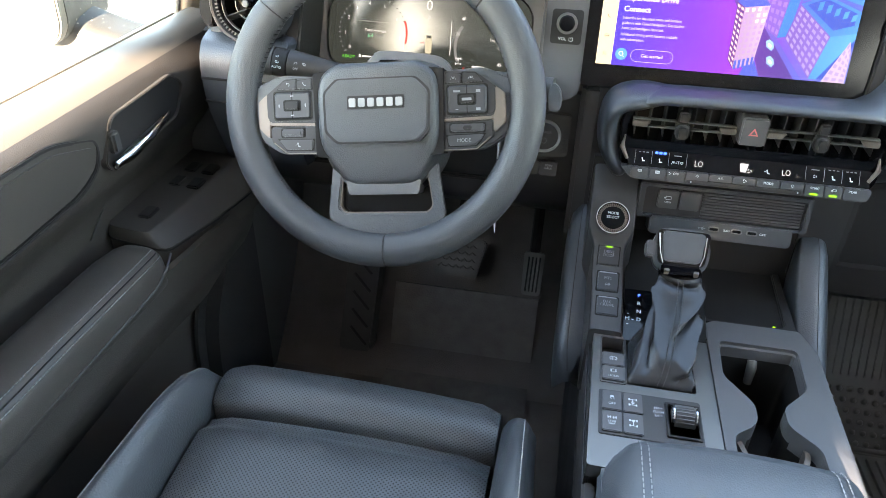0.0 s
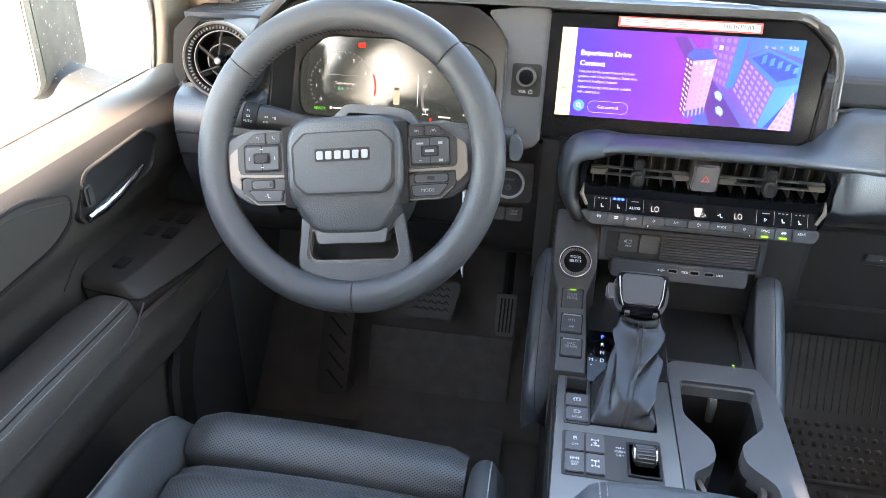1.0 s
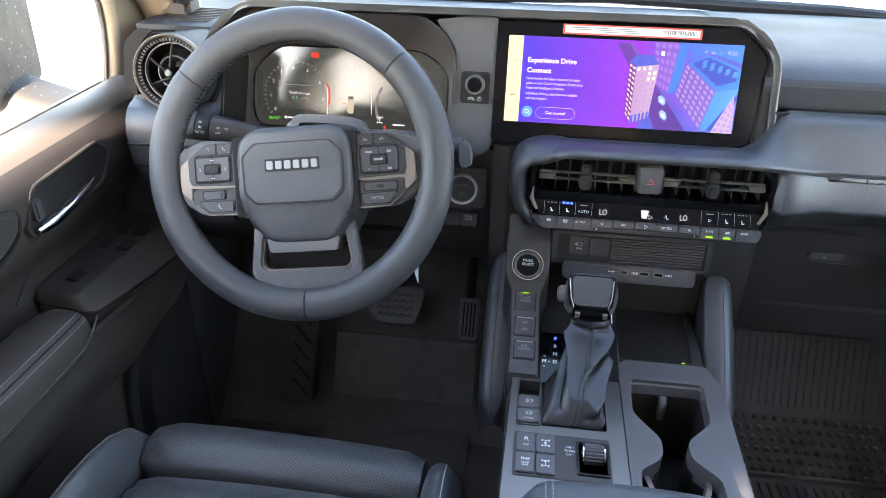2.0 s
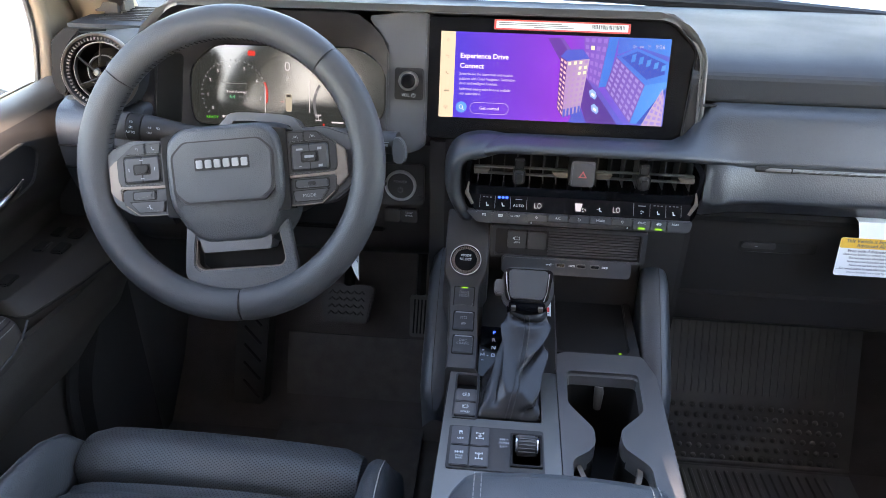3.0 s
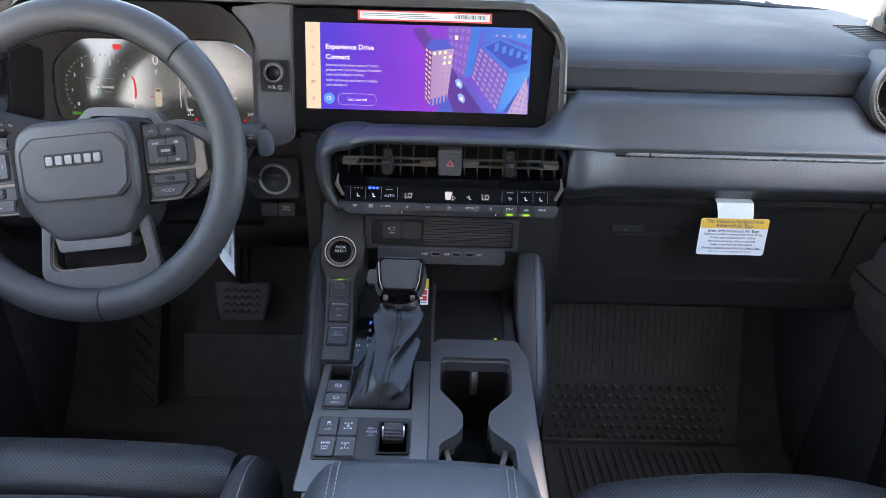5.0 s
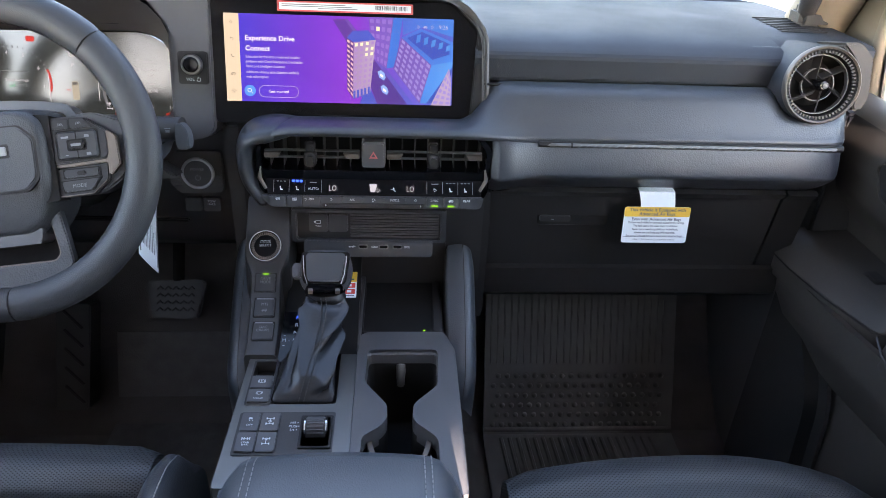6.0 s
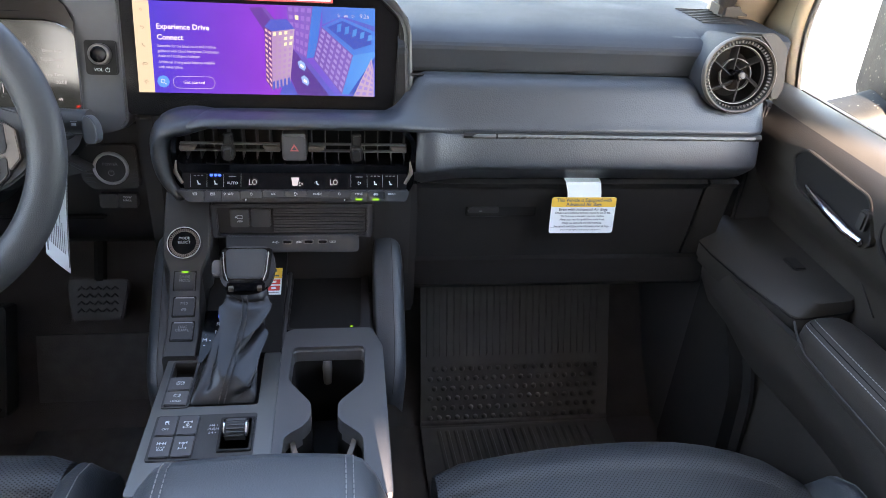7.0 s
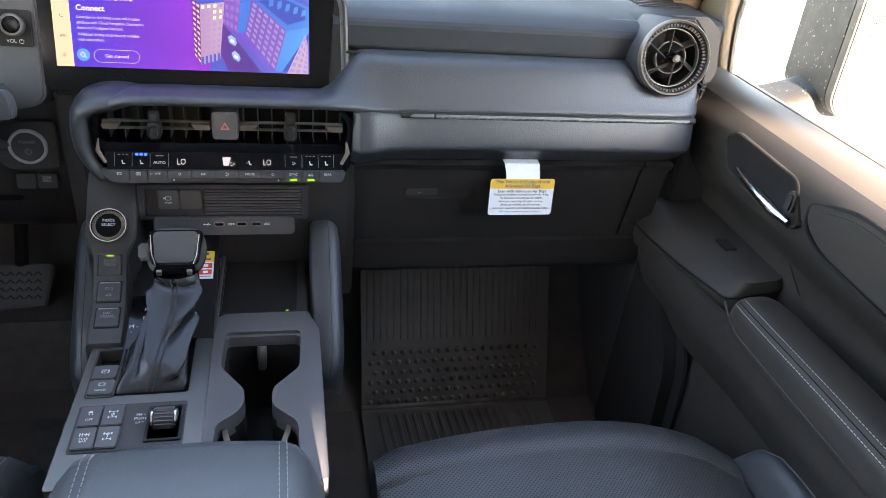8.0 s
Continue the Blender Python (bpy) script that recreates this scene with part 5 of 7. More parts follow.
for x in (-0.022, 0.006, 0.0247):
    s = part("socket", ring_prism(rrect(0.0135, 0.0062, 0.0025), rrect(0.0105, 0.0036, 0.0016), -0.004, 0.0012, UM @ Matrix.Translation((x, 0.0025, 0))), M["hard2"], ports, "grey-rimmed charging socket")
    part("socket_hole", prism(rrect(0.0110, 0.0040, 0.0018), 0.0, 0.0004, UM @ Matrix.Translation((x, 0.0025, 0))), M["piano"], s)
icon(-0.0365, 0.0025, "usb", UM, M["white"], ports, 0.9)
for x in (-0.0085, -0.0045, 0.036, 0.040):
    icon(x, 0.0025, "cell", UM, M["white"], ports, 0.75)

# ---- driver side controls on the dash ----
vol = thing("volume_knob", "black volume knob with silver ring on its plate", "volume knob", (-0.205, 0.06, 0.733))
VM = SM @ Matrix.Translation((-0.2055, 0.0405, 0.0012))
part("plate", prism(rrect(0.038, 0.041, 0.004), -0.004, 0.0035, VM, bevel=0.0015), M["dark"], vol)
VK = VM @ Matrix.Translation((0, 0.004, 0.0035))
part("ring", lathe([(0.0128, 0.0), (0.0128, 0.008), (0.0118, 0.0095), (0.0095, 0.0095), (0.0092, 0.008)], 28, VK), M["satin"], vol, "silver knob ring")
part("cap", lathe([(0.0095, 0.0), (0.0095, 0.010), (0.008, 0.0112), (0.0, 0.0105)], 28, VK), M["strip"], vol)
lettering("VOL", 0.0055, VM @ Matrix.Translation((-0.004, -0.0145, 0.0036)), M["white"], vol)
icon(0.0065, -0.0145, "power", VM @ Matrix.Translation((0, 0, 0.0036)), M["white"], vol, 0.75)

pwr = thing("power_button", "round start button with silver ring in its plate", "start button", (-0.22, 0.07, 0.58))
QM = plane((-0.217, 0.070, 0.581), (1, 0, 0), (0, 0.10, 0.99))
part("plate", prism(rounded([(-0.042, 0.016), (-0.030, 0.031), (0.031, 0.031), (0.031, -0.028), (-0.028, -0.031), (-0.041, -0.018)], 0.005, 3), -0.01, 0.003, QM, bevel=0.0015), M["hard"], pwr)
for x, w in ((0.0262, 0.0070), (-0.0310, 0.0120)):
    for k in range(4):
        part("rib", prism(rrect(w, 0.0026, 0.001, 2, x, -0.0035 - 0.0055 * k), 0.002, 0.0042, QM, bevel=0.0006), M["mode"], pwr)
part("ring", lathe([(0.0225, 0.003), (0.0225, 0.007), (0.0210, 0.0085), (0.0190, 0.0075), (0.0185, 0.004)], 36, QM @ Matrix.Translation((-0.002, 0, 0))), M["ring"], pwr, "bright silver button ring")
part("button", lathe([(0.0188, 0.003), (0.0186, 0.006), (0.0, 0.0055)], 32, QM @ Matrix.Translation((-0.002, 0, 0))), M["mode"], pwr, "dark round push button")
lettering("POWER", 0.0056, QM @ Matrix.Translation((-0.002, 0.006, 0.0060)), M["dim"], pwr)
icon(-0.002, -0.006, "power", QM @ Matrix.Translation((0, 0, 0.0060)), M["dim"], pwr, 1.1)
tow = thing("tow_switch", "pair of small black switches below the start button", "switch", (-0.22, 0.08, 0.53))
OM = plane((-0.222, 0.083, 0.5255), (1, 0, 0), (0, 0.16, 0.98))
for x in (-0.0125, 0.0125):
    q = part("switch", prism(rrect(0.024, 0.020, 0.002, 2, x, 0), -0.01, 0.004, OM, bevel=0.001), M["hard"], tow)
    if x > 0:
        lettering("TOW\nHAUL", 0.0046, OM @ Matrix.Translation((x, 0.003, 0.004)), M["white"], q, line=0.9)
adj = thing("mirror_switch", "small switch plate under the steering column", "switch", (-0.52, 0.07, 0.56))
AM = plane((-0.520, 0.074, 0.548), (1, 0, 0), (0, 0.10, 0.99))
part("plate", prism(rrect(0.062, 0.028, 0.004), -0.01, 0.004, AM, bevel=0.0015), M["hard2"], adj)
for x in (-0.018, 0.004, 0.02):
    part("button", prism(rrect(0.012, 0.012, 0.003, 2, x, 0.002), 0.003, 0.006, AM, bevel=0.001), M["dark"], adj)
bars([(-0.018, 0.002, 0.004, 0.0008), (0.02, 0.002, 0.004, 0.0008), (0.02, 0.002, 0.0008, 0.004)], AM @ Matrix.Translation((0, 0, 0.006)), M["dim"], adj)


# ---- round outer air vents ----
def air_vent(sx, label):
    t = thing("air_vent", label, "air vent", (sx * 0.62, 0.05, 0.737), "outer air vents")
    VMx = plane((sx * 0.606, 0.026, 0.739), (1, 0, sx * 0.03), (0, 0.22, 0.97)) @ pose(0, 0, 0, 0, -sx * 4, 0)
    part("housing", lathe([(0.058, -0.19), (0.0535, -0.08), (0.0505, -0.012), (0.049, 0.0)], 40, VMx), M["pad"], t, "slate grey vent housing")
    part("outer_ring", lathe([(0.0500, -0.004), (0.0500, 0.002), (0.0482, 0.0045), (0.0462, 0.003), (0.0455, -0.004)], 48, VMx), M["silver"], t, "satin silver outer ring")
    part("dark_ring", lathe([(0.0462, 0.002), (0.0405, -0.006), (0.0400, -0.012)], 48, VMx), M["dark"], t)
    b = bmesh.new()
    for k in range(60):
        a = 2 * math.pi * k / 60
        c, s = math.cos(a), math.sin(a)
        prism([(-0.0011, 0.0), (0.0011, 0.0), (0.0009, 0.0045), (-0.0009, 0.0045)], -0.004, -0.0005, VMx @ pose(0, 0, 0, 0, 0, math.degrees(a)) @ Matrix.Translation((0, 0.0405, 0)), bm=b)
    tagged(part("knurl", b, M["hard"], t, "ring of small knurled teeth"), kind="stuff")
    part("bowl", lathe([(0.0402, -0.005), (0.037, -0.02), (0.030, -0.035), (0.0, -0.045)], 40, VMx), M["well"], t)
    part("inner_ring", lathe([(0.0215, -0.018), (0.0215, -0.011), (0.0205, -0.011), (0.0205, -0.018)], 32, VMx), M["hard2"], t)
    part("mid_ring", lathe([(0.0385, -0.016), (0.0385, -0.008), (0.0372, -0.008), (0.0372, -0.016)], 40, VMx), M["hard2"], t)
    for k in range(6):
        b = prism([(0.006, -0.0009), (0.038, -0.0007), (0.038, 0.0007), (0.006, 0.0009)], -0.022, -0.010, VMx @ pose(0, 0, 0, 0, 0, 60 * k + 22) @ pose(0, 0, 0, 30, 0, 0))
        part("fin", b, M["glove"], t)
    part("knob", lathe([(0.0075, -0.02), (0.0075, -0.004), (0.0070, 0.002), (0.0052, 0.006), (0.0, 0.007)], 20, VMx), M["piano"], t, "small glossy vent knob")
    part("knob_cap", lathe([(0.0045, 0.0066), (0.0035, 0.0082), (0.0, 0.0084)], 16, VMx @ Matrix.Translation((sx * 0.001, 0, 0))), M["hard2"], t)
    # hooded bracket outside the ring
    br = rounded([(0.022, 0.052), (0.046, 0.054), (0.066, 0.034), (0.068, -0.018), (0.058, -0.036), (0.046, -0.032), (0.050, 0.0), (0.040, 0.032)], 0.006, 2)
    part("bracket", prism([(sx * x, y) for x, y in br][::int(sx)], -0.09, -0.006, VMx, bevel=0.003), M["door"] if sx > 0 else M["well"], t, "satin outer bracket")
    return t


air_vent(-1, "round driver side air vent with silver ring")
air_vent(1, "round passenger side air vent with silver ring")


# ---- steering wheel ----
wheel = thing("steering_wheel", "grey leather steering wheel with silver spoke trim", "steering wheel", (-0.397, -0.095, 0.671))
WM = plane((-0.4056, -0.0776, 0.6632), (1, 0, 0), (0, 0.429, 0.903)) @ pose(0, 0, 0, 0, 0, 7.2)
WP = WM @ Matrix.Translation((0, -0.0075, 0.008))
RR, RT = 0.1703, 0.0194


def rim_arc(a0, a1, n):
    rows = []
    for i in range(n + 1):
        a = radians(a0 + (a1 - a0) * i / n)
        row = []
        for j in range(20):
            c = 2 * math.pi * j / 20
            t = RT * (1.0 + 0.05 * math.cos(2 * c))
            if i in (0, n):
                t *= 0.965
            row.append(WM @ Vector(((RR + t * math.cos(c)) * math.cos(a), (RR + t * math.cos(c)) * math.sin(a), 0.92 * t * math.sin(c))))
        rows.append(row)
    return loft(rows, closed=True)


for a0, a1 in ((-89.6, 41.6), (42.0, 137.8), (138.2, 269.9)):
    k = 44
    part("rim", rim_arc(a0, a1, k), M["rim"], wheel, "smooth grey leather rim section", angle=70)
for a in (41.8, 138.0, -89.9):
    pts = []
    for j in range(20):
        c = 2 * math.pi * j / 20
        pts.append(WM @ Vector(((RR + RT * 0.965 * math.cos(c)) * math.cos(radians(a)), (RR + RT * 0.965 * math.cos(c)) * math.sin(radians(a)), 0.90 * RT * math.sin(c))))
    part("rim_seam", tube(pts, 0.0009, n=5, closed=True), M["dark"], wheel)
for a0, a1 in ((8, 172), (-172, -130), (-50, -8)):
    b = bmesh.new()
    n = int((a1 - a0) * 0.45)
    for i in range(n):
        a = radians(a0 + (a1 - a0) * i / n)
        line = []
        for c, da in ((184, 0.0), (174, 0.007), (164, 0.012)):
            tt = RT * 1.012 * (1 + 0.05 * math.cos(radians(2 * c)))
            rr_ = RR + tt * math.cos(radians(c))
            line.append(WM @ Vector((rr_ * math.cos(a + da), rr_ * math.sin(a + da), 0.92 * tt * math.sin(radians(c)))))
        tube(line, 0.0007, n=4, bm=b)
    part("rim_stitching", b, M["darkthread"], wheel, "dark thread stitching")
# spokes
for s in (-1, 1):
    o = rounded([(s * 0.055, 0.040), (s * 0.120, 0.046), (s * 0.158, 0.030), (s * 0.162, -0.004), (s * 0.148, -0.030), (s * 0.122, -0.047), (s * 0.055, -0.048)][::s], 0.01, 3)
    part("spoke", prism(o, -0.034, -0.004, WP, bevel=0.006, segments=3), M["rim"], wheel)
    tr = rounded([(s * 0.064, -0.0108), (s * 0.132, -0.0085), (s * 0.1335, 0.024), (s * 0.138, 0.021), (s * 0.1455, 0.015), (s * 0.1465, -0.016), (s * 0.1350, -0.0275), (s * 0.1320, -0.0265), (s * 0.132, -0.0130), (s * 0.064, -0.0148)][::s], 0.002, 2)
    part("spoke_trim", prism(tr, -0.006, 0.0035, WP, bevel=0.0015), M["silver"], wheel, "warm satin silver trim")
    up = rounded([(s * 0.064, 0.042), (s * 0.112, 0.040), (s * 0.136, 0.022), (s * 0.136, -0.005), (s * 0.130, -0.0100), (s * 0.064, -0.0118)][::s], 0.003, 2)
    pod = part("button_pod", prism(up, -0.008, 0.0045, WP, bevel=0.0015), M["pod"], wheel, "black button pod")
    for x0, x1, c in ((0.0785, 0.0965, 0), (0.0978, 0.121, 1)):
        q = [(s * x0, 0.039), (s * (x1 - 0.008 * c), 0.0375), (s * x1, 0.028), (s * x0, 0.0275)]
        qc = (sum(p[0] for p in q) / 4, sum(p[1] for p in q) / 4)
        part("button_gap", prism([(qc[0] + (x - qc[0]) * 1.07, qc[1] + (y - qc[1]) * 1.14) for x, y in q][::s], 0.003, 0.0049, WP), M["well"], pod)
        bt = part("button", prism(rounded(q[::s], 0.0015, 2), 0.003, 0.0062, WP, bevel=0.0007), M["pod"], pod)
        icon(s * ((x0 + x1) / 2 - 0.002 * c), 0.033, {(-1, 0): "phone", (-1, 1): "back", (1, 0): "lane", (1, 1): "lane"}[(s, c)], WP @ Matrix.Translation((0, 0, 0.0062)), M["dim"], bt, 0.8)
    cx = s * 0.1028
    part("button_gap", prism(rrect(0.0475, 0.0340, 0.003, 2, cx, 0.0092), 0.003, 0.0049, WP), M["well"], pod)
    pd = part("direction_pad", prism(rrect(0.0445, 0.0308, 0.003, 2, cx, 0.0092), 0.003, 0.0068, WP, bevel=0.0035, segments=1), M["mode"], pod)
    part("pad_gap", prism(rrect(0.0215, 0.0130, 0.002, 2, cx, 0.0092), 0.006, 0.0071, WP), M["well"], pd)
    part("pad_gap", prism([(cx - 0.0005, -0.0060), (cx + 0.0005, -0.0060), (cx + 0.0005, 0.0244), (cx - 0.0005, 0.0244)], 0.006, 0.0070, WP), M["well"], pd)
    part("pad_centre", prism(rrect(0.017, 0.0095, 0.002, 2, cx, 0.0092), 0.006, 0.0092, WP, bevel=0.001), M["dark"], pd)
    bars([(cx - 0.0160, 0.0092, 0.0010, 0.004), (cx + 0.0160, 0.0092, 0.0010, 0.004), (cx, 0.0202, 0.004, 0.001), (cx, -0.0018, 0.004, 0.001)] if s < 0 else
         [(cx - 0.011, 0.018, 0.008, 0.0022), (cx + 0.013, 0.018, 0.005, 0.0030), (cx - 0.011, -0.002, 0.003, 0.0009), (cx + 0.013, -0.002, 0.005, 0.0030), (cx, 0.0092, 0.011, 0.003)], WP @ Matrix.Translation((0, 0, 0.0068 if s < 0 else 0.0093)), M["dim"], pd)
    lo = rounded([(s * 0.064, -0.0168), (s * 0.1330, -0.0148), (s * 0.1315, -0.0330), (s * 0.114, -0.0475), (s * 0.066, -0.0480)][::s], 0.003, 2)
    part("pod_edge", tube([WP @ Vector((s * x, y, 0.0026)) for x, y in ((0.066, -0.0465), (0.090, -0.0468), (0.1125, -0.0460), (0.1285, -0.0330))], 0.0009, n=6), M["silver"], wheel, "thin bright lower edge")
    # solid black block drawn over the pod's inner end as the hub's shadow gap
    part("pod_shadow_gap", prism([(s * 0.060, 0.047), (s * 0.0765, 0.0445), (s * 0.0755, -0.0500), (s * 0.060, -0.052)][::s], -0.02, 0.0066, WP), M["well"], wheel, "black block painting the shadow gap between hub and button pod")
    pod2 = part("button_pod", prism(lo, -0.010, 0.0025, WP, bevel=0.0015), M["pod"], wheel, "black button pod")
    rx, rw = (0.1045, 0.030) if s < 0 else (0.1025, 0.042)
    part("button_gap", prism(rrect(rw, 0.0115, 0.002, 2, s * rx, -0.0222), 0.001, 0.0030, WP), M["well"], pod2)
    k1 = part("roller", prism(rrect(rw - 0.003, 0.0090, 0.002, 2, s * rx, -0.0222), 0.001, 0.0045, WP, bevel=0.001), M["mode"], pod2)
    part("roller_core", prism(rrect(0.022 if s < 0 else 0.010, 0.005, 0.0015, 2, s * rx, -0.0222), 0.004, 0.0062, WP, bevel=0.001), M["mode" if s < 0 else "dark"], k1)
    q = [(s * 0.079, -0.0305), (s * 0.1225, -0.0295), (s * 0.1125, -0.0420), (s * 0.081, -0.0425)]
    part("button_gap", prism([(s * 0.0990 + (x - s * 0.0990) * 1.06, -0.0362 + (y + 0.0362) * 1.16) for x, y in q][::s], 0.001, 0.0030, WP), M["well"], pod2)
    k2 = part("button", prism(rounded(q[::s], 0.002, 2), 0.001, 0.0048, WP, bevel=0.001), M["mode"], pod2)
    if s > 0:
        lettering("MODE", 0.0056, WP @ Matrix.Translation((s * 0.0985, -0.0362, 0.0048)), M["dim"], k2)
    else:
        icon(s * 0.0985, -0.0362, "flow", WP @ Matrix.Translation((0, 0, 0.0048)), M["dim"], k2, 0.7)
# lower spoke: open frame
o = rounded([(-0.060, -0.050), (-0.070, -0.130), (-0.053, -0.1515), (0.056, -0.1515), (0.073, -0.130), (0.062, -0.050)], 0.006, 3)
i = rounded([(-0.048, -0.060), (-0.057, -0.119), (-0.050, -0.1265), (0.052, -0.1265), (0.059, -0.119), (0.050, -0.060)], 0.006, 3)
part("lower_spoke", ring_prism(o, i, -0.016, -0.003, WM, bevel=0.002), M["leather"], wheel, "slate grey open lower spoke")
i2 = [(x * 0.97, -0.092 + (y + 0.092) * 0.96) for x, y in i]
part("lower_spoke_trim", ring_prism(i, i2, -0.014, -0.006, WM), M["silver"], wheel, "thin bright edge")
part("lower_backing", prism([(x * 1.02, y * 1.0) for x, y in i], -0.040, -0.036, WM), M["well"], wheel, "black backing plate")
# hub
hubrows = []
hub_o = [(x * 0.93, y) for x, y in [(-0.054, 0.047), (0.054, 0.047), (0.073, 0.034), (0.077, 0.014), (0.077, -0.035), (0.070, -0.064), (0.044, -0.094), (-0.044, -0.094), (-0.070, -0.064), (-0.077, -0.035), (-0.077, 0.014), (-0.073, 0.034)]]
ho = rounded(hub_o, 0.014, 4)
for sc, z, dy in ((1.09, -0.045, 0.0), (1.04, -0.004, 0.0), (1.01, 0.009, 0.0), (0.985, 0.0160, 0.0), (0.955, 0.0200, 0.0), (0.92, 0.0220, 0.0), (0.87, 0.0230, 0.0)):
    hubrows.append([WM @ Vector((x * sc, -0.012 + (y + 0.012) * sc, z - 0.016 * smooth((-y - 0.035) / 0.06) * (1 if z > 0 else 0))) for x, y in ho])
b = loft(hubrows, closed=True)
b.faces.new([v for v in b.verts][-len(ho):])
part("hub_cover", b, M["hubgrain"], wheel, "grained airbag cover", angle=60)
ins = [(-0.045, 0.0275), (0.045, 0.0275), (0.060, 0.013), (0.059, -0.030), (0.046, -0.0425), (-0.046, -0.0425), (-0.059, -0.030), (-0.060, 0.013)]
part("hub_inset", prism(rounded(ins, 0.005, 3), 0.016, 0.0246, WM, bevel=0.0012), M["rim"], wheel, "smooth grey octagonal inset")
bd = [(x * 1.045, y * 1.055) for x, y in ins]
part("inset_border", ring_prism(rounded(bd, 0.005, 3), rounded(ins, 0.005, 3), 0.016, 0.0231, WM), M["dark"], wheel)
em = part("emblem_plate", prism(rrect(0.067, 0.0155, 0.0015, 2, 0, 0.0015), 0.0235, 0.0250, WM, bevel=0.0004), M["dark"], wheel, "dark emblem plate")
for k in range(6):
    part("emblem_block", prism(rrect(0.0080, 0.0098, 0.0012, 2, -0.02725 + k * 0.0109, 0.0015), 0.0245, 0.0264, WM, bevel=0.0006), M["thread"], em, "plain silver emblem block")
part("hub_chin", prism(rounded([(-0.046, -0.086), (-0.042, -0.104), (0.042, -0.104), (0.046, -0.086)], 0.004, 3), -0.03, 0.002, WM, bevel=0.002), M["hard2"], wheel)
# column shroud and the arched camera housing above it
col = thing("steering_column", "grey steering column shroud with driver camera arch", "steering column", (-0.4, 0.03, 0.64))
b = prism(rounded([(-0.075, 0.048), (0.075, 0.048), (0.085, -0.02), (0.05, -0.06), (-0.05, -0.06), (-0.085, -0.02)], 0.02, 4), -0.18, -0.05, WM @ pose(0, 0, 0, 0, 0, -7.2), bevel=0.006)
part("shroud", b, M["hard"], col)
UMx = WM @ pose(0, 0, 0, 0, 0, -7.2)
arch = curve([(-0.048, 0.040), (-0.032, 0.058), (-0.020, 0.0650), (0.044, 0.0645), (0.058, 0.056), (0.072, 0.040)], 4)
part("camera_arch", tube([UMx @ Vector((x, y, -0.086)) for x, y in arch], 0.0055, n=8, up=WM.to_3x3() @ Vector((0, 0, 1)), shape=[(1.0, 2.6), (-1.0, 2.6), (-1.0, -2.6), (1.0, -2.6)]), M["hard2"], col, "grey arched camera housing", angle=40)
part("camera_window", prism([(-0.040, 0.036), (-0.018, 0.059), (0.042, 0.059), (0.064, 0.036)], -0.088, -0.080, UMx @ pose(0, 0.059, -0.076, -47) @ Matrix.Translation((0, -0.059, 0.076))), M["piano"], col, "gloss black camera window")

# stalks
st = thing("light_stalk", "black light switch stalk with white symbols", "stalk", (-0.52, 0.0, 0.67))
a, e = Vector((-0.465, 0.012, 0.662)), Vector((-0.600, 0.004, 0.678))
d = (e - a)
part("arm", tube([a, a + d * 0.25, a + d * 0.50, a + d * 0.62], [0.011, 0.0135, 0.0175, 0.0185], n=18), M["hard"], st)
part("collar", tube([a + d * 0.63, a + d * 0.76], [0.0182, 0.0182], n=20), M["dark"], st)
part("tip", tube([a + d * 0.77, a + d * 0.80, a + d * 0.97, a + d * 1.0], [0.018, 0.0185, 0.0185, 0.016], n=20), M["hard"], st)
STM = plane(a + d * 0.885 + Vector((0, -0.0184, 0.006)), d * -1, (0, 0.30, 0.95))
icon(0.0, 0, "lamp", STM, M["white"], st, 1.1)
icon(0.0, 0.0105, "beam", STM @ Matrix.Translation((0, 0, -0.003)), M["white"], st, 0.8)
bars([(0.0, -0.0095, 0.004, 0.001)], STM @ Matrix.Translation((0, 0, -0.002)), M["white"], st)
SCM = plane(a + d * 0.695 + Vector((0, -0.0181, 0.006)), d * -1, (0, 0.30, 0.95))
icon(0, 0.008, "beam", SCM, M["white"], st, 0.7)
icon(0, 0.001, "cell", SCM, M["white"], st, 0.8)
lettering("AUTO", 0.0045, SCM @ Matrix.Translation((0, -0.0055, 0)), M["white"], st)
SAM = plane(a + d * 0.52 + Vector((0, -0.0172, 0.006)), d * -1, (0, 0.30, 0.95))
icon(0.0, 0.003, "beam", SAM, M["white"], st, 0.7)
icon(0.010, 0.003, "cell", SAM @ Matrix.Translation((0, 0, -0.002)), M["white"], st, 0.8)
lettering("OFF", 0.004, SAM @ Matrix.Translation((0.0, -0.004, 0.0)), M["white"], st)
wp = thing("wiper_stalk", "grey wiper stalk behind the steering wheel", "stalk", (-0.27, 0.01, 0.665))
part("arm", tube([(-0.345, 0.020, 0.668), (-0.28, 0.012, 0.670), (-0.212, 0.002, 0.670)], [0.011, 0.0135, 0.0150], n=18), M["hard"], wp)
tab = curve([(-0.0062, 0.0150), (0.0010, 0.0138), (0.0068, 0.0050), (0.0084, -0.0080), (0.0060, -0.0160), (-0.0020, -0.0172), (-0.0068, -0.0130), (-0.0082, 0.0020)], 3, closed=True)
part("paddle", prism(tab, -0.012, 0.010, plane((-0.2085, -0.006, 0.6650), (1, 0, 0), (0, 0.3, 0.95)), bevel=0.003, segments=3), M["armskin"], wp, "lighter grey paddle tip")
bars([(-0.001, 0.004, 0.0075, 0.0010), (-0.001, 0.0005, 0.0050, 0.0030)], plane((-0.2240, -0.0138, 0.6725), (1, 0, 0), (0, 0.3, 0.95)), M["dim"], wp)

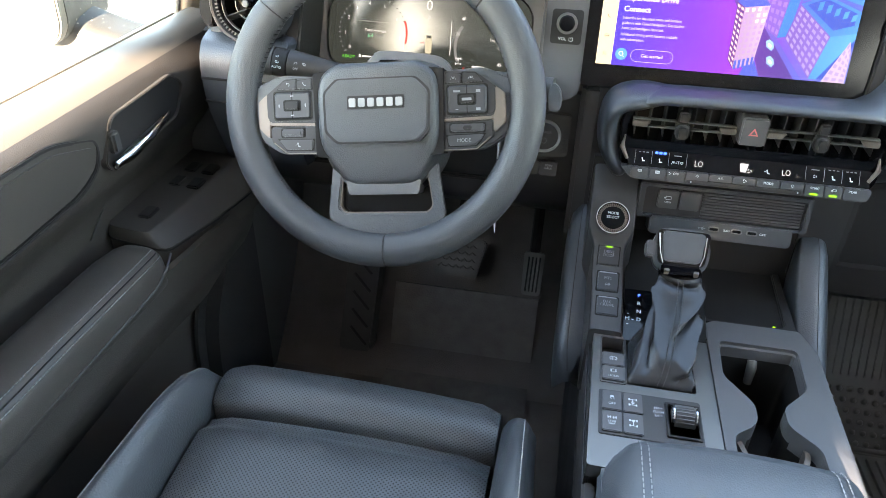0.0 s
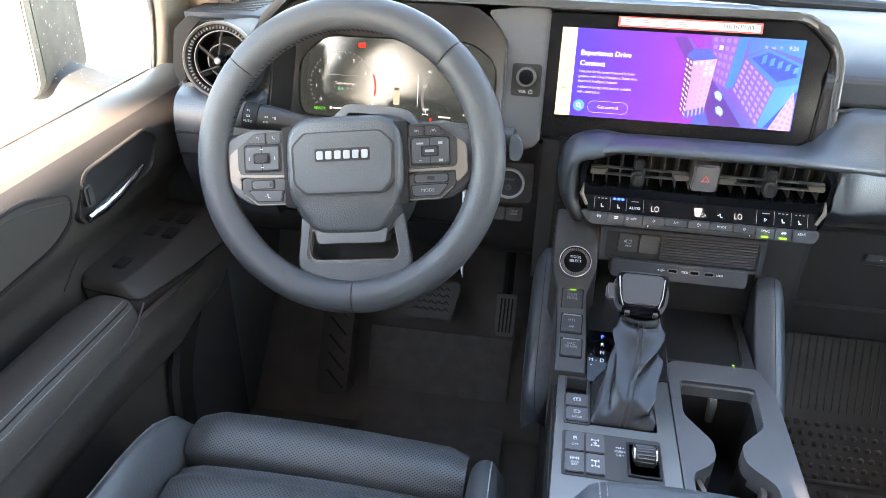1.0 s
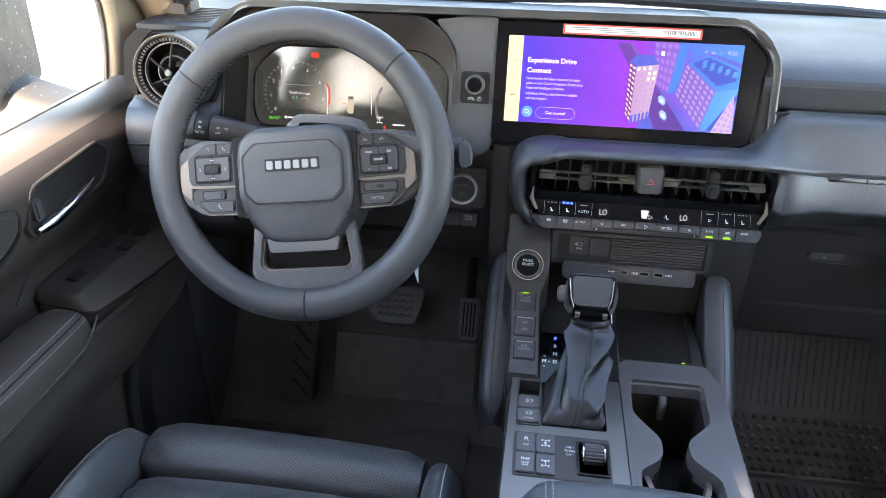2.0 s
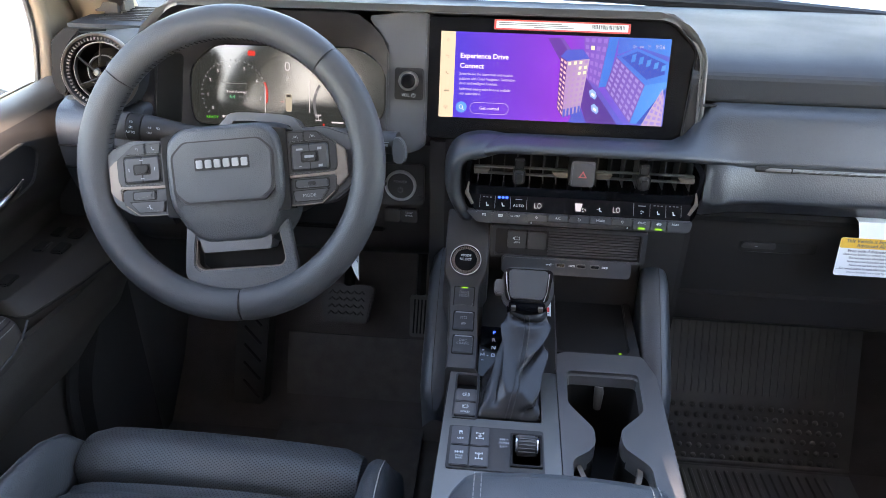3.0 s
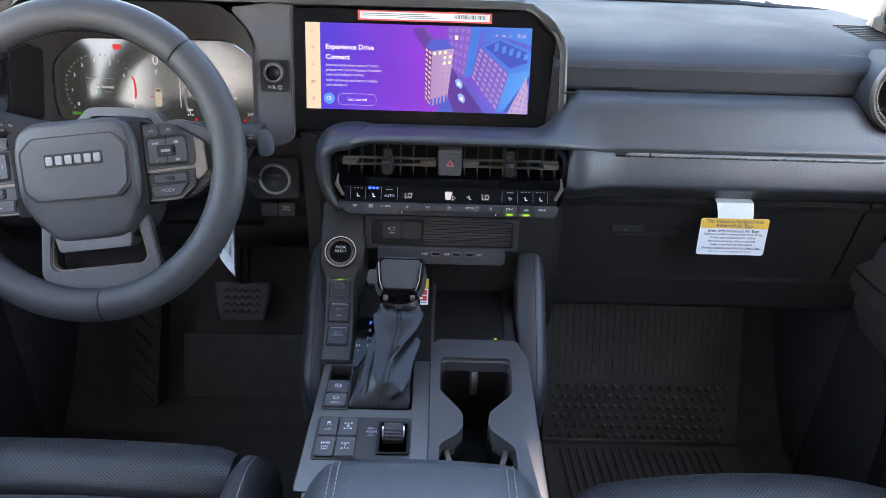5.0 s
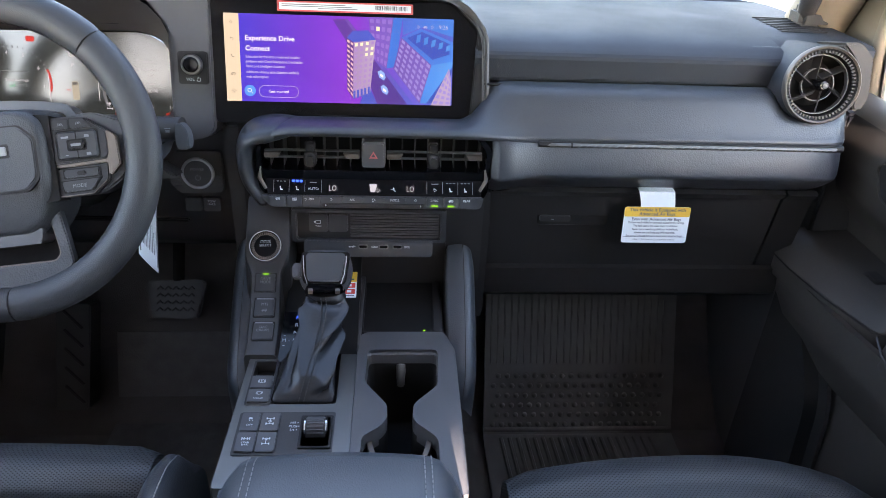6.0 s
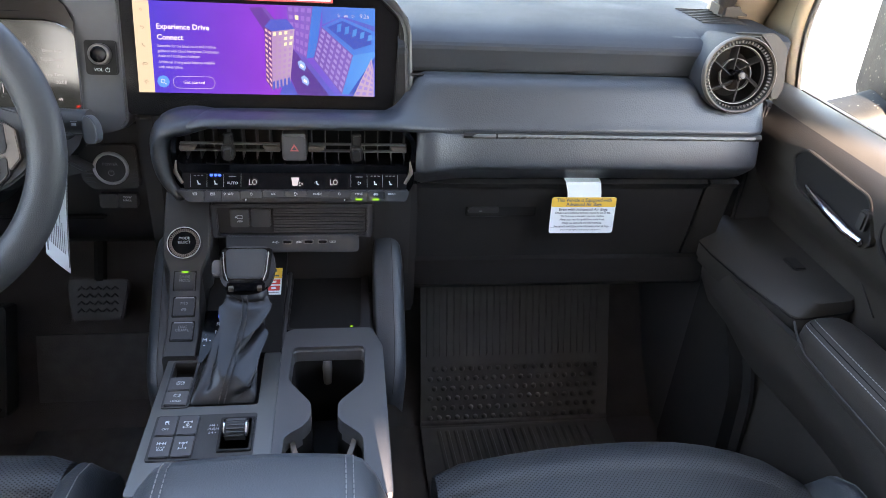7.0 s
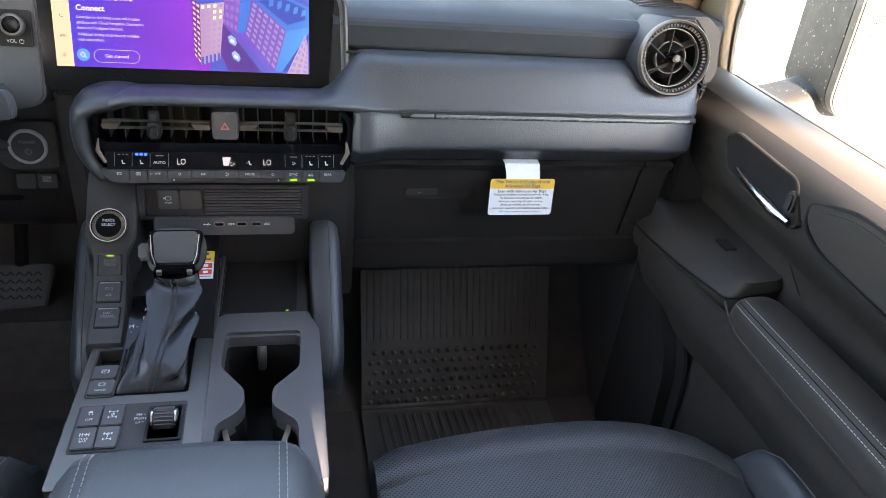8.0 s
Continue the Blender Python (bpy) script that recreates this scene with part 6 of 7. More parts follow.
# ---- mode column left of the gear lever ----
mode = thing("drive_mode_panel", "dark drive mode panel with round selector knob", "control panel", (-0.12, -0.06, 0.45))
cl = curve([(0.045, 0.566), (0.012, 0.536), (-0.020, 0.503), (-0.050, 0.472), (-0.085, 0.449), (-0.120, 0.434), (-0.140, 0.428)], 5)


def half_width(y):
    return 0.0275 - 0.0095 * smooth((-0.018 - y) / 0.022)


rows = []
for y, z in cl:
    w = half_width(y)
    cx = -0.1185 + 0.004 * smooth((-0.02 - y) / 0.10)
    rows.append([(cx - w - 0.004, y - 0.002, z - 0.10), (cx - w - 0.002, y, z - 0.005), (cx - w, y, z - 0.001), (cx - w + 0.004, y, z), (cx + w - 0.004, y, z), (cx + w, y, z - 0.001), (cx + w + 0.002, y, z - 0.005), (cx + w + 0.004, y - 0.002, z - 0.10)])
b = loft(rows)
b.faces.new([v for v in b.verts][-8:])
part("panel", b, M["hard"], mode, "dark sloping panel", angle=20)


def on_column(s):
    """A pose on the column's face, s from the knob (0) to the foot (1)."""
    k = s * (len(cl) - 1)
    i = min(int(k), len(cl) - 2)
    t = k - i
    y, z = (cl[i][j] * (1 - t) + cl[i + 1][j] * t for j in (0, 1))
    cx = -0.1185 + 0.004 * smooth((-0.02 - y) / 0.10)
    return plane((cx, y, z), (1, 0, 0), (0, cl[i][0] - cl[i + 1][0], cl[i][1] - cl[i + 1][1]))


kmx = on_column(0.300)
part("selector_ring", lathe([(0.0215, 0.0), (0.0215, 0.011), (0.0209, 0.0128), (0.0199, 0.0128), (0.0195, 0.010)], 40, kmx), M["chrome"], mode, "polished selector ring")
b = bmesh.new()
for k in range(44):
    a_ = 2 * math.pi * k / 44
    prism([(-0.0007, 0.0), (0.0007, 0.0), (0.0007, 0.0036), (-0.0007, 0.0036)], 0.0095, 0.0118, kmx @ pose(0, 0, 0, 0, 0, math.degrees(a_)) @ Matrix.Translation((0, 0.0150, 0)), bm=b)
tagged(part("knurl", b, M["silver"], mode, "fine bright knurling"), kind="stuff")
part("selector_cap", lathe([(0.0197, 0.0095), (0.0135, 0.0105), (0.0, 0.0105)], 32, kmx), M["strip"], mode, "gloss black knob face")
lettering("MODE\nSELECT", 0.0049, kmx @ Matrix.Translation((0, 0.0034, 0.0107)), M["white"], mode, line=1.1)
for s, w in ((0.485, "DRIVE\nMODE"), (0.622, "MTS"), (0.765, "DAC\nCRAWL")):
    bmx = on_column(s)
    bt = part("mode_button", prism(rrect(0.0255, 0.0255, 0.002), -0.002, 0.0020, bmx, bevel=0.0009), M["mode"], mode)
    part("button_gap", prism(rrect(0.0285, 0.0290, 0.002), -0.002, 0.0006, bmx), M["well"], bt)
    lettering(w, 0.0054, bmx @ Matrix.Translation((0, 0.003 if "\n" in w else 0.004, 0.0020)), M["dim"], bt, line=0.85, squeeze=0.9)
    if w == "MTS":
        icon(0, -0.004, "car", bmx @ Matrix.Translation((0, 0, 0.0020)), M["dim"], bt, 0.8)
    bw = 0.004 if w[1] == "R" else 0.011
    part("button_bar", prism([(-bw, 0.0112), (bw, 0.0112), (bw, 0.0128), (-bw, 0.0128)], 0.0, 0.0022, bmx), M["dim"] if w[0] != "D" or w[1] == "A" else M["green_led"], bt)

# ---- gear lever, boot and console switches ----
gear = thing("gear_lever", "black gear lever with stitched leather boot", "gear lever", (-0.055, -0.17, 0.42))
base = rounded([(-0.090, -0.220), (-0.017, -0.220), (-0.020, -0.150), (-0.030, -0.130), (-0.072, -0.130), (-0.088, -0.150)], 0.006, 3)
NB = 120
bp = start_at(resample(base, NB), radians(-90))
cb, ct = Vector((-0.053, -0.176)), Vector((-0.0355, -0.088))


def fold(a, h, f):
    """Height of one sharp leather fold at a place on the boot: round it (a) and up it (h), in metres along the skin."""
    a0, h0, a1, h1, amp, wide = f
    p, q, d = Vector((a * 0.20, h * 0.11)), Vector((a0 * 0.20, h0 * 0.11)), Vector(((a1 - a0) * 0.20, (h1 - h0) * 0.11))
    t = min(1.0, max(0.0, (p - q).dot(d) / d.dot(d)))
    return (0.95 if amp > 0 else 2.1) * amp * math.exp(-(p - q - d * t).length / (0.8 * wide)) * (1 - 0.35 * t)


FOLDS = [(-0.26, 0.72, -0.03, 0.22, 0.0085, 0.008), (-0.24, 0.50, -0.09, 0.14, -0.0070, 0.007), (0.26, 0.74, 0.03, 0.50, 0.0070, 0.007),
         (0.25, 0.58, 0.03, 0.36, -0.0070, 0.006), (0.26, 0.46, 0.05, 0.14, 0.0085, 0.008), (0.22, 0.24, 0.07, 0.06, -0.0060, 0.006),
         (0.03, 0.24, 0.15, 0.03, 0.0060, 0.006), (-0.20, 0.90, 0.20, 0.84, -0.0035, 0.005), (-0.40, 0.60, -0.22, 0.30, 0.006, 0.008), (0.42, 0.62, 0.26, 0.30, 0.006, 0.008)]
rows = []
for h in np.linspace(0, 1, 56):
    z = 0.4215 + 0.070 * h ** 0.85
    c = cb.lerp(ct, smooth(h) * 0.70 + 0.30 * h) + Vector((0.006 * math.sin(math.pi * h), 0))
    env = min(1.0, h / 0.08) * min(1.0, (1.0 - h) / 0.08)
    row = []
    for i, (x, y) in enumerate(bp):
        p = Vector((x, y)) - cb
        u = p.normalized()
        top = Vector((u.x * 0.0255, u.y * 0.0175))
        q = (p * (1 - 0.10 * smooth(h * 1.6))).lerp(top, smooth(h * 1.75) ** 0.80)
        a_ = i / NB if i <= NB / 2 else i / NB - 1
        d = env * (sum(fold(a_, h, f) for f in FOLDS) + 0.0012 * math.exp(-abs(a_) * 0.20 / 0.004))
        row.append((c.x + q.x + u.x * d, c.y + q.y + u.y * d, z + 0.30 * d))
    rows.append(row)
part("boot", loft(rows, closed=True), M["boot"], gear, "creased black leather boot", angle=50)
for off in (-0.0030, 0.0030):
    line = [(r[0][0] + off, r[0][1] - 0.0012, r[0][2] + 0.0012) for r in rows]
    stitches(line, gear, M["darkthread"], 0.0028, 0.0012, 0.0009)
M["knob"] = material("knob_leather", (0.044, 0.046, 0.050), 0.42, grain=0.2, grain_scale=900, kind='LEATHER', stain=0.05)
KN = plane((-0.036, -0.070, 0.506), (1, 0, 0), (0, 0.70, 0.714))
kb = rounded([(-0.028, -0.024), (0.028, -0.024), (0.036, 0.002), (0.030, 0.030), (-0.028, 0.030), (-0.036, 0.002)], 0.012, 4)
part("knob", prism(kb, -0.020, 0.008, KN, bevel=0.008, segments=4), M["knob"], gear, "leather-wrapped shift knob")
kf = rounded([(-0.022, -0.014), (0.022, -0.014), (0.027, 0.024), (-0.025, 0.024)], 0.006, 3)
part("knob_band", prism([(x * 1.22, y * 1.12 - 0.001) for x, y in kf], 0.002, 0.0090, KN, bevel=0.001), M["piano"], gear, "gloss black inlay")
part("knob_inset", prism(kf, 0.004, 0.0115, KN, bevel=0.003), M["knob"], gear)
for s in (-1, 1):
    part("knob_accent", tube([KN @ Vector((s * 0.0275, 0.020, 0.0095)), KN @ Vector((s * 0.0255, -0.004, 0.0105)), KN @ Vector((s * 0.0215, -0.0165, 0.0095))], 0.0010, n=6), M["chrome"], gear, "gloss knob accent")
part("release_button", prism(rrect(0.012, 0.020, 0.004, 3, -0.036, 0.002), -0.012, 0.004, KN, bevel=0.003), M["hard2"], gear)
part("neck_ring", prism(rrect(0.046, 0.016, 0.006, 3), -0.004, 0.004, plane((-0.0355, -0.0905, 0.4945), (1, 0, 0), (0, 1, 0.2)), bevel=0.002), M["piano"], gear, "gloss black collar with bright ends")
for s in (-1, 1):
    part("collar_light", prism(rrect(0.006, 0.004, 0.001, 2, s * 0.017, -0.0065), -0.001, 0.0055, plane((-0.0355, -0.0905, 0.4945), (1, 0, 0), (0, 1, 0.2))), M["silver"], gear)

gate = thing("gear_indicator", "gloss black gear position strip with lit letters", "gear indicator", (-0.07, -0.1, 0.43))
GM = plane((-0.0755, -0.104, 0.4302), (1, 0, 0), (0, 1, 0.277))
part("surround", loft([[(-0.092, y, 0.4217 + (y + 0.13) * 0.277) for y in (-0.13, -0.05, 0.05)], [(0.006, y, 0.4217 + (y + 0.13) * 0.277) for y in (-0.13, -0.05, 0.05)]], thick=0.012), M["well"], gate, "dark sloping surround")
part("strip", prism(rrect(0.034, 0.080, 0.003), -0.01, 0.0, GM), M["piano"], gate)
for k, ch in enumerate("PRND"):
    lettering(ch, 0.0078, GM @ Matrix.Translation((0.001, 0.030 - 0.0125 * k, 0)), M["blue_led"] if ch == "P" else M["white"], gate)
lettering("M -", 0.0078, GM @ Matrix.Translation((-0.0105, -0.0075, 0)), M["white"], gate)
bars([(-0.0125, 0.0005, 0.0025, 0.0008), (-0.0125, -0.0155, 0.0025, 0.0008)], GM, M["white"], gate)


def console_button(name, x, y, w, h, marks_, parent, z=CZ + 0.0006, mat="hard2"):
    bt = part(name, prism(rrect(w, h, 0.002, 2, x, y), -0.006, 0.0022, Matrix.Translation((0, 0, z)), bevel=0.0008), M[mat], parent)
    for kind, dx, dy, sc in marks_:
        m = Matrix.Translation((x + dx, y + dy, z + 0.0022))
        if kind.isupper():
            lettering(kind.replace("_", "\n"), sc, m, M["white"], bt, line=0.85)
        else:
            icon(0, 0, kind, m, M["white"], bt, sc)
    return bt


brake = thing("parking_brake_switches", "two dark square parking brake switches", "switch", (-0.105, -0.18, 0.42))
part("tray", ring_prism(rrect(0.030, 0.080, 0.003, 4, -0.1045, -0.184), rrect(0.026, 0.076, 0.002, 4, -0.1045, -0.184), -0.017, 0.0012, TOP), M["hard"], brake)
part("tray_floor", prism(rrect(0.027, 0.077, 0.002, 4, -0.1045, -0.184), -0.018, -0.0155, TOP), M["well"], brake)
console_button("switch", -0.1045, -0.1850, 0.0255, 0.0225, [("park", 0, 0, 0.8)], brake)
console_button("switch", -0.1045, -0.2090, 0.0255, 0.0225, [("hold", 0, 0.003, 0.7), ("HOLD", 0, -0.006, 0.0042)], brake)
terrain = thing("terrain_switches", "dark plate with four drive buttons and a range dial", "switch panel", (-0.07, -0.27, 0.42))
part("plate", prism(rrect(0.1075, 0.066, 0.003, 3, -0.0665, -0.2690), -0.01, 0.0012, TOP, bevel=0.0006), M["hard"], terrain)
for x, y, mk in ((-0.1065, -0.2540, [("skid", 0, 0.003, 0.85), ("OFF", 0, -0.006, 0.0044)]), (-0.0845, -0.2540, [("axle", 0, 0, 0.96)]),
                 (-0.1065, -0.2845, [("sway", 0, 0.004, 0.8), ("STAB_BAR", 0, -0.0035, 0.0038)]), (-0.0845, -0.2845, [("axle", 0, 0, 0.9)])):
    console_button("button", x, y, 0.0205, 0.029, mk, terrain, CZ + 0.0018)
lettering("H4 •\nPUSH\nL4 •", 0.0050, TOP @ Matrix.Translation((-0.0575, -0.2600, 0.0014)), M["white"], terrain, line=1.1)
dial = part("range_dial", ring_prism(rrect(0.036, 0.050, 0.002, 4, -0.0325, -0.2690), rrect(0.030, 0.044, 0.002, 4, -0.0325, -0.2690), -0.008, 0.0035, TOP, bevel=0.0006), M["dark"], terrain, "framed range dial")
part("dial_floor", prism(rrect(0.031, 0.045, 0.002, 4, -0.0325, -0.2690), -0.003, 0.0012, TOP), M["dark"], dial)
part("dial_roller", lathe([(0.0, -0.0125), (0.0105, -0.0125), (0.012, -0.011), (0.012, 0.011), (0.0105, 0.0125), (0.0, 0.0125)], 24, plane((-0.0325, -0.2655, 0.4245), (0, 1, 0), (0, 0, 1))), M["hard"], dial, "knurled black roller")
for k in range(9):
    a_ = radians(20 + 17.5 * k)
    part("roller_rib", box(-0.0415, -0.0235, -0.2655 + 0.0122 * math.cos(a_) - 0.0007, -0.2655 + 0.0122 * math.cos(a_) + 0.0007, 0.4245 + 0.0122 * math.sin(a_) - 0.0006, 0.4245 + 0.0122 * math.sin(a_) + 0.0006), M["hard2"], dial)
for s in (-1, 1):
    part("roller_cap", lathe([(0.009, 0.0), (0.0125, 0.0008), (0.0125, 0.0024), (0.009, 0.003)], 24, plane((-0.0325 + s * 0.0115 - 0.0015, -0.2655, 0.4245), (0, 1, 0), (0, 0, 1))), M["chrome"], dial, "bright roller edge")

# ---- charging tray, cup holder fittings, bolsters, armrest ----
tray = thing("charging_tray", "black rubber wireless charging tray with green light", "phone tray", (0.06, 0.0, 0.42))
CT = plane((0.0595, 0.005, 0.4185), (1, 0, 0), (0, 1, 0.02))
part("mat", prism(rounded([(-0.048, -0.083), (0.046, -0.083), (0.052, 0.085), (-0.046, 0.085)], 0.006, 3), -0.012, 0.0, CT, bevel=0.001), M["well"], tray, "smooth black mat")
o = rounded([(-0.052, -0.090), (0.060, -0.090), (0.060, 0.11), (-0.052, 0.11)], 0.006, 3)
i = rounded([(-0.048, -0.083), (0.046, -0.083), (0.052, 0.085), (-0.046, 0.085)], 0.006, 3)
part("rim", ring_prism(o, i, -0.012, 0.003, CT, bevel=0.0015), M["dark"], tray)
part("slot", box(0.012, 0.108, 0.094, 0.098, 0.424, 0.4285, bevel=0.001), M["hard"], tray, "narrow raised slot edge")
part("status_light", prism(rrect(0.0035, 0.002, 0.0006, 1, 0.0345, -0.080), 0.0, 0.001, CT), M["green_led"], tray, "tiny green light")
part("divider", tube([(0.0065, -0.125, 0.4205), (0.0065, -0.05, 0.4225), (0.008, 0.04, 0.428)], 0.0035, n=8), M["hard"], tray)
part("side_clip", box(-0.002, 0.006, 0.0, 0.03, 0.42, 0.436, bevel=0.002), M["hard2"], tray)
for name, ps in (("cup_clip", [(0.0625, -0.1305, 0.405), (0.0625, -0.1355, 0.398), (0.0625, -0.1365, 0.375)]),):
    q = solo(name, tube(ps, [0.0055, 0.0062, 0.005], n=10), M["satin"], "grey sprung cup holder clip in the well", "cup clip")
for s in (-1, 1):
    pts = curve([(0.060 + s * 0.034, -0.268, 0.396), (0.060 + s * 0.031, -0.284, 0.399), (0.060 + s * 0.025, -0.300, 0.396), (0.060 + s * 0.018, -0.312, 0.386)], 4)
    solo("cup_clip", tube([(x, y, z) for x, y, z in pts], 0.0035, n=8, shape=[(0.8, 3.4), (-0.8, 3.4), (-0.8, -3.4), (0.8, -3.4)]), M["silver"], "grey sprung cup holder clip in the well", "cup clip")


def knee_bolster(sx, x):
    rows = []
    for k in np.linspace(0, 1, 12):
        y, z = 0.058 - 0.180 * k, 0.488 - 0.155 * k
        e = math.sqrt(max(0.05, 1 - abs(2 * k - 1) ** 6))
        sec = [(-0.020, -0.06), (-0.021, 0.010), (-0.012, 0.020), (0.006, 0.021), (0.019, 0.012), (0.023, -0.01), (0.021, -0.07)]
        rows.append([(x + sx * a_ * e, y, z + c * e) for a_, c in curve(sec, 3)])
    t = thing("knee_bolster", "padded slate vinyl knee bolster on the console side", "knee bolster", (x, -0.03, 0.34), "knee bolsters")
    part("pad", loft(rows, caps=True), M["soft"], t, angle=70)
    part("seam", tube([(r[9][0], r[9][1], r[9][2] + 0.0) for r in rows], 0.0005, n=5), M["dark"], t, "sunken dark seam")
    return t


knee_bolster(1, 0.146)
knee_bolster(-1, -0.150)
arm = thing("armrest", "slate leather centre armrest with double stitching", "armrest", (0, -0.55, 0.42))
rows = []
xsx = list(np.linspace(-1, 1, 21))
for y, dz, w in ((-0.338, -0.040, 0.118), (-0.333, -0.018, 0.120), (-0.338, -0.004, 0.122), (-0.352, 0.003, 0.123), (-0.40, 0.006, 0.124), (-0.50, 0.008, 0.124), (-0.62, 0.008, 0.124), (-0.82, 0.006, 0.124)):
    rows.append([(0.002 + w * k, y - 0.012 * k * k - 0.03 * max(0, abs(k) - 0.75), 0.467 + dz - 0.045 * max(0, (abs(k) - 0.72) / 0.28) ** 2.2) for k in xsx])
part("lid", loft(rows, thick=-0.03), M["armskin"], arm, "padded leather lid", angle=80)
for s, dx in ((-1, 0.0), (-1, 0.007), (1, 0.0), (1, 0.007)):
    ln = [(0.002 + s * (0.082 + dx), y - 0.012 * 0.5, 0.4685 + dz - 0.045 * max(0, ((0.082 + dx) / 0.123 - 0.72) / 0.28) ** 2.2) for y, dz in ((-0.334, -0.020), (-0.339, -0.004), (-0.352, 0.003), (-0.40, 0.006), (-0.50, 0.008))]
    stitches(ln, arm, M["thread"], 0.0042, 0.0022, 0.0007)
part("bin", box(-0.118, 0.120, -0.82, -0.352, 0.38, 0.44, bevel=0.006), M["hard2"], arm)

M["pedal"] = material("pedal_rubber", (0.052, 0.050, 0.048), 0.5, grain=0.4, grain_scale=500, stain=0.3, stain_scale=30)
# ---- foot wells ----
def floor_mat(x0, x1, label, dy=0.0, grp="floor mats", ribbed=True):
    t = thing("floor_mat", label, "floor mat", ((x0 + x1) / 2, 0.15, -0.05), grp)
    line = [(-0.18, -0.050), (0.170, -0.052), (0.200, -0.050), (0.213, -0.030), (0.238, 0.030), (0.258, 0.072), (0.275, 0.105), (0.315, 0.190), (0.335, 0.235)]
    if not ribbed:
        line = line[:7]
    part("sheet", loft([[(x, y - 0.004, z + 0.004) for y, z in line] for x in np.linspace(x0, x1, 6)], thick=0.006), M["rubber" if ribbed else "matte"], t, "black moulded rubber sheet", angle=30)
    up = Vector((0, 0.04, 0.085)).normalized()
    for k in range(int((x1 - x0 - 0.02) / 0.0135) if ribbed else 0):
        x = x0 + 0.012 + k * 0.0135
        b = tube([(x, 0.262, 0.084), (x, 0.278, 0.115), (x, 0.315, 0.195), (x, 0.333, 0.235)], 0.0045, n=6, up=(1, 0, 0))
        part("rib", b, M["rubber"], t)
    dot = None
    for r in range(6 if ribbed else 0):
        for c in range(int((x1 - x0 - 0.03) / 0.0185)):
            x = x0 + 0.018 + c * 0.0185 + (0.009 if r % 2 else 0)
            f = (r + 0.5) / 6
            y, z = 0.209 + 0.047 * f, -0.040 + 0.112 * f
            m = plane((x, y - 0.009, z + 0.004), (1, 0, 0), (0, 0.38, 0.925))
            if dot is None:
                me = finish(lathe([(0.0058, 0.0), (0.0052, 0.0022), (0.003, 0.0040), (0.0, 0.0046)], 8), M["rubber"], "stud", 60)
                dot = me
            ob = new("stud", dot)
            ob.parent = t
            ob.matrix_basis = Matrix.Translation(-t.location) @ m
    part("ridge", tube([(x0, 0.205, -0.041), (x1, 0.205, -0.041)], 0.007, n=10), M["matte"], t, "raised edge ridge")
    for k in range(int((x1 - x0 - 0.06) / 0.017) if ribbed else 0):
        x = x0 + 0.05 + k * 0.017
        part("floor_rib", tube([(x, -0.10, -0.047), (x - 0.015, 0.185, -0.047)], 0.0045, n=6), M["rubber"], t)
    t.location.y += dy
    return t


floor_mat(0.236, 0.625, "black ribbed rubber passenger floor mat with studs")
floor_mat(-0.50, -0.205, "black rubber driver floor mat dulled by dried mud", 0.06, ribbed=False)
fr = thing("foot_rest", "black plastic foot rest with slanted dark bars painting recessed slits", "foot rest", (-0.55, 0.26, 0.08))
FM = plane((-0.552, 0.235, 0.10), (1, 0, 0), (0, 0.42, 0.90))
part("pad", prism(rounded([(-0.034, -0.085), (0.028, -0.085), (0.036, 0.12), (-0.028, 0.12)], 0.008, 3), -0.05, 0.0, FM, bevel=0.004), M["hard"], fr)
# dark bars paint the shade of recessed grip lines
for k in range(5):
    y = -0.055 + 0.036 * k
    part("grip_rib", tube([FM @ Vector((-0.014, y + 0.018, 0.0)), FM @ Vector((0.020, y - 0.016, 0.0))], 0.0032, n=8), M["dark"], fr)
bp_ = thing("brake_pedal", "dark rubber brake pedal with chevron tread", "pedal", (-0.374, 0.34, 0.19))
BM = plane((-0.3745, 0.338, 0.185), (1, 0, 0), (0, 0.55, 0.83))
part("pad", prism(rounded([(-0.044, -0.038), (0.044, -0.038), (0.057, 0.030), (0.050, 0.038), (-0.050, 0.038), (-0.057, 0.030)], 0.006, 3), -0.012, 0.006, BM, bevel=0.003), M["pedal"], bp_)
for r in range(4):
    for c in range(5):
        y, x = -0.020 + 0.014 * r, -0.030 + 0.015 * c
        part("tread", tube([BM @ Vector((x - 0.006, y - 0.003, 0.006)), BM @ Vector((x, y + 0.003, 0.006)), BM @ Vector((x + 0.006, y - 0.003, 0.006))], 0.0018, n=5), M["dark"], bp_)
part("arm", tube([BM @ Vector((0, 0.02, -0.01)), (-0.37, 0.40, 0.30), (-0.37, 0.42, 0.45)], 0.012, n=8), M["dark"], bp_)
ac = thing("accelerator_pedal", "tall black accelerator pedal with ribbed pad", "pedal", (-0.222, 0.32, 0.19))
XM = plane((-0.2225, 0.305, 0.188), (1, 0, 0), (0, 0.40, 0.92))
part("pad", prism(rounded([(-0.017, -0.042), (0.019, -0.042), (0.021, 0.042), (-0.019, 0.042)], 0.006, 3), -0.012, 0.004, XM, bevel=0.003), M["rubber"], ac)
for k in (-0.010, -0.003, 0.004, 0.011):
    part("tread", tube([XM @ Vector((k, -0.034, 0.004)), XM @ Vector((k + 0.001, 0.034, 0.004))], 0.0016, n=5), M["dark"], ac)
part("arm", tube([XM @ Vector((0, 0.02, -0.01)), (-0.222, 0.37, 0.30), (-0.222, 0.40, 0.42)], 0.010, n=8), M["dark"], ac)

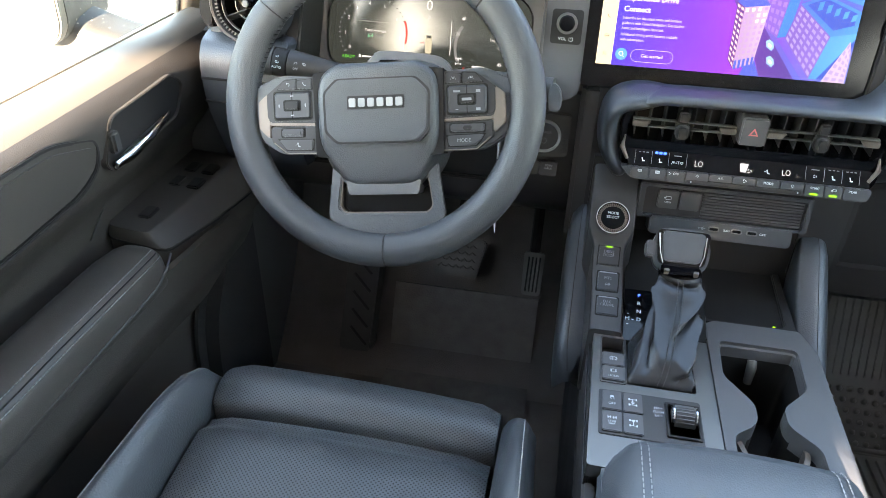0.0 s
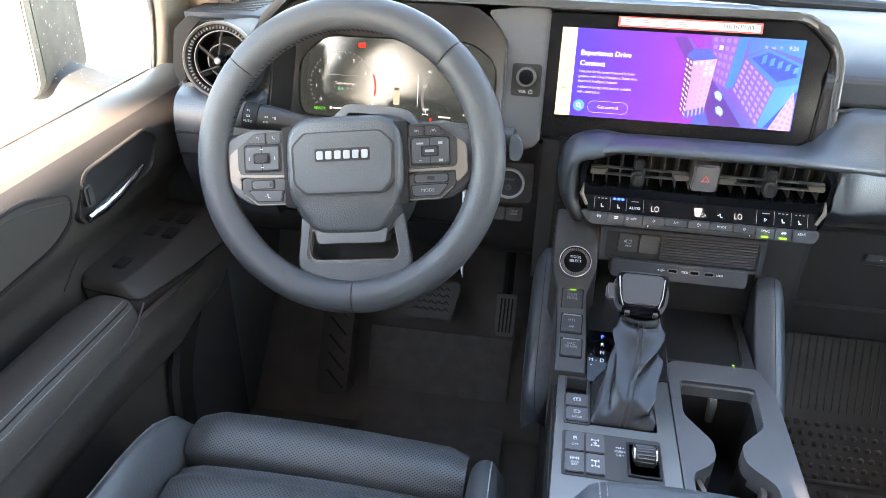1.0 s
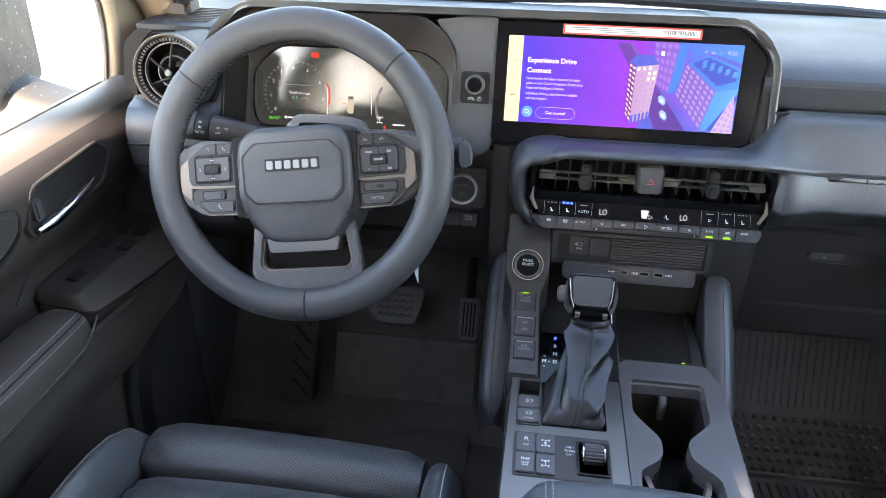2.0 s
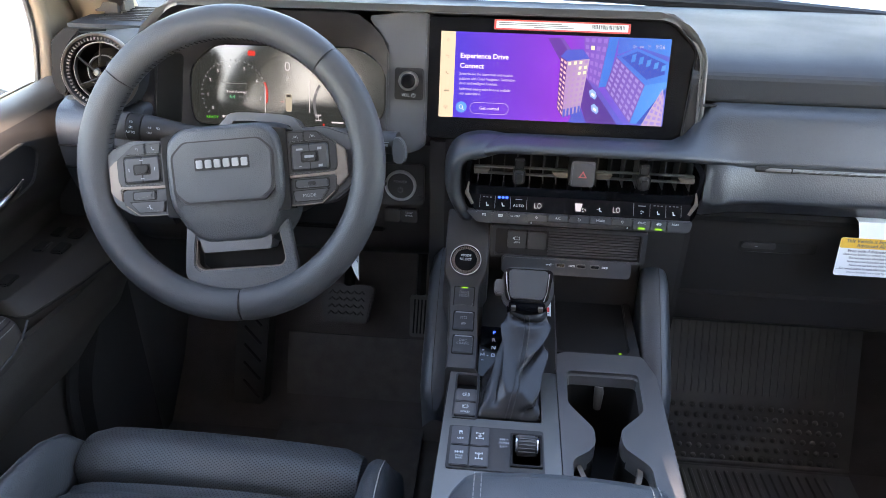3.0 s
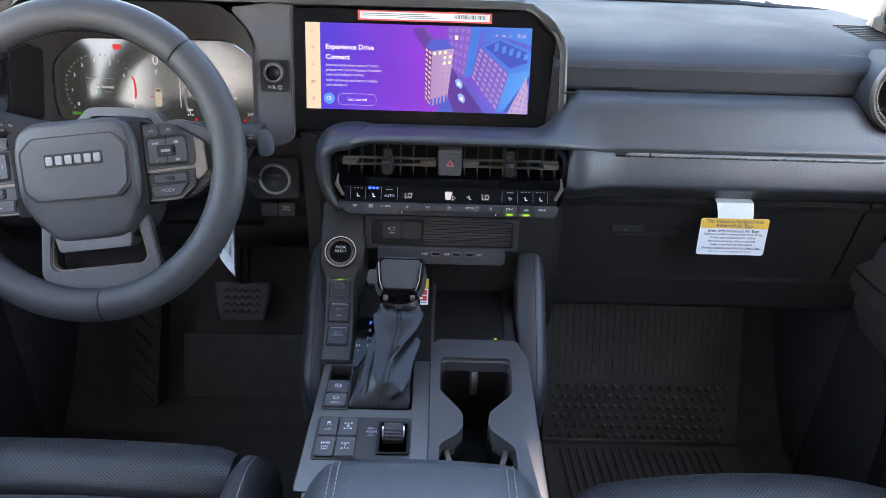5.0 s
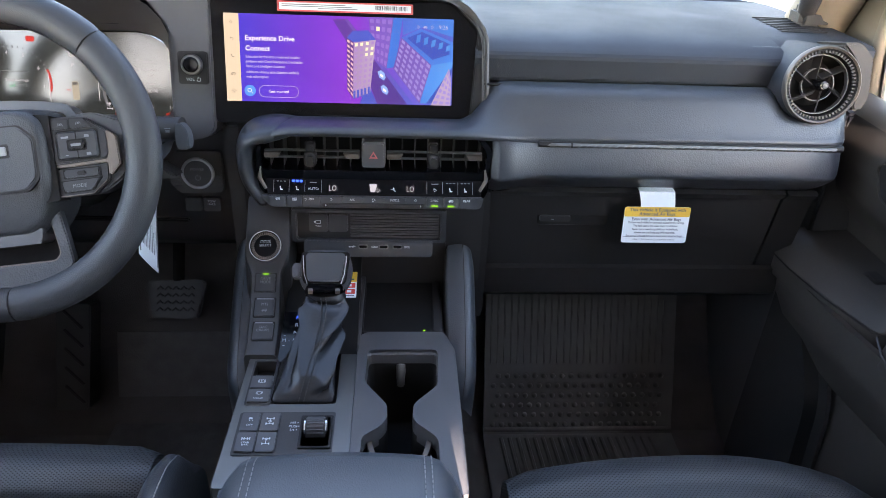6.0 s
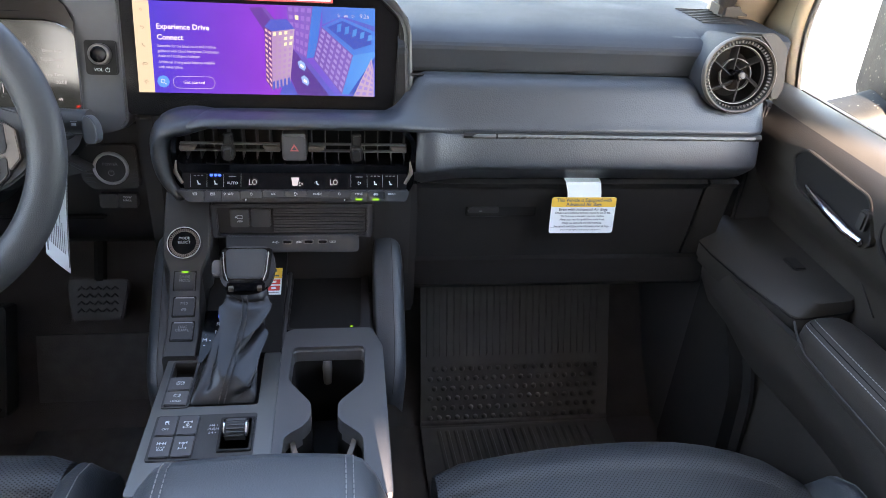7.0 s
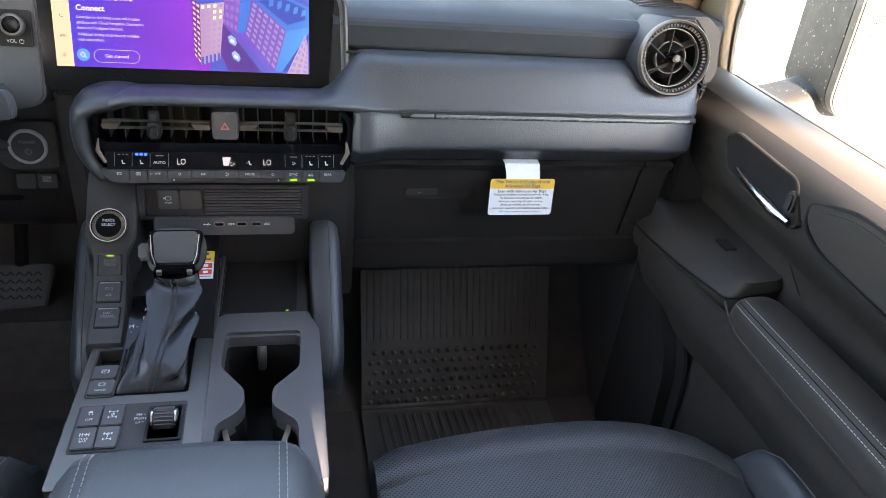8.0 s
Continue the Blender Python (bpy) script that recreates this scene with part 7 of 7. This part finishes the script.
# ---- tags and stickers ----
tag = thing("airbag_tag", "white and yellow airbag notice card hanging on the glove box", "notice card", (0.42, 0.02, 0.54))
AG = plane((0.4215, 0.016, 0.535), (1, 0, 0), (0, 0.14, 0.99)) @ Matrix.Diagonal((0.945, 0.96, 1, 1))
part("card", prism(rrect(0.100, 0.056, 0.004), -0.0006, 0.0, AG), M["paper"], tag, "white printed card")
part("header", prism(rounded([(-0.050, 0.013), (0.050, 0.013), (0.050, 0.028), (-0.050, 0.028)], 0.003, 2), 0.0, 0.0003, AG), M["yellow"], tag, "yellow card header")
part("strap", loft([[AG @ Vector((-0.026, 0.024, -0.001)), AG @ Vector((-0.026, 0.034, -0.003)), Vector((0.393, 0.027, 0.582)), Vector((0.393, 0.050, 0.584))], [AG @ Vector((0.026, 0.024, -0.001)), AG @ Vector((0.026, 0.034, -0.003)), Vector((0.444, 0.027, 0.582)), Vector((0.444, 0.050, 0.584))]], thick=0.0005), M["paper"], tag)
lettering("This Vehicle is Equipped with\nAdvanced Air Bags", 0.0072, AG @ Matrix.Translation((0, 0.0205, 0.0003)), M["ink"], tag, line=0.9, bold=0.0001)
lettering("Even with Advanced Air Bags", 0.0064, AG @ Matrix.Translation((0, 0.0092, 0.0)), M["ink"], tag, bold=0.0001)
lettering("Children can be killed or seriously injured by the air bag.\nThe back seat is the safest place for children.\nNever put a rear-facing child seat in the front.\nAlways use seat belts and child restraints.\nSee owner's manual for more information about air bags.", 0.0047, AG @ Matrix.Translation((0, -0.0065, 0)), M["ink"], tag, squeeze=0.80, line=1.12, bold=0.00008)
bars([(0, -0.0185, 0.096, 0.0004)], AG, M["ink"], tag, "rule")
lettering("Not to be removed except by owner.", 0.0042, AG @ Matrix.Translation((0, -0.0225, 0)), M["ink"], tag)

slip = thing("paper_slip", "white curled paper slip hanging beside the steering column", "paper slip", (-0.29, 0.05, 0.5))
e1, e2 = Vector((0, 0.615, 0.789)), Vector((0, -0.680, 0.733))


def on_slip(a, b, lift=0.0):
    """A point of the hanging sheet, a along its long edge and b across it, with a slight curl."""
    return Vector((-0.270 + lift - 0.010 * math.sin(9 * a) + 0.05 * b * b / 0.09, -0.006, 0.463)) + e1 * a + e2 * b


part("sheet", loft([[on_slip(a, b) for b in np.linspace(0, 0.095, 6)] for a in np.linspace(0, 0.165, 10)], thick=0.0004), M["paper"], slip, angle=80)
b = bmesh.new()
for b0, a0, a1 in ((0.006, 0.006, 0.15), (0.089, 0.006, 0.05)):
    tube([on_slip(a, b0, 0.0009) for a in np.linspace(a0, a1, 8)], 0.0007, n=4, bm=b)
for k in range(9):
    tube([on_slip(a, 0.020 + 0.0075 * k, 0.0009) for a in np.linspace(0.02, 0.05 + 0.008 * (k % 3), 5)], 0.0004, n=4, bm=b)
part("print", b, M["dim"], slip)

ws = thing("warning_sticker", "yellow and white warning sticker behind the gear lever", "sticker", (-0.009, -0.018, 0.453))
YM = plane((-0.009, -0.018, 0.4542), (1, 0, 0), (0, 1, 0.277))
part("sheet", prism(rrect(0.020, 0.047, 0.001), -0.0012, 0.0, YM), M["paper"], ws)
part("header", prism(rrect(0.020, 0.019, 0.001, 2, 0, 0.014), 0.0, 0.0003, YM), M["yellow"], ws, "yellow warning header")
bars([(0, 0.0185, 0.006, 0.005), (0, 0.009, 0.012, 0.0026)], YM, M["ink"], ws)
for y in (-0.002, -0.013):
    part("picture", prism(rrect(0.016, 0.0085, 0.001, 2, 0, y), 0.0, 0.0003, YM), M["red"], ws, "small red pictogram")
    bars([(0, y, 0.006, 0.004)], YM, M["paper"], ws)
bars([(0, -0.0205, 0.014, 0.0012)], YM, M["ink"], ws)

sk = thing("barcode_label", "white barcode label with red border on the screen bezel", "label", (-0.012, 0.088, 0.805))
LM = SM @ Matrix.Translation((-0.012, 0.1195, 0.0))
part("label", prism(rrect(0.172, 0.0125, 0.0006, 1), -0.0004, 0.0003, LM), material("label_border", (0.72, 0.09, 0.08), 0.5), sk, "red label border")
part("field", prism(rrect(0.1665, 0.0088, 0.0004, 1), 0.0003, 0.0005, LM), M["paper"], sk, "white label field")
random.seed(4)
rows, x = [], 0.038
while x < 0.079:
    w = random.choice((0.0005, 0.0008, 0.0012))
    rows.append((x, 0.0006, w, 0.0050))
    x += w + random.choice((0.0005, 0.0008))
bars(rows, LM @ Matrix.Translation((0, 0, 0.0003)), M["ink"], sk, "barcode")
bars([(-0.040, 0.0022, 0.080, 0.0010), (-0.036, 0.0, 0.088, 0.0009), (-0.010, -0.0022, 0.050, 0.0009)], LM @ Matrix.Translation((0, 0, 0.0003)), M["dim"], sk, "small_print")


# ---- what the displays show ----
def flat(pts, z, mat, parent, name, m):
    b = bmesh.new()
    b.faces.new([b.verts.new((x, y, z)) for x, y in pts])
    b.transform(m)
    return part(name, b, mat, parent)


def field(name, c0, c1, strength, x0, x1, y0=0.0, y1=0.0):
    """A lit colour field that shades from c0 to c1 across the display."""
    m = glow(name, c0, strength)
    n, l = m.node_tree.nodes, m.node_tree.links
    p = n["Principled BSDF"]
    co = n.new("ShaderNodeTexCoord")
    sp = n.new("ShaderNodeSeparateXYZ")
    l.new(co.outputs["Object"], sp.inputs[0])
    r = n.new("ShaderNodeMapRange")
    r.inputs[1].default_value, r.inputs[2].default_value = x0, x1
    l.new(sp.outputs[0], r.inputs[0])
    mx = n.new("ShaderNodeMix")
    mx.data_type = 'RGBA'
    mx.inputs[6].default_value, mx.inputs[7].default_value = (*c0, 1), (*c1, 1)
    l.new(r.outputs[0], mx.inputs[0])
    ns = n.new("ShaderNodeTexNoise")
    ns.inputs["Scale"].default_value = 12
    l.new(co.outputs["Object"], ns.inputs["Vector"])
    m2 = n.new("ShaderNodeMix")
    m2.data_type = 'RGBA'
    m2.blend_type = 'MULTIPLY'
    m2.inputs[0].default_value = 0.35
    l.new(mx.outputs[2], m2.inputs[6])
    l.new(ns.outputs[0], m2.inputs[7])
    l.new(m2.outputs[2], p.inputs["Emission Color"])
    return m


G = SCREEN_GAIN
mats = dict(
    bg=field("violet_field", (0.075, 0.045, 0.60), (0.235, 0.040, 0.60), 1.40 * G, -0.14, 0.00),
    side=glow("cream_bar", (0.80, 0.70, 0.50), 1.05 * G),
    text=glow("white_text", (0.92, 0.90, 1.0), 1.15 * G),
    pale=glow("pale_text", (0.66, 0.62, 0.92), 0.95 * G),
    blue=glow("button_blue", (0.08, 0.30, 0.90), 1.2 * G),
    tower=field("tower_side", (0.50, 0.36, 0.66), (0.58, 0.48, 0.72), 1.0 * G, 0.0, 0.03),
    tower2=glow("tower_shade", (0.16, 0.05, 0.30), 0.9 * G),
    pink=glow("window_pink", (0.80, 0.55, 0.62), 1.0 * G),
    lit=glow("window_lit", (0.90, 0.85, 0.60), 1.1 * G),
    block=field("block_blue", (0.08, 0.12, 0.62), (0.06, 0.26, 0.85), 1.2 * G, 0.03, 0.12),
    block2=field("block_roof", (0.05, 0.20, 0.75), (0.08, 0.35, 0.90), 1.2 * G, 0.06, 0.12),
    block3=field("block_violet", (0.20, 0.11, 0.52), (0.22, 0.15, 0.60), 1.1 * G, 0.04, 0.11),
    pane=glow("block_pane", (0.34, 0.28, 0.74), 1.0 * G),
    road=field("road_violet", (0.13, 0.05, 0.36), (0.08, 0.05, 0.30), 1.2 * G, 0.0, 0.08),
    haze=field("city_haze", (0.235, 0.045, 0.60), (0.09, 0.13, 0.60), 1.35 * G, 0.0, 0.10),
    deep=glow("deep_blue", (0.05, 0.10, 0.52), 1.0 * G),
    kerb=field("kerb_blue", (0.20, 0.10, 0.55), (0.10, 0.14, 0.70), 1.1 * G, 0.0, 0.08),
    far=field("far_violet", (0.24, 0.09, 0.60), (0.22, 0.14, 0.62), 1.1 * G, 0.0, 0.05),
    farpane=glow("far_pane", (0.30, 0.18, 0.68), 1.0 * G),
    towerpane=glow("tower_pane", (0.42, 0.28, 0.62), 1.0 * G),
    mark=glow("bar_symbol", (0.30, 0.26, 0.20), 0.8 * G),
    carp=glow("small_car", (0.25, 0.45, 0.90), 1.1 * G),
)
img = [o for o in display.children if o.name.startswith("panel_image")][0]
img.data.materials.clear()
img.data.materials.append(mats["bg"])
X0, X1 = -0.1655, 0.1265


def px(u, v):
    """Fractions of the lit area, from its lower left corner."""
    return X0 + u * (X1 - X0), v * 0.109


def shape(pts, lay, mat, name="graphic"):
    return flat([px(u, v) for u, v in pts], 0.0003 + 0.00008 * lay, mats[mat], img, name, SM)


shape([(0.065, 0), (0.0, 0), (0.0, 1), (0.065, 1)], 1, "side", "side_bar")
shape([(0.57, 1), (1.0, 1), (1.0, 0), (0.66, 0), (0.60, 0.4)], 1, "haze", "far_city")


def quad(c, u0, v0, u1, v1):
    """A cell of a building face given by its four corners: lower left, lower right, upper right, upper left."""
    a, b_, d, e = (Vector(q) for q in c)

    def at(u, v):
        q = a.lerp(b_, u).lerp(e.lerp(d, u), v)
        return (q.x, q.y)
    return [at(u0, v0), at(u1, v0), at(u1, v1), at(u0, v1)]


def facade(c, rows_, cols, lay, wall_, pane_, name, lit=(), fill=(0.62, 0.55)):
    shape(c, lay, wall_, name)
    for r in range(rows_):
        for q in range(cols):
            u, v = (q + 0.5) / cols, (r + 0.5) / rows_
            shape(quad(c, u - fill[0] / 2 / cols, v - fill[1] / 2 / rows_, u + fill[0] / 2 / cols, v + fill[1] / 2 / rows_), lay + 1, "lit" if (r, q) in lit else pane_, "lit_window")


# avenue with its pale kerb and two small cars
shape([(0.47, 0.96), (0.52, 0.97), (0.80, 0.0), (0.665, 0.0), (0.60, 0.42)], 2, "road", "road")
shape([(0.52, 0.97), (0.535, 0.97), (0.83, 0.0), (0.80, 0.0)], 3, "kerb", "kerb")
shape([(0.585, 0.0), (0.665, 0.0), (0.63, 0.20), (0.60, 0.10)], 3, "block", "forecourt")
# far blocks
facade([(0.645, 0.52), (0.705, 0.42), (0.735, 1.0), (0.625, 1.0)], 6, 4, 4, "far", "farpane", "far_block", lit={(4, 1)})
shape([(0.705, 0.42), (0.745, 0.44), (0.775, 1.0), (0.735, 1.0)], 4, "block2", "far_block_side")
shape([(0.775, 1.0), (1.0, 1.0), (1.0, 0.80), (0.86, 0.90), (0.775, 0.80)], 3, "block", "rear_block")
shape([(0.745, 0.44), (0.775, 0.80), (0.80, 0.74), (0.755, 0.36)], 3, "deep", "side_street")
# near block: front with rows of windows, deep blue roof with upright ribs, bright side
facade([(0.735, 0.42), (0.855, 0.02), (0.905, 0.47), (0.77, 0.78)], 7, 6, 5, "block3", "pane", "near_block")
shape([(0.77, 0.78), (0.855, 0.89), (1.0, 0.74), (1.0, 0.52), (0.905, 0.47)], 5, "block", "near_block_roof")
shape([(0.795, 0.775), (0.86, 0.85), (0.985, 0.72), (0.985, 0.60), (0.91, 0.535)], 6, "deep", "near_block_court")
for k in range(5):
    u = 0.835 + 0.033 * k
    shape([(u, 0.72 - 0.022 * k), (u + 0.018, 0.735 - 0.022 * k), (u + 0.022, 0.825 - 0.028 * k), (u + 0.004, 0.81 - 0.028 * k)], 7, "block2", "roof_rib")
shape([(0.855, 0.02), (0.925, 0.02), (1.0, 0.40), (1.0, 0.52), (0.905, 0.47)], 5, "block2", "near_block_side")
shape([(0.885, 0.02), (0.925, 0.02), (1.0, 0.40), (1.0, 0.46)], 6, "deep", "near_block_shade")
facade([(0.905, 0.0), (0.995, 0.0), (0.995, 0.30), (0.985, 0.44)], 6, 3, 7, "tower", "pane", "edge_block")
# tower with a dark lit flank, pale front and columns at its foot
facade([(0.530, 0.16), (0.556, 0.06), (0.560, 0.71), (0.530, 0.76)], 11, 2, 7, "tower2", "pink", "tower_side", fill=(0.70, 0.50))
facade([(0.556, 0.06), (0.632, 0.13), (0.657, 0.745), (0.560, 0.71)], 10, 4, 7, "tower", "towerpane", "tower", lit={(9, 0), (9, 1), (9, 2), (8, 2), (8, 3), (7, 3), (7, 2)}, fill=(0.5, 0.55))
shape([(0.530, 0.76), (0.556, 0.84), (0.625, 0.85), (0.657, 0.745), (0.560, 0.71)], 7, "block", "tower_roof")
for k in range(5):
    u = 0.558 + 0.016 * k
    shape([(u, 0.055 + 0.012 * k), (u + 0.009, 0.062 + 0.012 * k), (u + 0.009, 0.155 + 0.012 * k), (u, 0.148 + 0.012 * k)], 9, "block", "tower_column")
for u, v in ((0.672, 0.315), (0.685, 0.145)):
    shape([(u, v), (u + 0.022, v - 0.035), (u + 0.030, v + 0.0), (u + 0.024, v + 0.05), (u + 0.008, v + 0.085), (u - 0.006, v + 0.065)], 7, "carp", "toy_car")
    shape([(u + 0.004, v + 0.02), (u + 0.018, v - 0.005), (u + 0.020, v + 0.02), (u + 0.007, v + 0.045)], 8, "text", "toy_car_roof")
for v, k in ((0.90, "diamond"), (0.71, "back"), (0.52, "phone"), (0.32, "car"), (0.12, "lamp")):
    x, y = px(0.032, v)
    icon(x, y, k, SM @ Matrix.Translation((0, 0, 0.0005)), mats["mark"], img, 0.75)
x, y = px(0.088, 0.80)
TT = lambda u, v: SM @ Matrix.Translation((*px(u, v), 0.0005))
lettering("Experience Drive\nConnect", 0.0089, TT(0.088, 0.668), mats["text"], img, 'LEFT', line=1.42, bold=0.00018)
lettering("Subscribe for the latest route and location\nguidance with Cloud Navigation, Destination\nAssist and Intelligent Assistant.", 0.0047, TT(0.088, 0.462), mats["pale"], img, 'LEFT', line=1.27, squeeze=0.86, bold=0.00006)
lettering("Additional driving assist features available\nwith subscription.", 0.0047, TT(0.088, 0.313), mats["pale"], img, 'LEFT', line=1.27, squeeze=0.86, bold=0.00006)
bx, by = px(0.102, 0.125)
part("search_button", lathe([(0.0, 0.0006), (0.0072, 0.0006), (0.0072, 0.0)], 24, SM @ Matrix.Translation((bx, by, 0.0002))), mats["blue"], img, "round blue button")
bars([(bx + 0.0024, by - 0.0024, 0.0010, 0.0010), (bx + 0.0030, by - 0.0030, 0.0010, 0.0010)], SM @ Matrix.Translation((0, 0, 0.0006)), mats["text"], img, "search_handle")
part("search_mark", lathe([(0.0020, 0.0009), (0.0027, 0.0009)], 16, SM @ Matrix.Translation((bx - 0.0005, by + 0.0005, 0.0001))), mats["text"], img)
bx, by = px(0.228, 0.12)
part("start_button", ring_prism(rrect(0.051, 0.0150, 0.0074, 5), rrect(0.0500, 0.0140, 0.0069, 5), 0.0, 0.0006, SM @ Matrix.Translation((bx, by, 0.0001))), mats["pale"], img, "white outlined button")
lettering("Get started", 0.0056, SM @ Matrix.Translation((bx, by, 0.0004)), mats["text"], img)
lettering("9:26", 0.0070, TT(0.955, 0.905), mats["pale"], img)
for u, k in ((0.845, "lamp"), (0.875, "car"), (0.905, "fan")):
    xx, yy = px(u, 0.905)
    icon(xx, yy, k, SM @ Matrix.Translation((0, 0, 0.0005)), mats["pale"], img, 0.6)

dg = [o for o in cluster.children][0]
cm = dict(w=glow("gauge_white", (0.7, 0.72, 0.75), 1.0 * G), g=glow("gauge_green", (0.10, 0.65, 0.30), 0.8 * G), r=glow("gauge_red", (0.85, 0.04, 0.02), 0.8 * G), d=glow("gauge_grey", (0.3, 0.32, 0.34), 0.5 * G), gb=glow("ready_green", (0.10, 0.75, 0.04), 0.7 * G), cr=glow("car_cream", (0.75, 0.72, 0.55), 0.6 * G))


def ct(body, size, x, y, k, **kw):
    return lettering(body, size, CM @ Matrix.Translation((x, y, 0.0002)), cm[k], dg, **kw)


for i, a in enumerate((214, 184, 152, 126, 98, 66, 30, -8)):
    r = 0.040
    ct(str(i), 0.0068, -0.082 + r * 1.02 * math.cos(radians(a)), -0.012 + r * math.sin(radians(a)), "w")
for i in range(29):
    a0, a1 = (radians(215 - 225 * j / 28) for j in (i - 0.12, i + 0.12))
    b = bmesh.new()
    b.faces.new([b.verts.new((-0.082 + q * 1.02 * math.cos(a), -0.012 + q * math.sin(a), 0.0003)) for q, a in ((0.0465 if i % 4 == 0 else 0.048, a0), (0.050, a0), (0.050, a1), (0.0465 if i % 4 == 0 else 0.048, a1))])
    b.transform(CM)
    part("scale_tick", b, cm["d"], dg)
b = bmesh.new()
for i in range(12):
    a0, a1 = (radians(22 - 36 * j / 12) for j in (i, i + 1))
    b.faces.new([b.verts.new((-0.082 + q * 1.02 * math.cos(a), -0.012 + q * math.sin(a), 0.0004)) for q, a in ((0.0482, a0), (0.0508, a0), (0.0508, a1), (0.0482, a1))])
b.transform(CM)
part("red_zone", b, cm["r"], dg)
ct("READY", 0.0062, -0.117, -0.048, "gb")
ct("Total Average", 0.0056, -0.078, -0.009, "w")
ct("6.4", 0.0070, -0.085, -0.0165, "g")
ct("MPG", 0.0050, -0.070, -0.0165, "d")
bars([(-0.082, 0.003, 0.040, 0.0007), (-0.094, 0.0035, 0.010, 0.0012)], CM, cm["d"], dg, "average_bar")
ct("0", 0.0200, 0.0, 0.030, "w")
ct("P", 0.0085, 0.0, 0.0130, "w")
part("car_mark", prism(rrect(0.0095, 0.026, 0.0025, 3, 0.001, -0.022), 0.0, 0.0004, CM), cm["cr"], dg, "pale car symbol")
bars([(0.0012, -0.012, 0.006, 0.0030)], CM @ Matrix.Translation((0, 0, 0.0004)), M["dark"], dg, "car_window")
bars([(-0.0085, -0.021, 0.006, 0.0012), (-0.090, 0.0, 0.0, 0.0)][:1], CM, cm["r"], dg, "door_mark")
part("warning_mark", prism(rrect(0.0115, 0.0075, 0.002, 2, -0.054, 0.0475), 0.0, 0.0004, CM), cm["r"], dg, "red warning symbol")
bars([(-0.0345, -0.018, 0.0012, 0.040), (0.0330, -0.012, 0.0010, 0.046)], CM, cm["w"], dg, "divider")
for s, x, y in (("20", 0.043, -0.005), ("40", 0.050, 0.016), ("60", 0.066, 0.030), ("140", 0.134, -0.043), ("49", 0.105, -0.043)):
    ct(s, 0.0066, x, y, "w")
ct("Drive Info", 0.0058, 0.100, 0.021, "w")
ct("Trip Distance", 0.0058, 0.100, 0.010, "w")
ct("0.0", 0.0066, 0.108, 0.001, "w")
ct("Trip Time", 0.0058, 0.100, -0.010, "w")
ct("00:08", 0.0066, 0.108, -0.020, "w")
b = bmesh.new()
for i in range(10):
    a0, a1 = (radians(205 - 60 * j / 10) for j in (i, i + 1))
    b.faces.new([b.verts.new((0.088 + q * math.cos(a), -0.022 + q * math.sin(a), 0.0003)) for q, a in ((0.046, a0), (0.050, a0), (0.050, a1), (0.046, a1))])
b.transform(CM)
part("power_scale", b, cm["d"], dg)
icon(0.046, -0.042, "axle", CM, cm["w"], dg, 0.9)
bars([(0.054, -0.053, 0.003, 0.005), (0.128, -0.052, 0.008, 0.003)], CM, cm["r"], dg, "warning_mark")
bars([(0.075, -0.048, 0.018, 0.0022)], CM, cm["w"], dg, "fuel_bar")
bars([(-0.082, -0.046, 0.030, 0.0022), (-0.100, -0.046, 0.003, 0.004)], CM, cm["w"], dg, "charge_bar")
